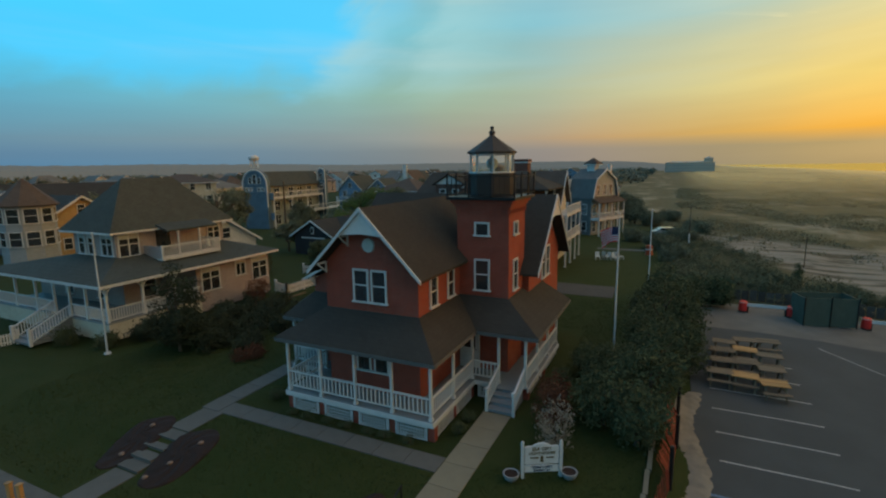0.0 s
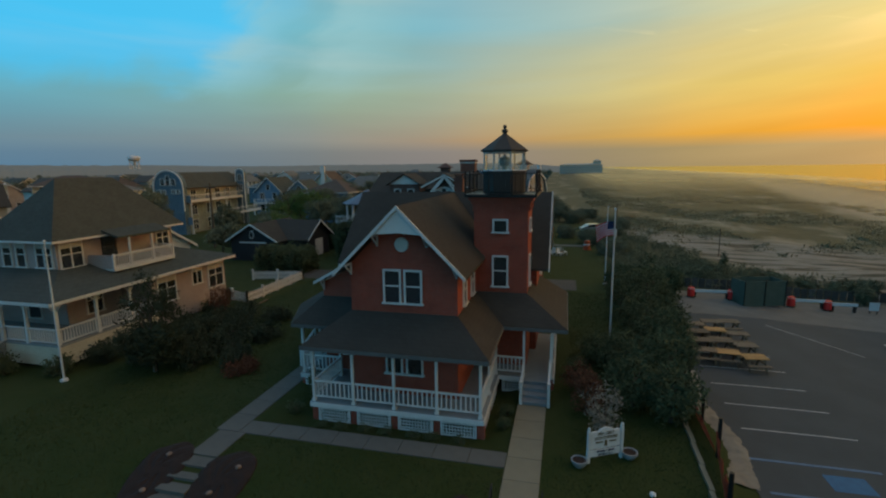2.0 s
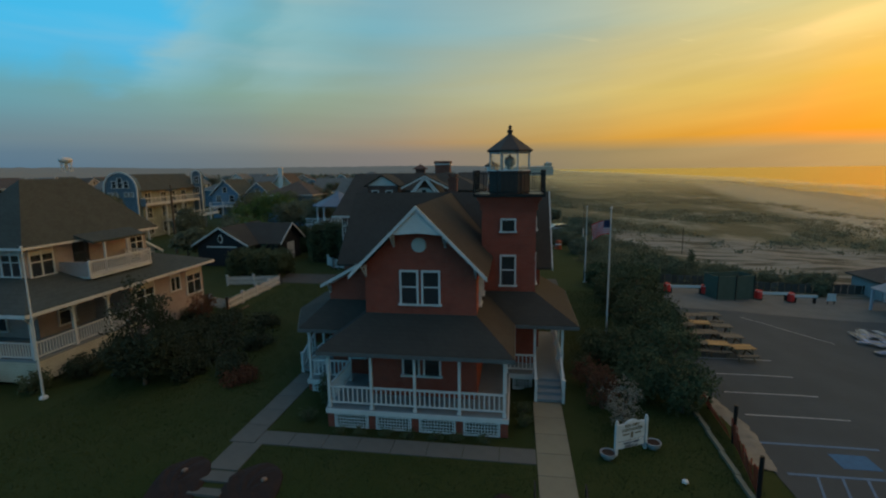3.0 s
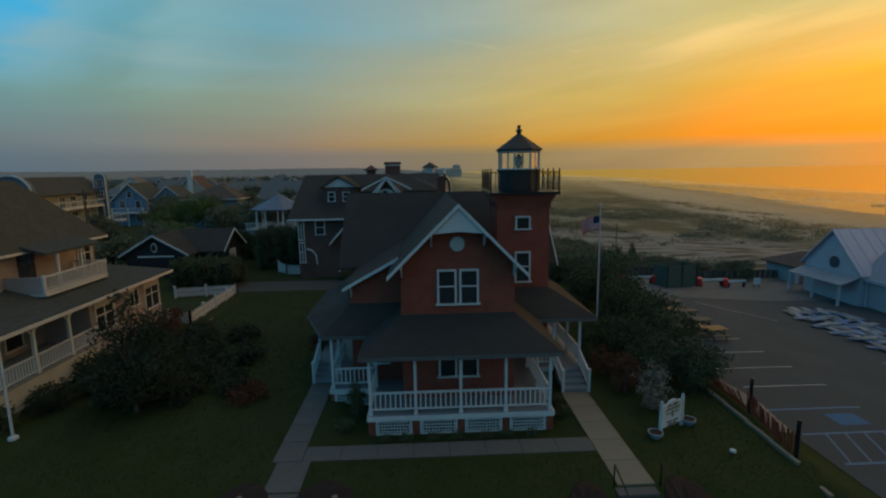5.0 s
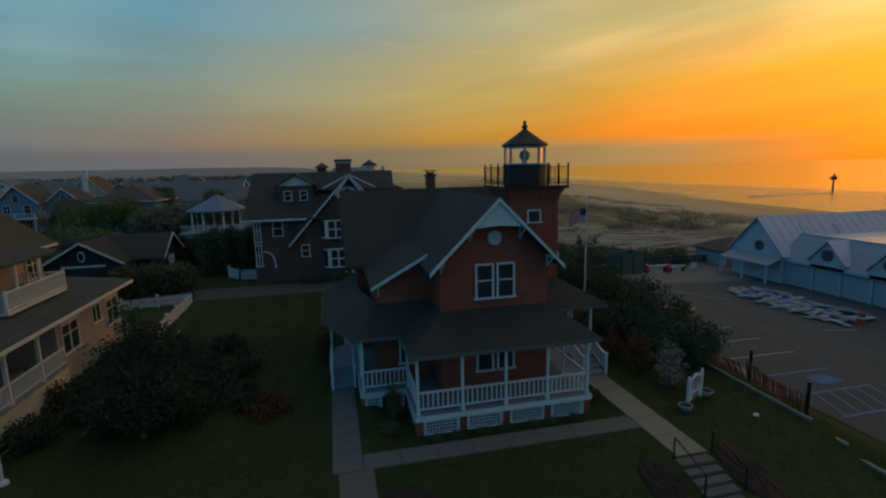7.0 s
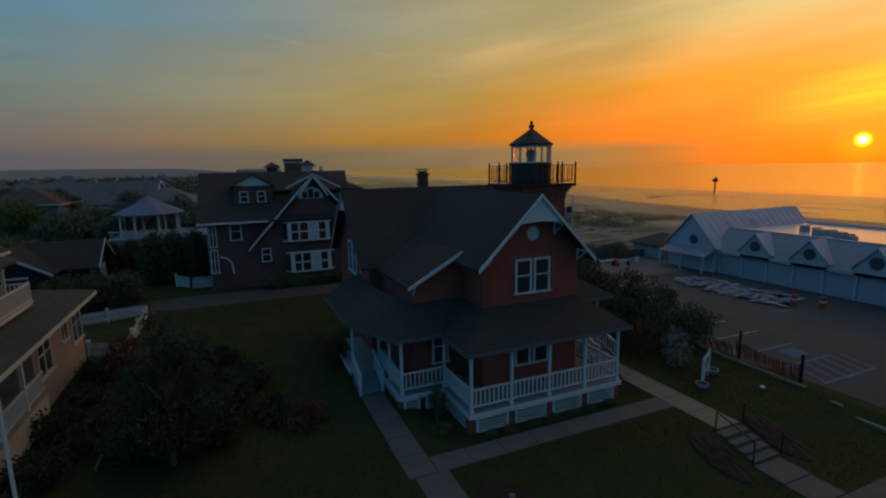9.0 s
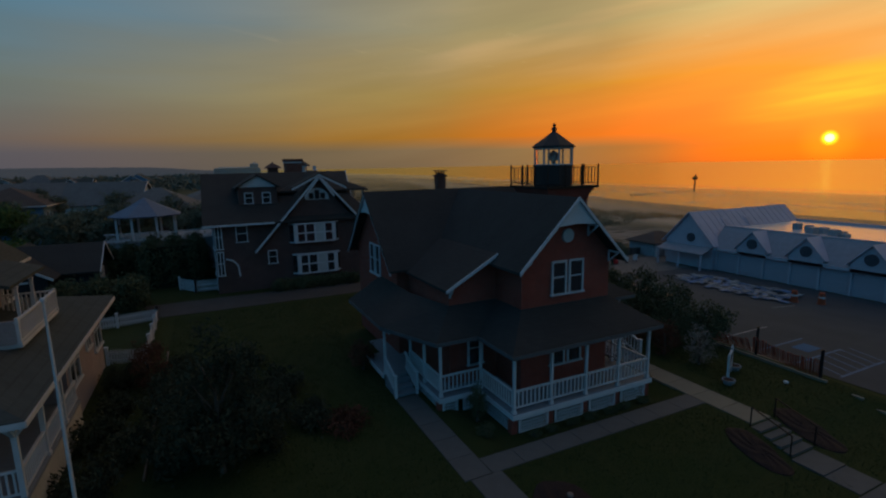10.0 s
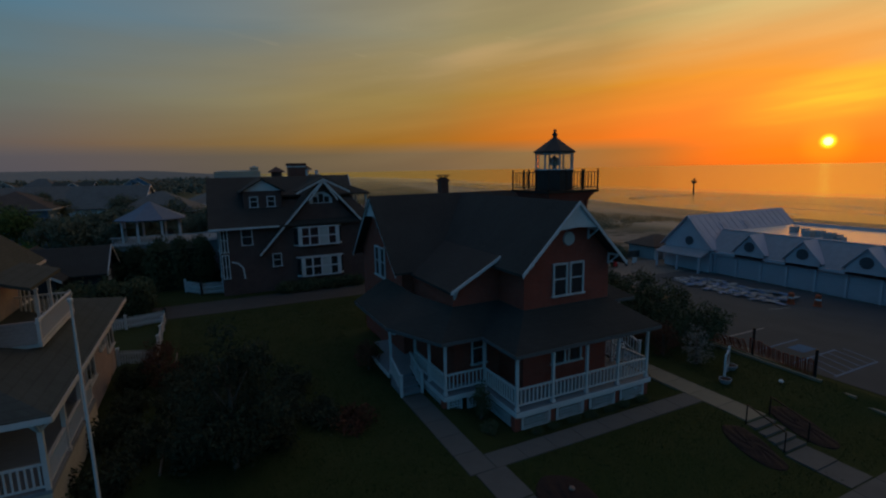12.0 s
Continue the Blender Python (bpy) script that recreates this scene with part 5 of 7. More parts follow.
for y in (-2.6, 0, 2.6):
    window(GH, 3.24, y, 6.2, 1.2, 1.6, 90, "pair")
part("skirt_roof", slab(B(), [(3.2, -5.4, 5.9), (5.2, -5.4, 5.1), (5.2, 5.4, 5.1), (3.2, 5.4, 5.9)], 0.12), ROOF_BR, GH, "brown shingled skirt roof over the balcony")
part("balcony_floor", box(B(), 3.2, 5.0, -5.2, 5.2, 2.35, 2.6), TRIM, GH)
railing(GH, (4.95, -5.2, 2.6), (4.95, 5.2, 2.6), 0.9, 0.3, 0.1)
railing(GH, (3.2, -5.15, 2.6), (4.95, -5.15, 2.6), 0.9, 0.3, 0.1)
for y in (-5.1, -2.6, 0, 2.6, 5.1):
    post(GH, 4.9, y, 0, 5.15, 0.2)
    if y < 5:
        window(GH, 3.24, y + 1.25, 3.0, 1.3, 1.9, 90, "pair")
        window(GH, 3.24, y + 1.25, 0.5, 1.3, 1.6, 90, "pair")
for x in (-0.6, 1.8):
    window(GH, x, -5.09, 3.2, 1.1, 1.6, 0, "pair")
    window(GH, x, -5.09, 0.6, 1.1, 1.5)
st = part("glazed_bay", box(B(), -4.2, -1.7, -5.6, -3.4, 0, 8.6), WHITESIDE, GH, "white three-storey glazed bay")
for z, h in ((0.6, 1.9), (3.1, 2.3), (6.2, 1.6)):
    window(st, -2.95, -5.63, z, 2.1, h, 0, "pair")
    window(st, -4.23, -4.5, z, 1.6, h, -90, "pair")
part("balcony_rail", box(B(), -4.4, -1.6, -5.85, -5.72, 5.5, 5.95), TRIM, GH)
part("cupola", hip(box(B(), -0.1, 1.5, -0.9, 0.7, 9.6, 10.9), -0.6, 2.0, -1.4, 1.2, 10.9, 0.8, 0.1), WHITESIDE, GH, "white rooftop cupola")
part("cupola_roof", tube(B(), 0.7, -0.1, [(10.95, 1.85), (11.05, 1.9), (11.9, 0.1)], 4, math.pi / 4), ROOF_BR, GH)
part("chimney", box(B(), 2.2, 2.8, 3.0, 3.6, 7.5, 10.9), WHITESIDE, GH)
GH.scale = (0.85, 0.7, 1.0)
rnd = random.Random(5)
WALLS = [(WHITESIDE, "white"), (GREYSIDE, "grey"), (CREAM, "cream"), (BLUESIDE, "blue"), (SLATE, "slate-blue"), (CEDAR, "brown-shingled"), (PEACH, "peach")]
ROOFS = [(PALE_ROOF, "pale grey"), (ROOF_GR, "grey"), (ROOF_BR, "brown"), (PALE_ROOF, "pale grey")]
spots = []
for row in range(9):
    for col in range(12):
        x = -22 - col * 21 - row * 3 + rnd.uniform(-4, 4)
        y = 72 + row * 27 + col * 1.5 + rnd.uniform(-5, 5)
        if rnd.random() < 0.40 or (-80 < x < -48 and y < 122):
            continue
        spots.append((x, y))
spots += [(-95, 30), (-112, 12), (-100, 78), (-130, 48), (-120, 80), (-30, 92), (-13, 92), (-5, 112), (-95, -6), (-75, 18)]
for x, y in spots:
    (wm, wn), (rm, rn) = rnd.choice(WALLS), rnd.choice(ROOFS)
    k = rnd.choice(("gable", "gable", "hip"))
    dwelling("town_house", x, y, rnd.choice((0, 90, 80, 10, 75)) + rnd.uniform(-6, 6), rnd.uniform(8, 11), rnd.uniform(9, 14), rnd.choice((5.2, 5.6, 6.2)), rnd.uniform(2.2, 3.6), wm, rm,
             f"{wn} {'hip-roofed' if k == 'hip' else 'gabled'} house with a {rn} roof", k, rnd.random() < 0.3, "houses of the town")

# long hotel and water tower on the horizon
HO = thing("hotel", "long pale hotel with a rooftop tower on the skyline", "hotel", 20, 690, 0)
# distance haze put into one pale tone for the hotel's walls and roof
HAZEWALL = course_mat("pale_hazed_siding", (0.36, 0.335, 0.285), (0.33, 0.305, 0.26), 0.3, 0.8, 0.9)
part("wall", box(B(), -22, 34, -8, 8, 0, 12.0), HAZEWALL, HO)
roof_parts("roof", hip(B(), -23, 35, -9, 9, 12.0, 1.8), HAZEWALL, HO)
part("roof_tower", hip(box(B(), 22, 32, -5, 5, 11, 17), 21, 33, -6, 6, 17, 2.5), HAZEWALL, HO)
for z in (1.2, 4.6, 8.0):
    part("balcony_band", box(B(), -21.5, 33.5, -8.6, -8.0, z, z + 0.9), GREYSIDE, HO)
WT = thing("water_tower", "grey bulb water tower far beyond the town", "water tower", -722, 692, 0)
part("tank", tube(B(), 0, 0, [(27.5, 3), (29.5, 8.5), (32.5, 10), (35.5, 8.5), (37.5, 3.5), (38, 0.5)], 20), WHITESIDE, WT)
for k in range(6):
    a = k * math.pi / 3
    part("leg", beam(B(), (9 * math.cos(a), 9 * math.sin(a), 0), (7 * math.cos(a), 7 * math.sin(a), 31), 1.0), WHITESIDE, WT)
part("riser", tube(B(), 0, 0, [(0, 1.5), (28, 1.5)], 10), WHITESIDE, WT)

# beach pavilion beside the car park
# haze put into pavilion colours: mansard, shutters, round panes near the wall's tone
PAV = mat("pavilion_paint", (0.45, 0.385, 0.42), (0.39, 0.335, 0.365), 0.6, 0.6, 0.1)
ROUND = mat("hazed_dark_glass", (0.075, 0.075, 0.085), (0.06, 0.06, 0.07), 0.25, 1.0, 0.0)
PV = thing("beach_pavilion", "long white beach pavilion with round gable windows and a flat roof", "pavilion", 34.5, 10, -1.5)
part("wall", box(B(), 0, 15, -26, 9.0, 0, 2.7), PAV, PV)
part("flat_roof", box(B(), 1.6, 14.8, -26, 8.9, 4.55, 4.75), METALROOF, PV, "pale flat roof wet with dew")
bm = solid(B(), [(-0.35, -26, 2.8), (1.7, -26, 5.0), (1.9, -26, 5.0), (1.9, -26, 2.8)], (0, 35, 0))
part("mansard", bm, mat("pale_mansard_shingle", (0.29, 0.27, 0.285), (0.24, 0.225, 0.235), 0.8, 2.0, 0.3), PV, "grey shingled sloping parapet")
part("fascia", beam(B(), (-0.35, -26, 2.72), (-0.35, 9, 2.72), 0.1, 0.26), PAV, PV)
part("parapet_cap", beam(B(), (1.8, -26, 5.05), (1.8, 8.9, 5.05), 0.3, 0.1), PAV, PV)
part("far_parapet", box(B(), 14.7, 15, -26, 8.9, 2.7, 5.0), PAV, PV)


def pav_gable(y, w, zt, deep, x=-0.4):
    bm = solid(B(), [(x, y - w / 2, 2.6), (x, y + w / 2, 2.6), (x, y + w / 2, 3.3), (x, y, zt), (x, y - w / 2, 3.3)], (deep, 0, 0))
    g = part("gable", bm, PAV, PV)
    bm = B()
    slab(bm, [(x - 0.2, y, zt + 0.12), (x - 0.2, y - w / 2 - 0.25, 3.2), (x + deep, y - w / 2 - 0.25, 3.2), (x + deep, y, zt + 0.12)], 0.1)
    slab(bm, [(x - 0.2, y, zt + 0.12), (x + deep, y, zt + 0.12), (x + deep, y + w / 2 + 0.25, 3.2), (x - 0.2, y + w / 2 + 0.25, 3.2)], 0.1)
    roof_parts("gable_roof", bm, PAV, g)
    bm = tube(B(), 0, 0, [(-0.04, 0.5), (0.1, 0.5)], 18)
    bmesh.ops.rotate(bm, verts=bm.verts, matrix=Matrix.Rotation(radians(90), 3, "Y"))
    part("roundel", bm, ROUND, g, "dark round window", loc=(x - 0.05, y, 3.8))


for y in (4.55, -0.35, -5.25, -10.2, -15.1, -20):
    pav_gable(y, 2.9, 4.95, 2.2)
bm = solid(B(), [(-0.6, 8.6, 0), (-0.6, 14.4, 0), (-0.6, 14.4, 3.3), (-0.6, 11.5, 6.3), (-0.6, 8.6, 3.3)], (17, 0, 0))
part("wall", bm, PAV, PV)
bm = B()
for a, b in (((8.2, 3.05), (11.5, 6.5)), ((11.5, 6.5), (14.8, 3.05))):
    slab(bm, [(-0.9, a[0], a[1]), (16.6, a[0], a[1]), (16.6, b[0], b[1]), (-0.9, b[0], b[1])], 0.12)
roof_parts("gable_roof", bm, PAV, PV, "pale standing-seam gable end roof")
for k in range(17):
    for a, b in (((8.2, 3.05), (11.5, 6.5)), ((11.5, 6.5), (14.8, 3.05))):
        x = -0.5 + k * 1.05
        part("seam", beam(B(), (x, a[0], a[1] + 0.01), (x, b[0], b[1] + 0.01), 0.05, 0.05), PAV, PV)
bm = tube(B(), 0, 0, [(-0.04, 0.5), (0.1, 0.5)], 18)
bmesh.ops.rotate(bm, verts=bm.verts, matrix=Matrix.Rotation(radians(90), 3, "Y"))
part("roundel", bm, ROUND, PV, "dark round window", loc=(-0.65, 11.2, 3.7))
bm = slab(B(), [(-0.5, 8.6, 2.9), (-2.2, 8.6, 2.3), (-2.2, 14.4, 2.3), (-0.5, 14.4, 2.9)], 0.12)
part("awning_roof", bm, MATS["pale_mansard_shingle"], PV)
for y in (8.8, 11.5, 14.2):
    part("post", box(box(B(), -2.18, -2.02, y - 0.08, y + 0.08, 0, 2.2), -2.22, -1.98, y - 0.12, y + 0.12, 0, 0.12), PAV, PV)
SCREEN = mat("grey_roll_shutter", (0.37, 0.315, 0.345), (0.32, 0.275, 0.30), 0.6, 1.0, 0.2, stretch=(1, 1, 12))
for k in range(14):
    y = 8.4 - 2.45 * k
    part("post", box(box(B(), -0.16, 0.0, y - 0.09, y + 0.09, 0, 2.6), -0.2, 0.02, y - 0.13, y + 0.13, 2.4, 2.5), PAV, PV)
    part("shutter", box(B(), -0.03, 0.04, y - 2.3, y - 0.15, 0.5, 2.35), SCREEN, PV)
for k in range(22):
    x, y = rnd.uniform(3.5, 13), rnd.uniform(-24, 7)
    w = rnd.uniform(0.3, 0.65)
    bm = box(B(), x - w, x + w, y - w * 0.7, y + w * 0.7, 4.75, 4.75 + rnd.uniform(0.4, 0.8))
    part("roof_vent", bm, GREYSIDE, PV)
for x in (3.2, 7.2):
    za, zb = 3.05 + (9.6 - 8.2) * 1.045 + 0.1, 3.05 + (10.6 - 8.2) * 1.045 + 0.1
    light = part("skylight", slab(B(), [(x, 9.6, za), (x + 1.0, 9.6, za), (x + 1.0, 10.6, zb), (x, 10.6, zb)], 0.12), PAV, PV)
    part("pane", slab(B(), [(x + 0.15, 9.75, za + 0.18), (x + 0.85, 9.75, za + 0.18), (x + 0.85, 10.45, zb - 0.13), (x + 0.15, 10.45, zb - 0.13)], 0.05), SCREEN, light)
SH = thing("beach_hut", "low grey hut with a dark hipped roof at the dune's edge", "hut", 37.6, 29.0, ground_z(38, 29) - 0.1)
part("wall", box(B(), -2.6, 2.6, -2.0, 2.0, 0, 1.9), GREYSIDE, SH)
roof_parts("roof", hip(B(), -3.0, 3.0, -2.4, 2.4, 1.8, 1.1), ROOF_BR, SH)
for k in range(4):
    part("pillar", box(B(), -2.5 + k * 1.6, -2.2 + k * 1.6, -2.2, -2.0, 0, 1.8), TRIM, SH)
MA = thing("jetty_light", "slim iron marker light with a cross arm at the water's edge", "marker light", 184, 135.5, -3.3)
part("mast", tube(B(), 0, 0, [(0, 0.38), (6.2, 0.30)], 10), IRON, MA)
part("platform", box(B(), -0.9, 0.9, -0.7, 0.7, 5.5, 6.5), IRON, MA)
part("cross_arm", box(B(), -1.3, 1.6, -0.12, 0.12, 6.7, 6.95), IRON, MA)
part("lamp", tube(B(), 0.2, 0, [(6.5, 0.35), (7.6, 0.3), (7.9, 0.08)], 10), IRON, MA)
GR = thing("groyne", "long low dark stone groyne running out to the marker light", "groyne", 184, 135.5, -3.3)
for k in range(16):
    part("stone", box(B(), -2.4 * k - 2.3, -2.4 * k, -0.9 + 0.2 * (k % 3), 0.9 + 0.15 * (k % 2), -0.4, 0.30 + 0.05 * (k % 4)), BLACKPAINT, GR)

# ---- car park ----
ASPHALT = mat("worn_asphalt", (0.053, 0.060, 0.063), (0.041, 0.046, 0.049), 0.9, 0.35, 0.35, fine=18)
PK = grid_sheet("road", [13.35 + 0.65 * k for k in range(33)], [-14 + 0.72 * k for k in range(52)], lambda x, y: ground_z(x, min(y, 22.4)) + 0.035, ASPHALT)
tagged(PK, "dark worn asphalt car park with white bay lines", "car park", kind="structure")
STREET = mat("street_asphalt", (0.065, 0.065, 0.067), (0.050, 0.050, 0.052), 0.9, 0.4, 0.3, fine=18)
tagged(grid_sheet("road", [-60 + 2 * k for k in range(70)], [-26 + 1.45 * k for k in range(12)], lambda x, y: ground_z(x, y) + 0.02, STREET), "grey asphalt street in front of the plot", "road", kind="structure")


def line(x0, x1, y, y1=None, w=0.075, m=PAINTLINE, label="white painted parking line"):
    y1 = y if y1 is None else y1
    n = max(2, int(abs(x1 - x0) / 0.65))
    bm = B()
    d = Vector((x1 - x0, y1 - y, 0)).normalized()
    s = Vector((-d.y, d.x, 0)) * w / 2
    ring = []
    for k in range(n + 1):
        x, yy = x0 + (x1 - x0) * k / n, y + (y1 - y) * k / n
        z = ground_z(x, min(yy, 22.4)) + 0.042
        ring.append((bm.verts.new((x + s.x, yy + s.y, z)), bm.verts.new((x - s.x, yy - s.y, z)), bm.verts.new((x - s.x, yy - s.y, z - 0.02)), bm.verts.new((x + s.x, yy + s.y, z - 0.02))))
    for a, b in zip(ring, ring[1:]):
        for k in range(4):
            bm.faces.new((a[k], a[(k + 1) % 4], b[(k + 1) % 4], b[k]))
    bm.faces.new(ring[0][::-1])
    bm.faces.new(ring[-1])
    ob = part("trim", bm, m)
    tagged(ob, label, "road marking", kind="structure")


for y in (14.5, 12.3, 10.1, 7.85, 5.6, 3.33):
    line(14.2, 18.4, y)
BLUELINE = mat("blue_road_paint", (0.09, 0.15, 0.23), (0.065, 0.11, 0.17), 0.8, 3.0, 0.1)
for y in (1.0, -1.05, -3.1):
    line(13.75, 18.0, y, m=BLUELINE, label="blue painted bay line", w=0.13)
for k in range(6):
    line(14.0 + 0.8 * k, 14.7 + 0.8 * k, -3.05, -1.1, 0.08, BLUELINE, "blue hatched bay line")
line(15.9, 17.2, 0.0, m=mat("blue_sign_paint", (0.03, 0.11, 0.21), (0.026, 0.085, 0.17), 0.8, 4.0), label="blue painted bay symbol on the asphalt", w=0.95)
for a, b in (((24.5, 6.6), (27, 6.4)), ((20.5, 19), (24.2, 14.5))):
    line(a[0], b[0], a[1], b[1], 0.06)
# concrete edging and a drift of pale sand along the kerb
KE = thing("kerb", "low concrete kerb edging the car park", "kerb", kind="structure")
for k in range(14):
    y = -9.5 + 1.5 * k
    bm = box(B(), 0, 0.16, 0, 1.47, -0.5, 0.12)
    part("kerb_stone", bm, CONCRETE_TAN, KE, loc=(11.35 + 0.055 * k, y, ground_z(11.5, y)))


def drift_z(x, y):
    k = (y - 0.3) / 5.5
    mid = 13.25 + 0.25 * math.sin(y * 0.8)
    w = 0.42 + 0.12 * noise.noise(Vector((y * 0.7, 0, 1)))
    return ground_z(x, y) + 0.02 + 0.07 * max(-0.9, 1 - ((x - mid) / w) ** 2) + 0.03 * noise.noise(Vector((x * 3, y * 3, 0))) + 0.03 * noise.noise(Vector((x * 8, y * 8, 3)))


DR = grid_sheet("sand_drift", [12.4 + 0.07 * k for k in range(28)], [-1.0 + 0.12 * k for k in range(86)], drift_z, SAND)
tagged(DR, "pale windblown sand banked along the car park edge", "sand", kind="stuff")
tagged(grid_sheet("road", [14 + 1.0 * k for k in range(22)], [20.6 + 0.7 * k for k in range(11)], lambda x, y: ground_z(x, min(y, 22.4)) + 0.05 + 0.03 * noise.noise(Vector((x, y, 2))), mat("sandy_gravel", (0.125, 0.12, 0.11), (0.095, 0.092, 0.085), 0.95, 0.8, 0.4)), "sandy gravel strip at the end of the car park", "gravel", kind="structure")
tagged(grid_sheet("pavement", [-24 + 1.1 * k for k in range(30)], [24.6 + 0.8 * k for k in range(6)], lambda x, y: ground_z(x, y) + 0.03 + 0.02 * noise.noise(Vector((x, y, 2))), mat("tan_gravel", (0.062, 0.056, 0.049), (0.048, 0.044, 0.039), 0.95, 0.8, 0.4)), "tan gravel lane behind the lighthouse", "lane", kind="structure")


def picnic_table(fresh=False):
    o = thing("picnic_table", "timber picnic table with a new yellow top parked on the asphalt" if fresh else "weathered brown timber picnic table parked on the asphalt", "picnic table", 0, 0, 0, 0, "picnic tables in the car park")
    wood = WOOD_NEW if fresh else WOOD
    for k in range(5):
        part("plank", box(B(), -0.60, 0.60, -0.40 + 0.162 * k, -0.255 + 0.162 * k, 0.66, 0.70), wood, o)
    for s in (-1, 1):
        bench = part("bench", box(B(), -0.60, 0.60, s * 0.68 - 0.12, s * 0.68 + 0.12, 0.37, 0.41), WOOD, o)
        part("board_seam", box(B(), -0.60, 0.60, -0.008, 0.008, 0.405, 0.414), BARK, bench, loc=(0, s * 0.68, 0))
        for x in (-0.42, 0.42):
            part("leg", beam(B(), (x, s * 0.58, 0), (x, s * 0.22, 0.64), 0.09, 0.045), WOOD, o)
    for x in (-0.42, 0.42):
        part("crossbar", beam(B(), (x + 0.05, -0.78, 0.345), (x + 0.05, 0.78, 0.345), 0.045, 0.09), WOOD, o)
    return o


old = new_top = None
for i, (x0, rows_y) in enumerate(((14.6, (10.9, 12.6, 14.2, 15.8)), (15.7, (10.7, 12.7, 14.7, 16.5)), (16.85, (10.3, 12.1, 14.2, 16.8)))):
    for j, y in enumerate(rows_y):
        x = x0 + 0.11 * (y - 10) + rnd.uniform(-0.08, 0.08)
        y += rnd.uniform(-0.08, 0.08)
        m = place(x, y, ground_z(x, y) + 0.045, rnd.uniform(-7, 7))
        fresh = (i, j) in ((1, 0), (2, 0), (1, 2))
        if (new_top if fresh else old) is None:
            made_table = picnic_table(fresh)
            made_table.matrix_world = m
            if fresh:
                new_top = made_table
            else:
                old = made_table
        else:
            copy_thing(new_top if fresh else old, m)

# barrier bars on red drums, green screened enclosure
def drum(x, y):
    o = thing("traffic_drum", "red plastic traffic drum with a pale band", "traffic drum", x, y, ground_z(x, y) - 0.02, 0, "red drums by the dunes")
    part("body", tube(B(), 0, 0, [(0.16, 0.24), (0.2, 0.30), (0.82, 0.28), (0.9, 0.2)], 14), REDPAINT, o)
    part("rubber_base", tube(B(), 0, 0, [(0, 0.33), (0.1, 0.31), (0.17, 0.22)], 14), IRON, o)
    part("band", tube(B(), 0, 0, [(0.80, 0.284), (0.83, 0.280)], 14), TRIM, o)


for x0, x1, drums in ((17.2, 20.2, (17.2, 20.2)), (24.6, 27.0, (24.6,)), (27.3, 29.2, (27.15,))):
    y0 = 25.6
    for x in drums:
        drum(x, y0)
    o = thing("barrier_rail", "white painted barrier rail between red drums", "barrier", (x0 + x1) / 2, y0, ground_z(x0, y0))
    part("rail", box(B(), -(x1 - x0) / 2, (x1 - x0) / 2, -0.04, 0.04, 0.5, 0.72), TRIM, o)
    for s in (-1, 1):
        part("foot", box(B(), s * (x1 - x0) / 2 * 0.8 - 0.05, s * (x1 - x0) / 2 * 0.8 + 0.05, -0.15, 0.15, 0, 0.5), IRON, o)
GREENMESH = mat("green_windscreen", (0.060, 0.080, 0.062), (0.045, 0.064, 0.050), 0.8, 1.5, 0.3)
EN = thing("screened_enclosure", "dark green fabric-screened bin enclosure", "enclosure", 22.0, 25.2, ground_z(22, 25), 16)
for x0, x1, y0, y1 in ((-1.65, 1.65, -0.9, -0.84), (-1.65, 1.65, 0.84, 0.9), (-1.65, -1.59, -0.84, 0.84), (1.59, 1.65, -0.84, 0.84)):
    part("screen", box(B(), x0, x1, y0, y1, 0.08, 2.1), GREENMESH, EN)
for x in (-1.67, 0, 1.67):
    part("post", tube(B(), x, -0.93, [(0, 0.04), (2.2, 0.04)], 8), IRON, EN)
NP = thing("notice_board", "small blank white notice board beside the barriers", "notice", 30.3, 25.6, ground_z(30.3, 25.6))
part("panel", box(B(), -0.33, 0.33, -0.02, 0.02, 0.3, 0.95), TRIM, NP)
for x in (-0.25, 0.25):
    part("leg", box(B(), x - 0.03, x + 0.03, 0.02, 0.06, -0.1, 0.9), IRON, NP)
FE = thing("dune_fence", "dark weathered slat fence along the dune", "fence", 0, 29.2, 0)
for k in range(44):
    x = 10.5 + 0.58 * k
    part("slat", box(B(), x, x + 0.5, -0.02, 0.02, ground_z(x, 29.2) - 0.1, ground_z(x, 29.2) + 0.85 + rnd.uniform(-0.05, 0.05)), mat("dark_fence_wood", (0.07, 0.065, 0.06), (0.05, 0.045, 0.04), 0.9, 3.0, 0.3, per=0.3), FE)

# orange slat fence with dark posts beside the kerb
ORANGE = mat("red_orange_snow_fence", (0.26, 0.05, 0.024), (0.20, 0.04, 0.02), 0.8, 4.0, 0.3, per=0.3)
SF = thing("snow_fence", "red-orange wooden snow fence sagging between dark posts", "fence", 12.2, 0, 0)
fp = [(0.55, 6.2), (0.5, 3.4), (0.3, 0.4), (-0.35, -3.1)]
for a, b in zip(fp, fp[1:]):
    n = int(math.hypot(b[0] - a[0], b[1] - a[1]) / 0.09)
    for k in range(n):
        u = k / n
        x, y = a[0] + (b[0] - a[0]) * u, a[1] + (b[1] - a[1]) * u
        z = ground_z(12.2 + x, y) + 0.04
        h = 0.95 - 0.22 * math.sin(math.pi * u) + rnd.uniform(-0.05, 0.04)
        lean = 0.42 if y > 0.6 else 0.08
        part("slat", beam(B(), (x, y, z), (x - lean + rnd.uniform(-0.07, 0.07), y + rnd.uniform(-0.02, 0.02), z + h), 0.05, 0.014), ORANGE, SF)
for x, y in fp:
    part("post", tube(B(), x, y, [(-0.3, 0.075), (1.5 if y < 1 else 1.2, 0.07)], 10), IRON, SF)

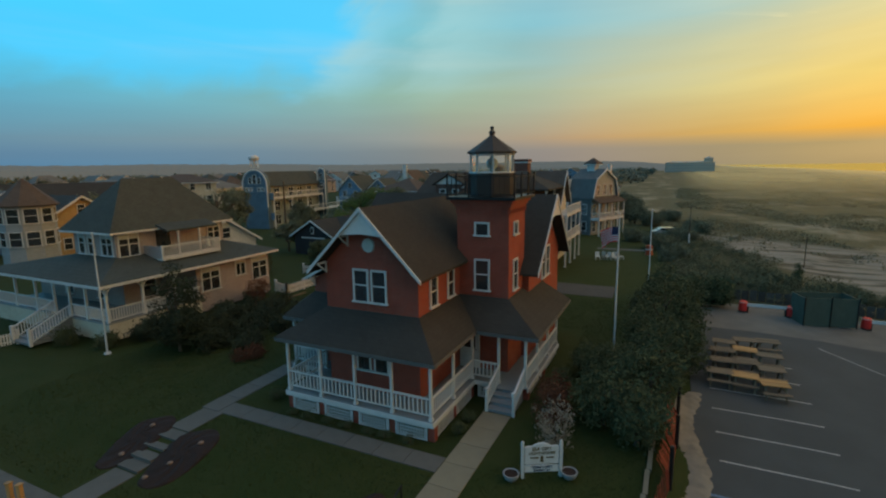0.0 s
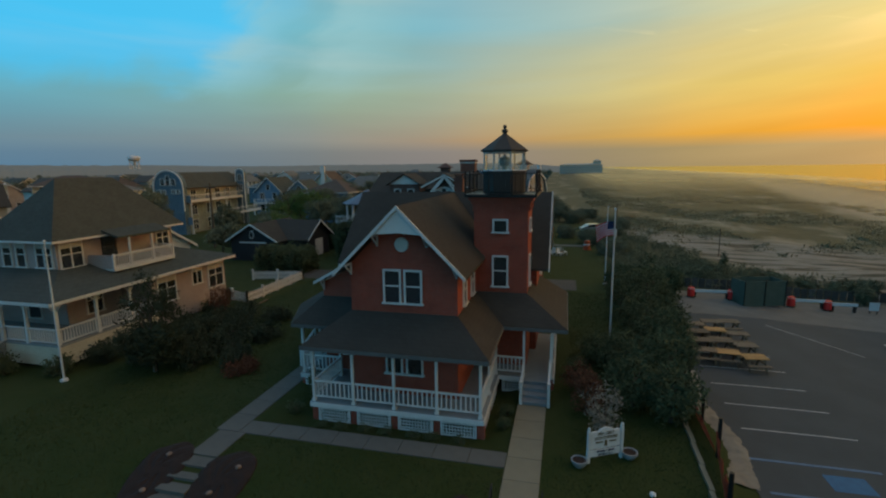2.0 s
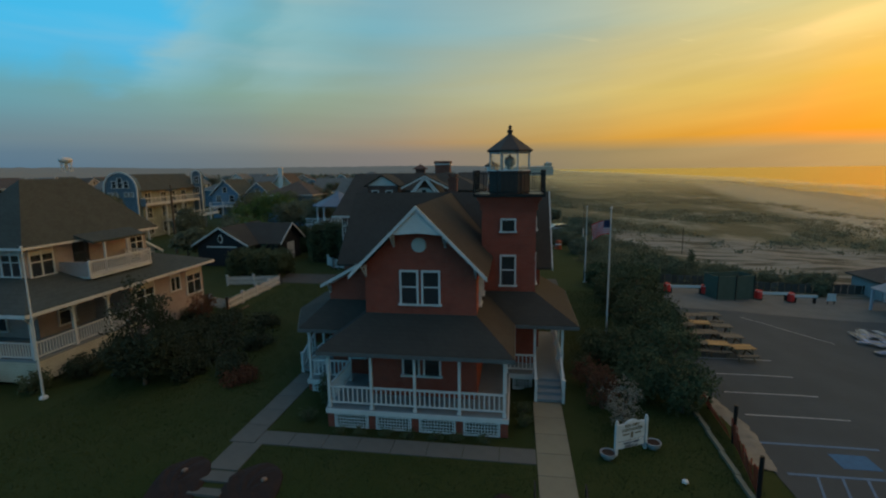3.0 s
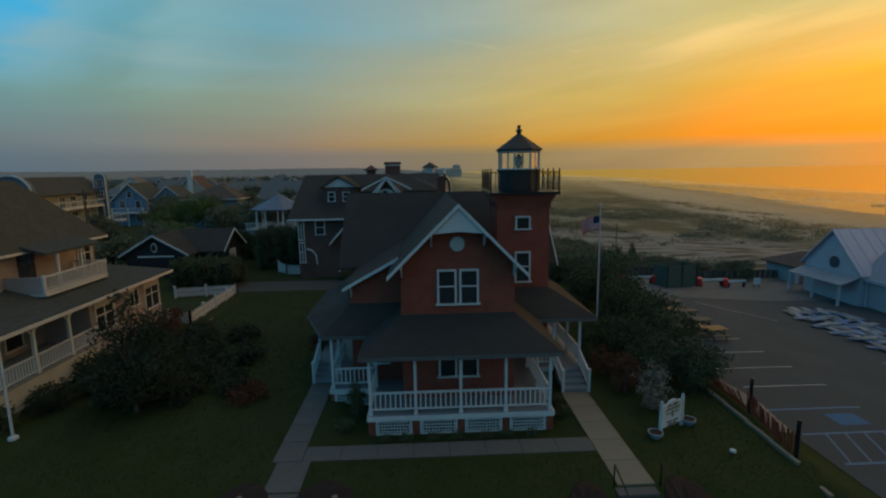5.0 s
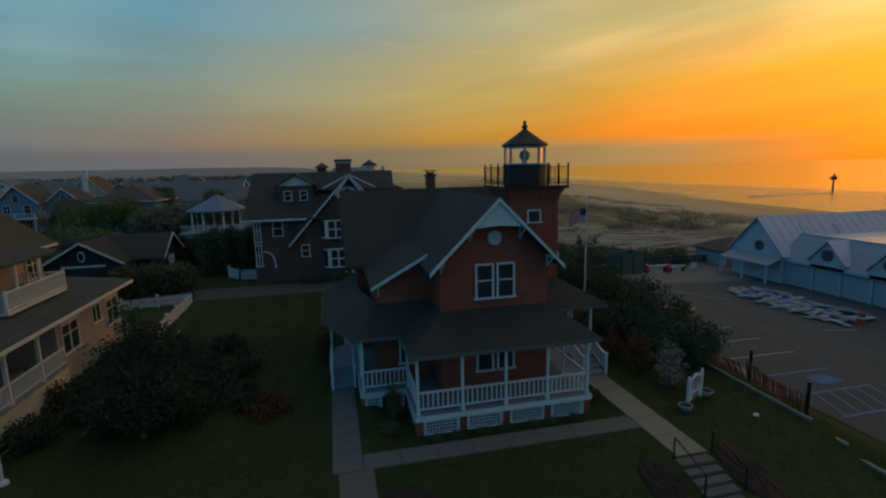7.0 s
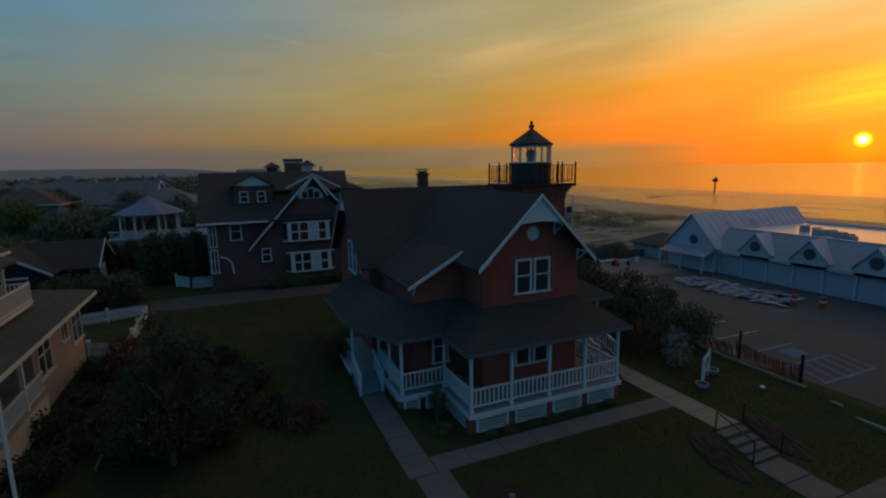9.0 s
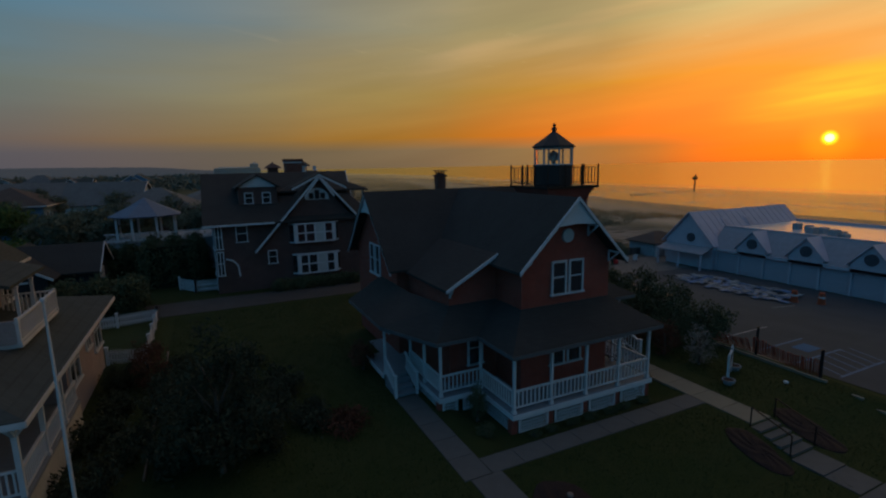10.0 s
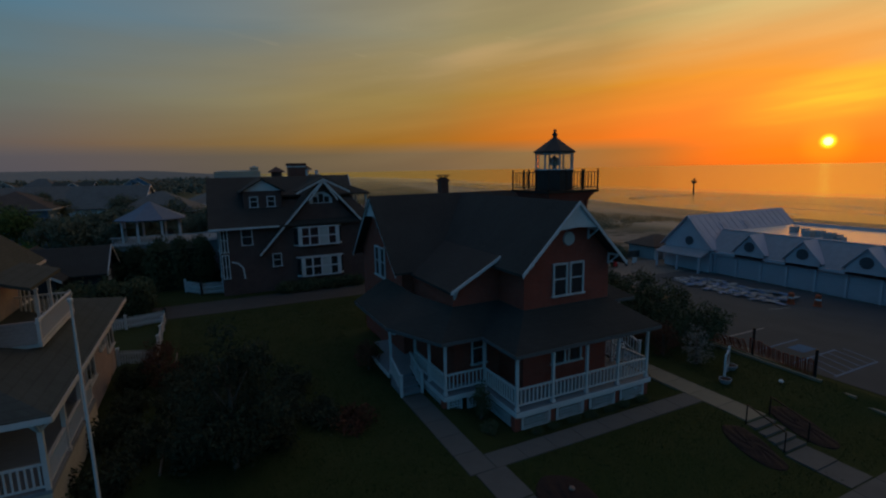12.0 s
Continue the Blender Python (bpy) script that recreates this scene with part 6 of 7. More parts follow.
# ---- flagpoles, sign, pots, fences, small things ----
def pole(name, x, y, z, h, label, r=0.055):
    o = thing(name, label, "flagpole", x, y, z)
    part("pole", tube(B(), 0, 0, [(0, r), (h * 0.6, r * 0.85), (h, r * 0.55)], 12), TRIM, o)
    part("ball", tube(B(), 0, 0, [(h, 0.02), (h + 0.03, 0.07), (h + 0.1, 0.07), (h + 0.13, 0.02)], 10), TRIM, o)
    part("foot", tube(B(), 0, 0, [(0, 0.19), (0.1, 0.17), (0.14, 0.08)], 12), TRIM, o)
    return o


pole("flagpole", -18.24, 0.26, ground_z(-18, 0) , 7.25, "tall white metal flagpole on the lawn")
pole("flagpole", 10.45, 27.6, ground_z(10.4, 27.6), 7.0, "slim white flagpole beside the lane")
FP = pole("flagpole", 9.5, 10.9, 0, 8.2, "tall white flagpole flying a striped flag")
RED = mat("flag_red", (0.55, 0.03, 0.045), (0.46, 0.03, 0.04), 0.85, 3.0, 0.05)
NAVY = mat("flag_blue", (0.018, 0.025, 0.07), (0.015, 0.022, 0.06), 0.85, 3.0, 0.05)
FL = thing("flag", "drooping red, white and blue striped flag", "flag", 9.5, 10.9, 6.75, 152)


def flag_point(u, v):
    """The cloth hangs from the pole and ripples away from it."""
    droop = 0.32 * u * u
    return (0.05 + 1.05 * u, 0.22 * math.sin(5.5 * u + 1.2 * v) * u, 0.8 * v - droop * (1.6 - 0.6 * v))


def flag_strip(v0, v1, u0, u1, material, name):
    bm = B()
    n = 14
    rows = [[bm.verts.new(flag_point(u0 + (u1 - u0) * k / n, v)) for k in range(n + 1)] for v in (v0, v1)]
    back = [[bm.verts.new(Vector(flag_point(u0 + (u1 - u0) * k / n, v)) + Vector((0, 0.008, 0))) for k in range(n + 1)] for v in (v0, v1)]
    for k in range(n):
        bm.faces.new((rows[0][k], rows[0][k + 1], rows[1][k + 1], rows[1][k]))
        bm.faces.new((back[0][k + 1], back[0][k], back[1][k], back[1][k + 1]))
    part(name, bm, material, FL)


for k in range(13):
    u0 = 0.34 if k >= 6 else 0.0
    flag_strip(k / 13, (k + 1) / 13, u0, 1.0, RED if k % 2 == 0 else TRIM, "stripe")
flag_strip(6 / 13, 1.0, 0.0, 0.34, NAVY, "canton")

# the lighthouse's notice board
SG = thing("notice_board", "white painted lighthouse notice board on turned posts", "sign", 8.4, -0.83, 0, 28.5)
bm = B()
solid(bm, [(-0.6, -0.03, 0.52), (0.6, -0.03, 0.52), (0.6, -0.03, 1.16), (0.5, -0.03, 1.2), (0.34, -0.03, 1.18), (0.2, -0.03, 1.27), (0, -0.03, 1.32), (-0.2, -0.03, 1.27), (-0.34, -0.03, 1.18), (-0.5, -0.03, 1.2), (-0.6, -0.03, 1.16)], (0, 0.06, 0))
part("board", bm, TRIM, SG, "white scroll-topped board")
part("lower_board", box(B(), -0.6, 0.6, -0.03, 0.03, 0.22, 0.46), TRIM, SG)
for x in (-0.68, 0.68):
    part("post", tube(box(B(), x - 0.05, x + 0.05, -0.05, 0.05, 0, 1.25), x, 0, [(1.25, 0.03), (1.29, 0.06), (1.35, 0.05), (1.4, 0.01)], 8), TRIM, SG)
GOLD = mat("gilt_brown_letters", (0.11, 0.075, 0.03), (0.085, 0.06, 0.025), 0.5, 5.0, 0.02)
INK = mat("dark_blue_letters", (0.03, 0.04, 0.07), (0.025, 0.03, 0.06), 0.6, 5.0, 0.02)


def lettering(body, x, z, size, material):
    cu = bpy.data.curves.new("lettering", "FONT")
    cu.body, cu.size, cu.align_x, cu.align_y, cu.extrude = body, size * U, "CENTER", "CENTER", 0.004
    cu.offset = 0.006
    tmp = bpy.data.objects.new("lettering", cu)
    me = bpy.data.meshes.new_from_object(tmp)
    bpy.data.objects.remove(tmp)
    me.materials.append(material)
    ob = piece("lettering", me, SG, (x, -0.036, z))
    ob.rotation_euler = (radians(90), 0, 0)


lettering("SEA GIRT", 0, 1.09, 0.17, GOLD)
lettering("LIGHTHOUSE", 0, 0.93, 0.155, GOLD)
lettering("TOURS & GIFTS", 0, 0.40, 0.105, INK)
lettering("SUNDAY 2-4", 0, 0.28, 0.105, INK)
for x0, x1 in ((-0.42, -0.12), (0.14, 0.42)):
    part("writing_bar", box(B(), x0, x1, -0.042, -0.03, 0.74, 0.79), GOLD, SG)
part("emblem", box(box(B(), -0.05, 0.05, -0.042, -0.03, 0.63, 0.83), -0.07, 0.07, -0.042, -0.03, 0.6, 0.64), GOLD, SG)
for x, y in ((7.48, -1.42), (9.3, -0.5)):
    o = thing("flower_pot", "round pale stone flower pot beside the sign", "flower pot", x, y, 0.0, 0, "pots by the sign")
    part("pot", tube(B(), 0, 0, [(0, 0.15), (0.05, 0.2), (0.16, 0.27), (0.24, 0.29), (0.27, 0.29), (0.27, 0.25), (0.23, 0.24)], 18), mat("cast_stone", (0.24, 0.25, 0.26), (0.19, 0.20, 0.21), 0.85, 4.0, 0.2), o)
    part("soil", tube(B(), 0, 0, [(0.2, 0.24), (0.25, 0.235)], 14), MULCH, o)
o = thing("lawn_light", "small white lawn light on a stake", "lawn light", 9.75, -2.72, 0.0)
part("stake", tube(B(), 0, 0, [(0, 0.02), (0.12, 0.02)], 8), IRON, o)
part("shade", tube(B(), 0, 0, [(0.1, 0.05), (0.14, 0.11), (0.2, 0.1), (0.24, 0.02)], 12), TRIM, o)


def picket_fence(name, pts, h=0.9, label="white picket fence with square posts", step=0.14):
    o = thing(name, label, "fence", pts[0][0], pts[0][1], 0)
    ox, oy = pts[0][:2]
    mesh = None
    for a, b in zip(pts, pts[1:]):
        d = Vector((b[0] - a[0], b[1] - a[1], 0))
        bm = B()
        for z in (0.28, 0.68):
            beam(bm, (a[0] - ox, a[1] - oy, z), (b[0] - ox, b[1] - oy, z), 0.05, 0.09)
        sec = part("section", bm, TRIM, o)
        if mesh is None:
            bb = box(B(), -0.04, 0.04, -0.012, 0.012, 0.08, h - 0.06)
            solid(bb, [(-0.04, -0.012, h - 0.06), (0.04, -0.012, h - 0.06), (0, -0.012, h)], (0, 0.024, 0))
            mesh = link_mesh("picket", bb)
            mesh.materials.append(TRIM)
        n = int(d.length / step)
        for k in range(n):
            piece("picket", mesh, sec, (a[0] - ox + d.x * (k + 0.5) / n, a[1] - oy + d.y * (k + 0.5) / n, 0), math.degrees(math.atan2(d.y, d.x)))
        m = max(1, round(d.length / 2.2))
        for k in range(m + 1):
            x, y = a[0] - ox + d.x * k / m, a[1] - oy + d.y * k / m
            part("post", box(box(B(), x - 0.07, x + 0.07, y - 0.07, y + 0.07, 0, h + 0.08), x - 0.1, x + 0.1, y - 0.1, y + 0.1, h + 0.08, h + 0.14), TRIM, o)
    return o


picket_fence("picket_fence", [(-19.9, 15.9), (-18.0, 15.2), (-18.07, 24.0), (-22.8, 22.9)])
picket_fence("picket_fence", [(-17.0, 33.4), (-15.7, 31.6), (-13.9, 31.4)], 1.1, "white picket gate and arbour fence by the shingled house")
picket_fence("picket_fence", [(-31, -2.2), (-25.6, -2.0), (-25.4, -1.0)], 0.85, "white picket fence in front of the peach house")

# mulched beds beside the lower steps, with stones
def bed(x, y, rx, ry, rz):
    o = thing("flower_bed", "oval bed of dark bark mulch beside the path", "flower bed", x, y, ground_z(x, y), rz)
    bm = B()
    ring = []

    def spot(r, z, a):
        u, v = rx * r * math.cos(a) * (1 + 0.06 * math.sin(3 * a)), ry * r * math.sin(a)
        return (u, v, ground_z(x + u, y + v) - ground_z(x, y) + z + 0.02 * math.sin(7 * a + r * 9))

    for r, z in ((1.0, -0.06), (0.95, 0.04), (0.8, 0.07), (0.6, 0.08), (0.4, 0.085), (0.2, 0.09)):
        ring.append([bm.verts.new(spot(r, z, 2 * math.pi * k / 28)) for k in range(28)])
    for a, b in zip(ring, ring[1:]):
        for k in range(28):
            bm.faces.new((a[k], a[(k + 1) % 28], b[(k + 1) % 28], b[k]))
    bm.faces.new(ring[-1])
    part("mulch", bm, MULCH, o)
    return o


bed(-7.55, -4.9, 0.95, 1.7, 0)
bed(-4.85, -4.95, 1.05, 1.7, 0)
bed(3.75, -5.2, 0.7, 1.3, 0)
bed(7.0, -5.2, 0.75, 1.4, 0)
PINK = mat("pinkish_fieldstone", (0.20, 0.14, 0.11), (0.15, 0.11, 0.09), 0.9, 5.0, 0.4)
for x, y in ((-7.6, -4.2), (-7.4, -5.7), (-4.5, -4.3), (-4.9, -5.4), (-5.2, -6.2)):
    bm = B()
    bmesh.ops.create_icosphere(bm, subdivisions=2, radius=0.11)
    for v in bm.verts:
        v.co *= 1 + 0.25 * noise.noise(v.co * 7 + Vector((x, y, 0)))
        v.co.z *= 0.6
    ob = part("stone", bm, PINK, None, loc=(x, y, ground_z(x, y) + 0.1))
    tagged(ob, "rounded pinkish fieldstone in the mulch bed", "stone", "stones in the beds")
for x0, x1, yt, yb in ((-6.95, -5.75, -3.95, -6.15), (4.75, 6.1, -4.25, -5.85)):
    st = thing("garden_steps", "shallow concrete garden steps in the walk", "steps", (x0 + x1) / 2, yb, 0)
    w = (x1 - x0) / 2
    za, zb = ground_z(x0, yt) + 0.03, ground_z(x0, yb) + 0.02
    for k in range(4):
        a = (yt - yb) * k / 4
        part("step", box(B(), -w, w, a, a + (yt - yb) / 4 + 0.03, zb - 0.3, zb + (za - zb) * (k + 0.7) / 4), CONCRETE, st)
for x in (4.72, 6.3):
    o = thing("handrail", "thin black iron handrail beside the garden steps", "handrail", x, -5.0, 0)
    za, zb = ground_z(x, -4.3), ground_z(x, -5.8)
    part("rail", beam(beam(beam(B(), (0, 0.75, za + 0.85), (0, -0.8, zb + 0.85), 0.04), (0, 0.75, za - 0.1), (0, 0.75, za + 0.85), 0.04), (0, -0.8, zb - 0.1), (0, -0.8, zb + 0.85), 0.04), IRON, o)
for x, y in ((-8.2, -9.0), (-7.75, -8.9)):
    o = thing("timber_bollard", "squared yellow timber post by the street", "bollard", x, y, ground_z(x, y) + 0.02, 20, "timber posts by the street")
    part("post", box(B(), -0.07, 0.07, -0.07, 0.07, 0, 0.75), WOOD_NEW, o)
    part("cap", box(B(), -0.09, 0.09, -0.09, 0.09, 0.75, 0.79), WOOD_NEW, o)

# folded beach chairs laid out beside the pavilion, orange drums
WEB = mat("white_aluminium", (0.22, 0.27, 0.32), (0.17, 0.21, 0.25), 0.4, 2.0, 0.05, metal=0.3, per=0.2)
SLING = mat("faded_sling_cloth", (0.26, 0.27, 0.25), (0.20, 0.22, 0.22), 0.7, 2.0, 0.1, per=0.5)
lounge = None
for k in range(64):
    y = 7.6 + 9.6 * (k + 0.5) / 64 + rnd.uniform(-0.5, 0.5)
    x = 26.4 + 0.35 * abs(y - 12.5) * 0.5 + (k % 5) * 0.85 + rnd.uniform(-0.4, 0.4)
    m = place(x, y, ground_z(x, y) + 0.05 + 0.12 * rnd.random(), rnd.choice((-8, 5, 82, 95)) + rnd.uniform(-14, 14))
    if lounge is None:
        lounge = thing("beach_lounger", "folded blue and white beach lounger lying on the asphalt", "beach lounger", 0, 0, 0, 0, "folded loungers by the pavilion")
        fr = B()
        for s in (-0.2, 0.2):
            beam(fr, (-0.85, s, 0.1), (0.85, s, 0.14), 0.045)
        for s in (-0.85, 0.0, 0.85):
            beam(fr, (s, -0.2, 0.12), (s, 0.2, 0.12), 0.045)
        part("frame", fr, WEB, lounge)
        part("sling", box(B(), -0.82, -0.02, -0.12, 0.12, 0.11, 0.14), BLUE, lounge)
        part("sling", box(B(), 0.02, 0.82, -0.12, 0.12, 0.12, 0.15), SLING, lounge)
        lounge.matrix_world = m
    else:
        copy_thing(lounge, m)
SAFETY = mat("safety_orange", (0.34, 0.06, 0.02), (0.27, 0.05, 0.02), 0.6, 2.0, 0.05)
for x, y in ((29.6, 5.8), (28.4, 7.2)):
    o = thing("safety_barrel", "orange safety barrel near the pavilion", "safety barrel", x, y, ground_z(x, y) + 0.04, 0, "safety barrels")
    part("body", tube(B(), 0, 0, [(0, 0.32), (0.06, 0.32), (0.08, 0.26), (0.9, 0.21), (0.95, 0.15)], 14), SAFETY, o)
    part("band", tube(B(), 0, 0, [(0.5, 0.237), (0.62, 0.23)], 14), TRIM, o)
for x, y, h in ((14.1, 57.2, 5.2), (25.1, 47.1, 3.4)):
    o = thing("utility_post", "thin weathered grey post standing in the dunes", "post", x, y, ground_z(x, y))
    part("post", tube(B(), 0, 0, [(-0.3, 0.055), (h, 0.045)], 10), WOOD, o)
    if h > 5:
        part("sleeve", tube(B(), 0, 0, [(-0.2, 0.09), (1.5, 0.09)], 10), TRIM, o, "white sleeve round the foot")


for x, y, h in ((-40.5, 39.6, 9.0),):
    o = thing("utility_pole", "dark timber utility pole in front of the barrel-roofed house", "utility pole", x, y, 0)
    part("pole", tube(B(), 0, 0, [(-0.3, 0.17), (h, 0.11)], 10), BARK, o)
    part("cross_arm", box(B(), -0.9, 0.9, -0.06, 0.06, h - 0.7, h - 0.55), BARK, o)


def patio_chair():
    o = thing("patio_chair", "white plastic patio chair on the grass", "chair", 0, 0, 0, 0, "white patio chairs")
    part("seat", box(B(), -0.25, 0.25, -0.25, 0.25, 0.38, 0.42), TRIM, o)
    part("backrest", slab(B(), [(-0.25, 0.25, 0.42), (0.25, 0.25, 0.42), (0.24, 0.36, 0.9), (-0.24, 0.36, 0.9)], 0.04), TRIM, o)
    for x in (-0.22, 0.22):
        for y in (-0.22, 0.22):
            part("leg", beam(B(), (x * 1.1, y * 1.1, 0), (x, y, 0.38), 0.05), TRIM, o)
    return o


o = thing("safety_barrel", "orange plastic safety barrel beside the lane", "safety barrel", 9.6, 46.9, 0, 0, "safety barrels")
part("body", tube(B(), 0, 0, [(0, 0.5), (0.08, 0.5), (0.1, 0.42), (1.1, 0.36), (1.15, 0.3)], 14), SAFETY, o)
part("band", tube(B(), 0, 0, [(0.6, 0.40), (0.75, 0.39)], 14), TRIM, o)
chair = None
for x, y, r in ((0, 0, 20), (1.0, 0.4, -30), (1.9, 0.1, 60), (0.6, 1.3, 170), (1.6, 1.4, 200), (2.4, 1.0, 120)):
    m = place(4.4 + x, 41.4 + y, 0, r)
    if chair is None:
        chair = patio_chair()
        chair.matrix_world = m
    else:
        copy_thing(chair, m)


def parked_car(x, y, rz, paint, label):
    o = thing("car", label, "car", x, y, ground_z(x, y) + 0.03, rz, "parked cars")
    prof = [(-2.0, 0.3), (-2.05, 0.75), (-1.5, 0.9), (-0.9, 1.32), (0.75, 1.36), (1.35, 0.92), (2.0, 0.82), (2.05, 0.35)]
    bm = solid(B(), [(a, -0.8, b) for a, b in prof], (0, 1.6, 0))
    bmesh.ops.bevel(bm, geom=bm.edges[:], offset=0.06, segments=2, affect="EDGES")
    part("body", bm, paint, o)
    part("window_glass", solid(B(), [(-1.25, -0.815, 0.95), (1.15, -0.815, 0.95), (0.68, -0.815, 1.27), (-0.85, -0.815, 1.25)], (0, 1.63, 0)), PANE, o)
    for a in (-1.25, 1.3):
        for s in (-0.82, 0.82):
            bm = tube(B(), 0, 0, [(-0.1, 0.3), (0.1, 0.3)], 16)
            bmesh.ops.rotate(bm, verts=bm.verts, matrix=Matrix.Rotation(radians(90), 3, "X"))
            w = part("wheel", bm, IRON, o, loc=(a, s * 0.93, 0.3))


CARW = mat("white_car_paint", (0.6, 0.6, 0.6), (0.55, 0.55, 0.55), 0.25, 1.0, 0.0, coat=0.6)
CARS = mat("silver_car_paint", (0.35, 0.36, 0.38), (0.3, 0.31, 0.33), 0.25, 1.0, 0.0, coat=0.6, metal=0.4)
pavement("pavement", 3.2, 9.8, 49.0, 50.3, "pale concrete drive behind the patio", long="x", joint=1.6)
parked_car(11.2, 64.5, 15, CARS, "silver car parked beside the dune road")
parked_car(-30, 52, 10, CARW, "white car parked among the houses")

# ---- plants ----
def leaf_mat(name, a, b):
    m = bpy.data.materials.new(name)
    m.use_nodes = True
    n = Nodes(m.node_tree)
    p = m.node_tree.nodes["Principled BSDF"]
    r = n.add("ShaderNodeNewGeometry").outputs["Random Per Island"]
    t = n.add("ShaderNodeTexNoise", {"Vector": n.add("ShaderNodeTexCoord").outputs["Object"], "Scale": 0.9, "Detail": 3.0}).outputs[0]
    col = n.mix(r, a, b)
    col = n.mix(n.range(t, 0.35, 0.65, 0.0, 0.6), col, tuple(v * 0.5 for v in a))
    m.node_tree.links.new(col, p.inputs["Base Color"])
    p.inputs["Roughness"].default_value = 0.85
    p.inputs["Specular IOR Level"].default_value = 0.1
    face = n.add("ShaderNodeNewGeometry").outputs["Normal"]
    half = n.add("ShaderNodeVectorMath", {0: face, "Scale": 0.6}, operation="SCALE").outputs[0]
    soft = n.add("ShaderNodeVectorMath", {0: half, 1: (0, 0, 0.6)}, operation="ADD").outputs[0]
    m.node_tree.links.new(n.add("ShaderNodeVectorMath", {0: soft}, operation="NORMALIZE").outputs[0], p.inputs["Normal"])
    return m


LEAF_D = leaf_mat("dark_evergreen_leaf", (0.058, 0.071, 0.036), (0.088, 0.102, 0.050))
LEAF_S = leaf_mat("deep_green_leaf", (0.032, 0.041, 0.023), (0.048, 0.058, 0.034))
LEAF_M = leaf_mat("green_leaf", (0.050, 0.075, 0.028), (0.085, 0.11, 0.04))
LEAF_L = leaf_mat("fresh_spring_leaf", (0.065, 0.11, 0.03), (0.10, 0.15, 0.045))
LEAF_R = leaf_mat("reddish_leaf", (0.085, 0.035, 0.022), (0.12, 0.055, 0.03))
BLOSSOM = leaf_mat("pale_blossom", (0.27, 0.23, 0.19), (0.16, 0.14, 0.10))
# distance haze put into the next two leaf colours: paler and greyer
LEAF_F = leaf_mat("hazed_far_leaf", (0.12, 0.13, 0.095), (0.15, 0.155, 0.12))
LEAF_T = leaf_mat("hazed_town_leaf", (0.10, 0.115, 0.075), (0.14, 0.15, 0.10))
LEAF_G = leaf_mat("dune_grass_leaf", (0.21, 0.175, 0.10), (0.15, 0.13, 0.075))
LEAF_H = leaf_mat("bayberry_leaf", (0.105, 0.108, 0.060), (0.135, 0.132, 0.078))
LRNG = np.random.default_rng(11)


def leaves(name, blobs, count, size, material, parent=None, label="", loc=(0, 0, 0)):
    """A crown of many small leaf blades gathered in uneven clumps round the given blobs (x, y, z, rx, ry, rz)."""
    b = np.array(blobs, float)
    vol = b[:, 3] * b[:, 4] * b[:, 5]
    pick = LRNG.choice(len(b), count // 9 + 1, p=vol / vol.sum())
    d = LRNG.normal(size=(len(pick), 3))
    d /= np.linalg.norm(d, axis=1, keepdims=True)
    rad = LRNG.uniform(0.55, 1.08, (len(pick), 1))
    clump = b[pick, :3] + d * rad * b[pick, 3:]
    c = np.repeat(clump, 9, 0) + LRNG.normal(scale=size * 1.5, size=(len(pick) * 9, 3))
    n = len(c)
    u = LRNG.normal(size=(n, 3))
    u /= np.linalg.norm(u, axis=1, keepdims=True)
    v = np.cross(u, LRNG.normal(size=(n, 3)))
    v /= np.linalg.norm(v, axis=1, keepdims=True)
    s = size * LRNG.uniform(0.6, 1.3, (n, 1))
    w = np.cross(u, v) * s * 0.18
    pts = np.stack([c - u * s, c + v * s * 0.5 + w, c + u * s, c - v * s * 0.5 + w], 1).reshape(-1, 3)
    pts[:, 2] = np.maximum(pts[:, 2], 0.02)
    idx = np.arange(n * 4).reshape(-1, 4)
    me = bpy.data.meshes.new(name)
    me.from_pydata((pts * U).tolist(), [], idx.tolist())
    me.materials.append(material)
    return piece(name, me, parent, loc, 0, label)


def limbs(parent, h, spread, n, r, name="trunk"):
    bm = tube(B(), 0, 0, [(-0.1, r * 1.3), (0.2, r), (h * 0.5, r * 0.7), (h * 0.85, r * 0.25)], 8)
    for k in range(n):
        a = 2.4 * k
        z = h * (0.25 + 0.45 * k / n)
        beam(bm, (0, 0, z), (spread * math.cos(a), spread * math.sin(a), z + h * 0.28), r * 0.5)
    part(name, bm, BARK, parent)


def bush(x, y, r, h, m=LEAF_D, label="dense dark evergreen shrub", count=1500, size=0.085, name="shrub"):
    o = thing(name, label, "shrub", x, y, ground_z(x, y))
    rr = random.Random(int(x * 97 + y * 31))
    limbs(o, h * 0.75, r * 0.5, 4, 0.04 + 0.02 * h, "stem")
    blobs = [(0, 0, h * 0.5, r * 0.75, r * 0.75, h * 0.5)]
    for k in range(6):
        a = rr.uniform(0, 6.28)
        q = r * rr.uniform(0.25, 0.5)
        blobs.append((r * 0.6 * math.cos(a), r * 0.6 * math.sin(a), h * rr.uniform(0.3, 0.72), q, q, q * rr.uniform(0.7, 1.0)))
    leaves("foliage", blobs, int(count * (0.5 + r * r * 0.35)), size, m, o)
    return o


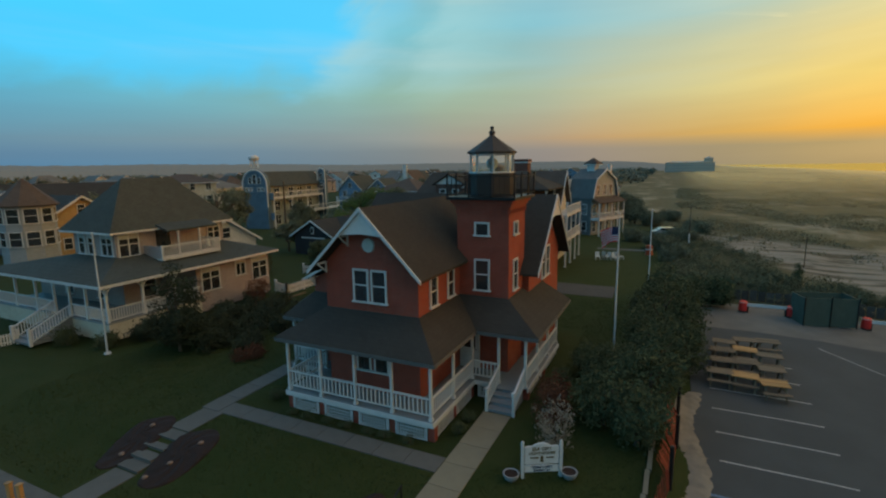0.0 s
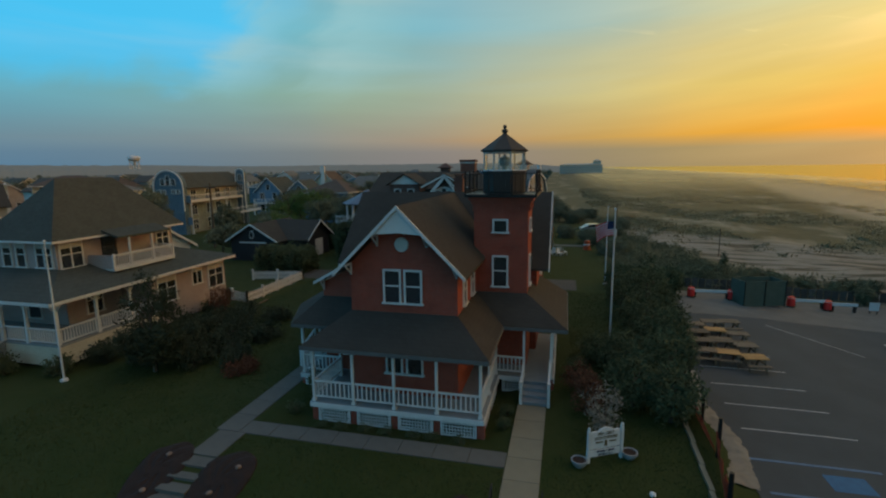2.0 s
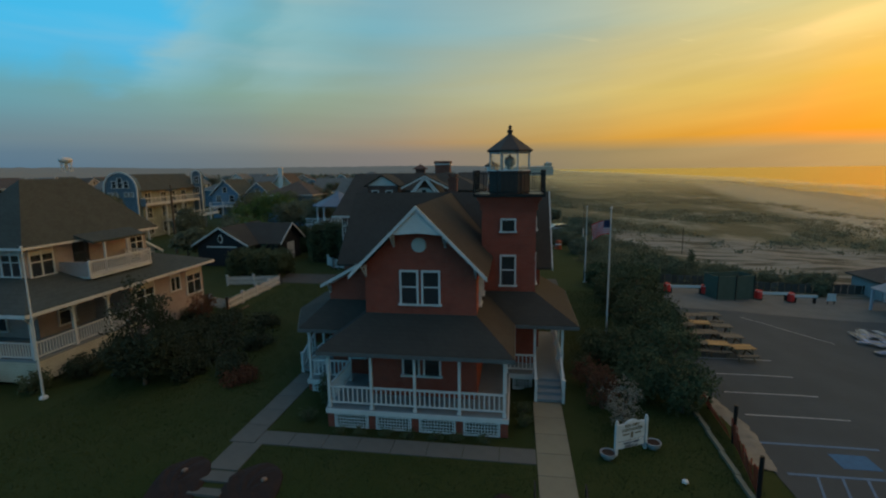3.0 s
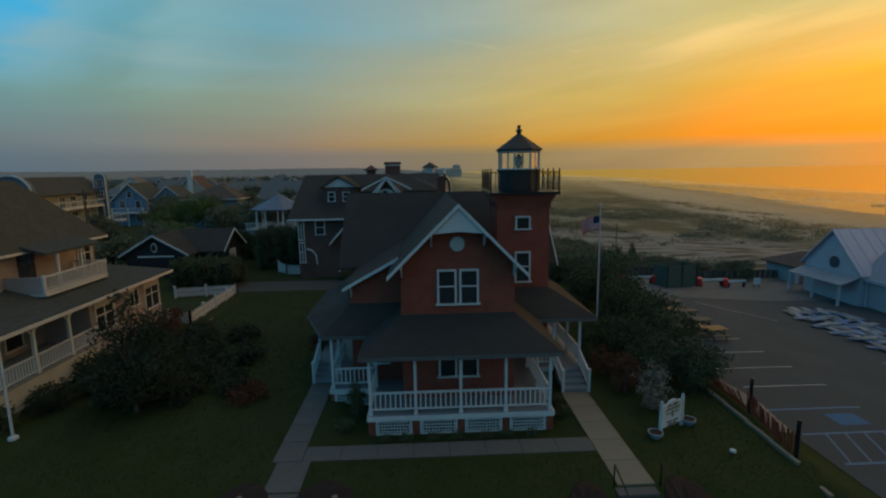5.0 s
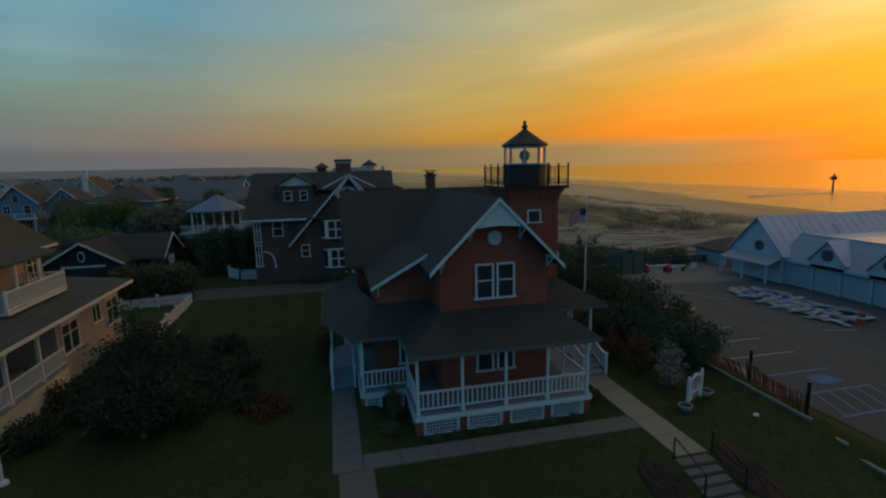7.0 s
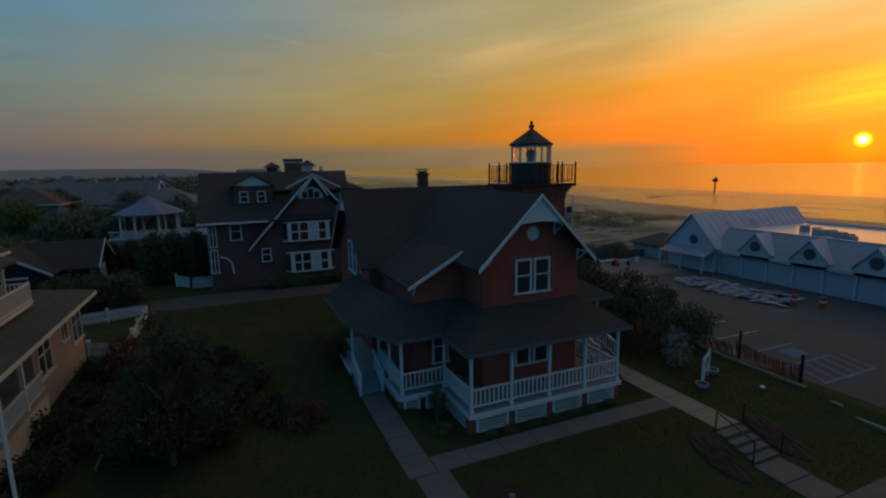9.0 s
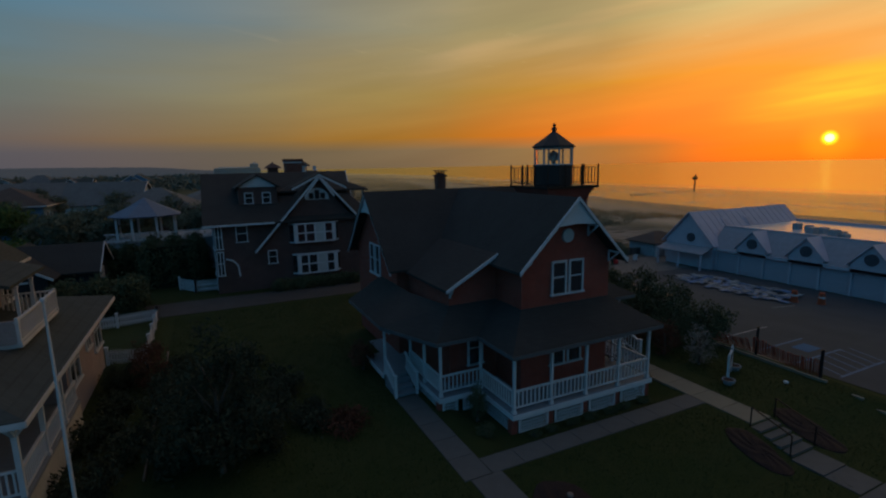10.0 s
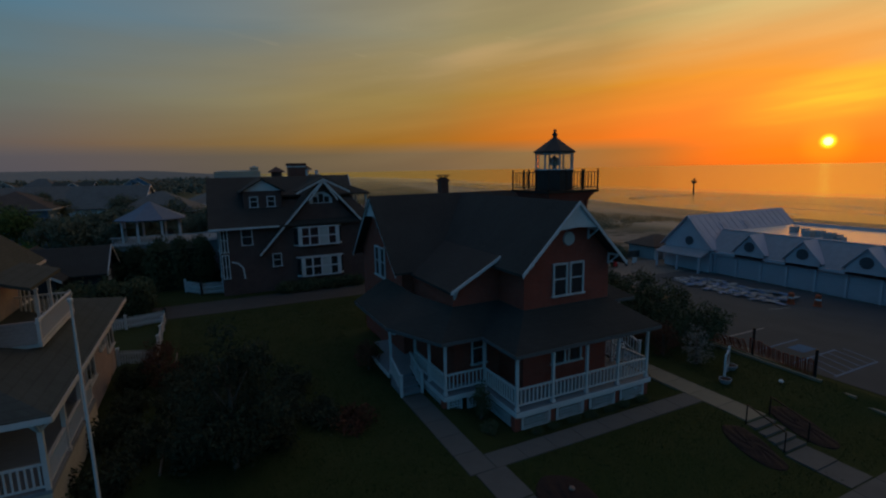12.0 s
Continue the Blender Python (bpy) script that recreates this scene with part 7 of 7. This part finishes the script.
def tree(x, y, h, r, m=LEAF_M, label="leafy street tree among the houses", count=1600, size=0.16, group=""):
    o = thing("tree", label, "tree", x, y, ground_z(x, y), 0, group)
    rr = random.Random(int(x * 57 + y * 13))
    limbs(o, h, r * 0.6, 7, 0.05 + h * 0.02)
    blobs = []
    for k in range(9):
        a, z = rr.uniform(0, 6.28), h * rr.uniform(0.45, 0.88)
        d = r * rr.uniform(0.2, 0.72) * (1.1 - abs(z / h - 0.62))
        q = r * rr.uniform(0.28, 0.5)
        blobs.append((d * math.cos(a), d * math.sin(a), z, q, q, q * rr.uniform(0.6, 0.9)))
    leaves("crown", blobs, count, size, m, o)
    return o


# thicket between the lighthouse and the car park
for x, y, r, h in ((11.9, 14.2, 1.7, 5.2), (11.2, 11.2, 1.7, 3.6), (11.9, 8.2, 1.6, 3.6), (11.6, 5.2, 1.6, 3.3), (11.3, 2.6, 1.35, 2.6), (9.9, 3.7, 1.4, 2.5), (9.9, 6.6, 1.5, 2.4),
                   (8.6, 8.6, 1.2, 1.6), (9.9, 8.9, 1.2, 1.8), (13.1, 11.5, 1.2, 2.8), (13.0, 13.6, 1.3, 3.4), (13.1, 16.4, 1.4, 3.0), (10.8, 17.5, 1.5, 3.0), (12.6, 19.6, 1.6, 3.4), (13.1, 22.6, 1.5, 2.6), (11.5, 21.5, 1.4, 2.6)):
    bush(x, y, r, h, LEAF_D, "dense dark evergreen shrub in the thicket", 2600)
bush(7.9, 2.6, 0.95, 2.0, LEAF_R, "reddish-leaved shrub beside the porch steps", 2200, 0.06)
bush(8.5, 0.9, 0.85, 2.1, BLOSSOM, "small spring tree with pale blossom behind the sign", 2000, 0.05)
bush(7.6, 4.6, 0.9, 1.5, LEAF_R, "low reddish shrub beside the porch", 1500, 0.06)
bush(7.5, 6.6, 0.7, 1.0, LEAF_D, "low dark shrub beside the porch", 1200, 0.06)
# shrub belt between the slat fence and the sand
for x, y, r, h in ((14.6, 31.0, 1.3, 1.5), (16.9, 32.2, 1.2, 1.2), (19.0, 31.2, 1.3, 1.3), (21.2, 33.6, 1.4, 1.4), (23.2, 32.0, 1.3, 1.3), (24.6, 34.6, 1.1, 1.1), (25.8, 33.4, 0.9, 1.2),
                   (25.6, 31.0, 1.3, 1.3), (27.7, 30.9, 1.0, 1.4), (29.3, 30.3, 0.9, 0.9), (31.2, 31.6, 1.1, 1.0), (33.0, 31.9, 1.2, 1.0), (31.1, 28.4, 0.9, 1.7), (20.6, 37.4, 1.3, 1.0)):
    bush(x, y, r, h, LEAF_H, "low olive bayberry shrub beside the dune sand", 1500, 0.085, "dune_shrub")
bush(22.4, 35.6, 0.42, 2.3, LEAF_D, "small dark pointed cedar among the dune shrubs", 2600, 0.06, "cedar")
# beds round the porch
for x in (-3.2, -2.3, -1.2, -0.2, 0.9, 1.7, 2.9):
    bush(x, -0.55, 0.3, 0.32, LEAF_D, "small dark plant in the bed before the porch", 900, 0.04, "bedding_plant")
bush(-4.55, 1.6, 0.42, 1.75, LEAF_D, "narrow dark conifer beside the front porch", 2600, 0.05)
bush(-4.9, 0.3, 0.4, 0.5, LEAF_D, "low dark plant beside the front porch", 900, 0.05, "bedding_plant")
bush(4.5, 0.9, 0.35, 0.45, LEAF_D, "low dark plant beside the front porch", 900, 0.05, "bedding_plant")
bush(4.5, 2.0, 0.35, 0.5, LEAF_D, "low dark plant beside the front porch", 900, 0.05, "bedding_plant")
bush(-7.5, 8.6, 0.8, 1.6, LEAF_R, "reddish shrub at the side of the lighthouse", 1500, 0.07)
# shrubs between the lawns
T1 = thing("tree", "dark irregular pine before the peach house", "tree", -14.5, 2.3, 0)
limbs(T1, 4.8, 0.7, 9, 0.10)
leaves("crown", [(0, 0, 4.9, 0.5, 0.5, 0.7), (0.7, 0.2, 4.2, 0.7, 0.6, 0.35), (-0.7, -0.3, 3.9, 0.8, 0.6, 0.4), (0.2, 0.6, 3.2, 1.0, 0.9, 0.45), (-1.1, 0.2, 2.7, 0.9, 0.8, 0.4), (1.1, -0.4, 2.4, 1.0, 0.9, 0.5), (0, 0, 1.5, 1.5, 1.4, 0.9), (-0.8, 0.9, 1.0, 1.2, 1.1, 0.7), (0.9, 0.8, 0.9, 1.2, 1.1, 0.6), (-0.5, -0.6, 2.0, 1.3, 1.1, 0.5), (0.5, 0.1, 3.7, 0.9, 0.8, 0.35)], 10500, 0.085, LEAF_S, T1)
for x, y, r, h in ((-16.0, 3.2, 1.2, 2.0), (-15.6, 5.4, 1.4, 2.0), (-16.4, 7.8, 1.3, 1.9), (-14.2, 5.0, 1.3, 1.7), (-13.6, 7.6, 1.4, 1.6), (-16.6, 10.2, 1.2, 1.6), (-14.8, 10.0, 1.3, 1.6), (-12.4, 5.6, 1.2, 1.3),
                   (-11.6, 8.2, 1.2, 1.3), (-16.3, 12.4, 1.1, 1.5), (-11.0, 4.2, 1.0, 1.0), (-13.0, 3.4, 1.1, 1.2), (-17.6, 4.6, 1.0, 1.7), (-18.4, 9.2, 0.9, 1.3), (-13.2, 11.8, 1.1, 1.2), (-18.6, 3.0, 1.1, 1.6), (-18.9, 6.4, 1.0, 1.7), (-18.7, 12.2, 1.0, 1.6)):
    bush(x, y, r, h * 0.7, LEAF_S, "dark rounded shrub between the lawns", 1700)
bush(-17.5, 11.4, 0.9, 2.6, LEAF_R, "flowering russet shrub beside the peach house", 2200, 0.07)
bush(-19.4, 0.9, 0.7, 1.0, LEAF_D, "dark shrub at the foot of the porch", 1200)
bush(-22.3, 0.2, 0.8, 1.1, LEAF_D, "dark shrub at the foot of the porch steps", 1200)
bush(-10.0, 3.2, 1.1, 0.5, LEAF_R, "low russet ground shrub in the lawn", 1600, 0.07)
o = thing("garden_edging", "low timber edging between shrubs and lawn", "edging", -17, 0, 0)
for k in range(9):
    part("board", box(B(), -0.04, 0.04, 3 + 1.5 * k, 4.46 + 1.5 * k, -0.1, 0.1), WOOD, o)
# clipped hedges
def hedge(x0, x1, y0, y1, h, label):
    o = thing("hedge", label, "hedge", (x0 + x1) / 2, (y0 + y1) / 2, 0)
    w, d = (x1 - x0) / 2, (y1 - y0) / 2
    # added filler block inside the leaves, far darker than they are
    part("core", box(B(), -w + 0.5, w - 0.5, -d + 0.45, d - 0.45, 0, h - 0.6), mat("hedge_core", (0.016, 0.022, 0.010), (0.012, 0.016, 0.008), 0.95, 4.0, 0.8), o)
    nx, ny = max(1, round(w)), max(1, round(d))
    blobs = [(-w + 2 * w * (i + 0.5) / nx, -d + 2 * d * (j + 0.5) / ny, h * 0.5, w / nx * 1.05, d / ny * 1.05, h * 0.5) for i in range(nx) for j in range(ny)]
    leaves("foliage", blobs, int(330 * (4 * w * d + 4 * (w + d) * h)), 0.12, LEAF_D, o)


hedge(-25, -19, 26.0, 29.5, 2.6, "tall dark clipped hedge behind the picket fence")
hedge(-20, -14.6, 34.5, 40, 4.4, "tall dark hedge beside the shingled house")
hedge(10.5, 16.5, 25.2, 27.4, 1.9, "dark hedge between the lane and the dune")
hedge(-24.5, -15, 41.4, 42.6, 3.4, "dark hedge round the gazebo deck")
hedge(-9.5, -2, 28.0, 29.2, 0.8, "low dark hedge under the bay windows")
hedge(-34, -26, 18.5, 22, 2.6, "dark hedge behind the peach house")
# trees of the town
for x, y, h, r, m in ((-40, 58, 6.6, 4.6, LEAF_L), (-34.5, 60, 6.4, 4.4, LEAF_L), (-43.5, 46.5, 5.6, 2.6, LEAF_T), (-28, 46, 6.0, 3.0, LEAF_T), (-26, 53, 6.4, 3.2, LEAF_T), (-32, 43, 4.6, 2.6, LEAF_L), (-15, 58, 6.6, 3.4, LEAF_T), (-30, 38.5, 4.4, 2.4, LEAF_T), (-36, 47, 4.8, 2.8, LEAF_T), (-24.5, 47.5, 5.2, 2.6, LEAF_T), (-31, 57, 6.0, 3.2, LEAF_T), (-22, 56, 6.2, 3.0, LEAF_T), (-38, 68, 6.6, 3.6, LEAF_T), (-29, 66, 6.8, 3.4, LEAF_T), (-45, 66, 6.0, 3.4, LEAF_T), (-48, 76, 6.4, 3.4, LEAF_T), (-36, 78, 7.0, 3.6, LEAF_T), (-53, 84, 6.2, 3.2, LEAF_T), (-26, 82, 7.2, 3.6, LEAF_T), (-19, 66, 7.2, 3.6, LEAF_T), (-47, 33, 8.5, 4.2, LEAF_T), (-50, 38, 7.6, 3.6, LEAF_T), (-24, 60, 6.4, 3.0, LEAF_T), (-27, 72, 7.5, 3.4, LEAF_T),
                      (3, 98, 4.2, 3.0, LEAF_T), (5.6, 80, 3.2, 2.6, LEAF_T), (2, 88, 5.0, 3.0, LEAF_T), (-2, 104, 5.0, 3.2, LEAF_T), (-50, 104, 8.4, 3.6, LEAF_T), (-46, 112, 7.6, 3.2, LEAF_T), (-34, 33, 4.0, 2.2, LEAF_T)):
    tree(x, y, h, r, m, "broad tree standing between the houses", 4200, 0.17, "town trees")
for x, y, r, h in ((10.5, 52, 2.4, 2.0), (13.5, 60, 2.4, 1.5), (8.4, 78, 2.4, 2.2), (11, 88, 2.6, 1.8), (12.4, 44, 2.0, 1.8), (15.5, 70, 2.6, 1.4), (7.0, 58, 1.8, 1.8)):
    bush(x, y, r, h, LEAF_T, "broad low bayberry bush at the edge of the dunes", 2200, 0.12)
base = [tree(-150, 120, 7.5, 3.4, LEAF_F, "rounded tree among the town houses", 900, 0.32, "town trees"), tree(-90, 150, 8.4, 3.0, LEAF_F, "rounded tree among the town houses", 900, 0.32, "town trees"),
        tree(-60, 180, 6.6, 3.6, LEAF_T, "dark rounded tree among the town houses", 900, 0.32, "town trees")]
taken = [(x, y) for x, y in spots]
made = 0
while made < 170:
    u = rnd.random()
    x, y = -8 - 270 * rnd.random() - u * 30, 58 + 330 * rnd.random() ** 1.3
    if made % 4 == 0:
        x, y = -60 - 120 * rnd.random(), -12 + 75 * rnd.random()
    if any(abs(x - a) < 8.5 and abs(y - b) < 9.5 for a, b in taken) or (-84 < x < -46 and 40 < y < 122) or (-60 < x < -34 and y < 34):
        made += 1
        continue
    copy_thing(rnd.choice(base), place(x, y, 0, rnd.uniform(0, 360)))
    made += 1


def far_woods(name, rows, material, label, kind):
    """The low wooded skyline: thousands of leafy clumps in deep rows."""
    pts, idx = [], []
    rr = np.random.default_rng(4)
    for dist, n, hh, size in rows:
        az = np.radians(rr.uniform(-118, -1.0, n))
        d = dist * rr.uniform(0.8, 1.25, n)
        x, y = d * np.sin(az), d * np.cos(az)
        lump = np.array([noise.noise(Vector((a * 9, dist, 0))) * 0.5 + noise.noise(Vector((a * 47, dist, 5))) * 0.35 for a in az])
        z = hh * (0.45 + 0.5 * rr.random(n)) * (0.88 + 0.2 * lump)
        for k in range(5):
            c = np.stack([x, y, z * (1 - 0.16 * k)], 1) + rr.normal(scale=size * 0.8, size=(n, 3))
            c[:, 2] = np.clip(c[:, 2], 0.3, None)
            u = rr.normal(size=(n, 3))
            u /= np.linalg.norm(u, axis=1, keepdims=True)
            v = np.cross(u, rr.normal(size=(n, 3)))
            v /= np.linalg.norm(v, axis=1, keepdims=True)
            s = size * rr.uniform(0.6, 1.4, (n, 1))
            q = np.stack([c - u * s, c + v * s, c + u * s, c - v * s], 1).reshape(-1, 3)
            pts.append(q)
    pts = np.concatenate(pts) * U
    me = bpy.data.meshes.new(name)
    me.from_pydata(pts.tolist(), [], np.arange(len(pts)).reshape(-1, 4).tolist())
    me.materials.append(material)
    tagged(new(name, me), label, "woods", kind=kind)


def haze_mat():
    """Far woods with the lit morning haze before them put into colour and glow."""
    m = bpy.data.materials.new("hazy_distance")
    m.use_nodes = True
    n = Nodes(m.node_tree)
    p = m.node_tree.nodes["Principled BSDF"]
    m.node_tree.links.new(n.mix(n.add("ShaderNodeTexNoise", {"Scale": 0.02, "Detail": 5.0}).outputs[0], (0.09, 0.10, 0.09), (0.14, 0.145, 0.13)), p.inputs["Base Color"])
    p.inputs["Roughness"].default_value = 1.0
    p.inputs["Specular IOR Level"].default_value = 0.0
    # the glow is painted haze, the woods give off no light
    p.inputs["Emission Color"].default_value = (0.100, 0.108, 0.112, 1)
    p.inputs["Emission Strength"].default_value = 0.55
    return m


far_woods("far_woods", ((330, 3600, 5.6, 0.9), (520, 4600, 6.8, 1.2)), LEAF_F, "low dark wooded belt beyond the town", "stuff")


def ridges():
    """Low wooded ridges far inland, one behind the other, with an even tree line."""
    bm = B()
    for dist, h in ((900, 12.0), (1500, 18.5), (2400, 28.0)):
        last = None
        for i in range(481):
            a = radians(-120 + 121.5 * i / 480)
            top = h * (1 + 0.16 * noise.noise(Vector((a * 6, dist, 0))) + 0.07 * noise.noise(Vector((a * 60, dist, 3))) + 0.04 * noise.noise(Vector((a * 170, dist, 8))))
            top *= 1 + 0.35 * smooth(-35, -55, math.degrees(a))
            top *= smooth(-120, -100, 0) * smooth(1.5, -6, math.degrees(a)) * 0.75 + 0.25
            ring = [bm.verts.new((d * math.sin(a), d * math.cos(a), z)) for d, z in ((dist * 0.96, -1), (dist * 0.985, top * 0.8), (dist, top), (dist * 1.03, top * 0.9), (dist * 1.06, -1))]
            if last:
                for u in range(4):
                    bm.faces.new((last[u], ring[u], ring[u + 1], last[u + 1]))
            last = ring
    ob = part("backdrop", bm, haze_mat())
    tagged(ob, "hazy grey wooded skyline in the distance", "woods", kind="structure")


ridges()


def haze_sheet_mat():
    """Distance haze put into added sheets: mostly clear, in drifts, thicker far along shore."""
    m = bpy.data.materials.new("distance_haze_sheet")
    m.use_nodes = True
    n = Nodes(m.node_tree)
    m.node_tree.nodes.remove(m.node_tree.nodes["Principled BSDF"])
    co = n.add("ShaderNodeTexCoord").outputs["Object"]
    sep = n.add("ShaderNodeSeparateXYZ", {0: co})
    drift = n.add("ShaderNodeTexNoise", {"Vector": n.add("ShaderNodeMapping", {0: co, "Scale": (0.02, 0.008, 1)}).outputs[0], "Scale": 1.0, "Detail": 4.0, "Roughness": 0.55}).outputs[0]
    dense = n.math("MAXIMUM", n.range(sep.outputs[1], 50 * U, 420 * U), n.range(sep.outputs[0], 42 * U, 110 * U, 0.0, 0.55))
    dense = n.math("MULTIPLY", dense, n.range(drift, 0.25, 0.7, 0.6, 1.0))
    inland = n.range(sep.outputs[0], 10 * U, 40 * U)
    # warm glow of the haze put into a tinted gloss
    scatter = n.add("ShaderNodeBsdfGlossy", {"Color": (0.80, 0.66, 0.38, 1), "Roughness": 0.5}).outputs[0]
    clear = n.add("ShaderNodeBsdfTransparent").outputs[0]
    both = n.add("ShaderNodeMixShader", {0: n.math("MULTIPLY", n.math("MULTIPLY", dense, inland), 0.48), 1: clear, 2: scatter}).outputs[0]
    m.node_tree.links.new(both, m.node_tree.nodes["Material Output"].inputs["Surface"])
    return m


# haze sheets added in two layers over dunes and beach
HAZE_SHEET = haze_sheet_mat()
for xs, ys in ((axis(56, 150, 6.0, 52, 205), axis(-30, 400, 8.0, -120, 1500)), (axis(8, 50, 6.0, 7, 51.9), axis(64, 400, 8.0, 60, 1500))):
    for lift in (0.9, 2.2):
        bank = grid_sheet("mist", xs, ys, lambda x, y: ground_z(x, y) * 0.5 - 0.4 + lift, HAZE_SHEET)
        tagged(bank, "see-through sheet standing in for distance haze over the dunes", "mist", kind="stuff")


def dune_scrub():
    """Beach grass and low bushes over the dunes, in patches."""
    rr = np.random.default_rng(8)
    cs, sz = [], []
    n = 0
    while n < 1500:
        x, y = 13 + 75 * rr.random() ** 1.2, 30.5 + 190 * rr.random() ** 1.7
        if 36 < x and rr.random() < 0.25:
            y = -5 + 40 * rr.random()
            x = 53 + 32 * rr.random()
        if (x + 0.44 * y > 42 and y + 0.4 * x < 78 and rr.random() < 0.85) or noise.noise(Vector((x * 0.05, y * 0.035, 2))) < -0.05 or (31 < x < 51 and y < 32) or (35 < x < 47 and 32 < y < 42):
            continue
        n += 1
        r = rr.uniform(0.5, 1.3) * (1.6 if rr.random() < 0.15 else 1.0)
        z = ground_z(x, y)
        k = int(34 * r)
        c = np.stack([x + rr.normal(scale=r * 0.7, size=k), y + rr.normal(scale=r * 0.7, size=k), z + np.abs(rr.normal(scale=r * 0.22, size=k)) + 0.06], 1)
        cs.append(c)
        sz.append(np.full((k, 1), 0.16))
    c, s = np.concatenate(cs), np.concatenate(sz)
    u = rr.normal(size=c.shape)
    u[:, 2] = np.abs(u[:, 2]) + 0.6
    u /= np.linalg.norm(u, axis=1, keepdims=True)
    v = np.cross(u, rr.normal(size=c.shape))
    v /= np.linalg.norm(v, axis=1, keepdims=True)
    pts = np.stack([c - u * s, c + v * s * 0.5, c + u * s * 1.3, c - v * s * 0.5], 1).reshape(-1, 3) * U
    me = bpy.data.meshes.new("dune_scrub")
    me.from_pydata(pts.tolist(), [], np.arange(len(pts)).reshape(-1, 4).tolist())
    me.materials.append(LEAF_G)
    tagged(new("dune_scrub", me), "patches of beach grass and low bushes on the dunes", "scrub", kind="stuff")


dune_scrub()
blobs = []
while len(blobs) < 150:
    x, y = 12.5 + 18 * rnd.random() ** 1.2, 30 + 34 * rnd.random() ** 1.5
    if x + 0.44 * y > 42.5:
        continue
    q = rnd.uniform(0.7, 1.7)
    blobs.append((x, y, ground_z(x, y) + 0.12 * q, 1.2 * q, 1.2 * q, 0.32 * q))
tagged(leaves("dune_thicket", blobs, 46000, 0.10, LEAF_H), "low olive thicket of bayberry on the near dune", "scrub", kind="stuff")


def lawn_grass():
    """Short blades standing over the lawns round the lighthouse."""
    rr = np.random.default_rng(3)
    n = 90000
    x, y = rr.uniform(-17, 12.2, n), rr.uniform(-7.8, 24, n)
    keep = ~((x > -7.2) & (x < 7.2) & (y > -0.9) & (y < 15.6)) & ~((y > -2.2) & (y < -1.15) & (x > -7.2) & (x < 6.2)) & ~((x > 4.85) & (x < 6.2) & (y < 2.8)) & ~((x > -7.2) & (x < -5.7) & (y < 4.7))
    x, y = x[keep], y[keep]
    z = np.array([ground_z(a, b) for a, b in zip(x, y)])
    a = rr.uniform(0, 6.28, len(x))
    h = rr.uniform(0.03, 0.085, len(x))
    w = 0.02
    dx, dy = np.cos(a) * w, np.sin(a) * w
    lx, ly = rr.normal(scale=0.03, size=len(x)), rr.normal(scale=0.03, size=len(x))
    pts = np.stack([np.stack([x - dx, y - dy, z], 1), np.stack([x + dx, y + dy, z], 1), np.stack([x + lx, y + ly, z + h], 1)], 1).reshape(-1, 3) * U
    me = bpy.data.meshes.new("lawn_grass")
    me.from_pydata(pts.tolist(), [], np.arange(len(pts)).reshape(-1, 3).tolist())
    me.materials.append(leaf_mat("grass_blade", (0.023, 0.036, 0.009), (0.032, 0.046, 0.014)))
    tagged(new("lawn_grass", me), "short green lawn grass", "grass", kind="stuff")


lawn_grass()
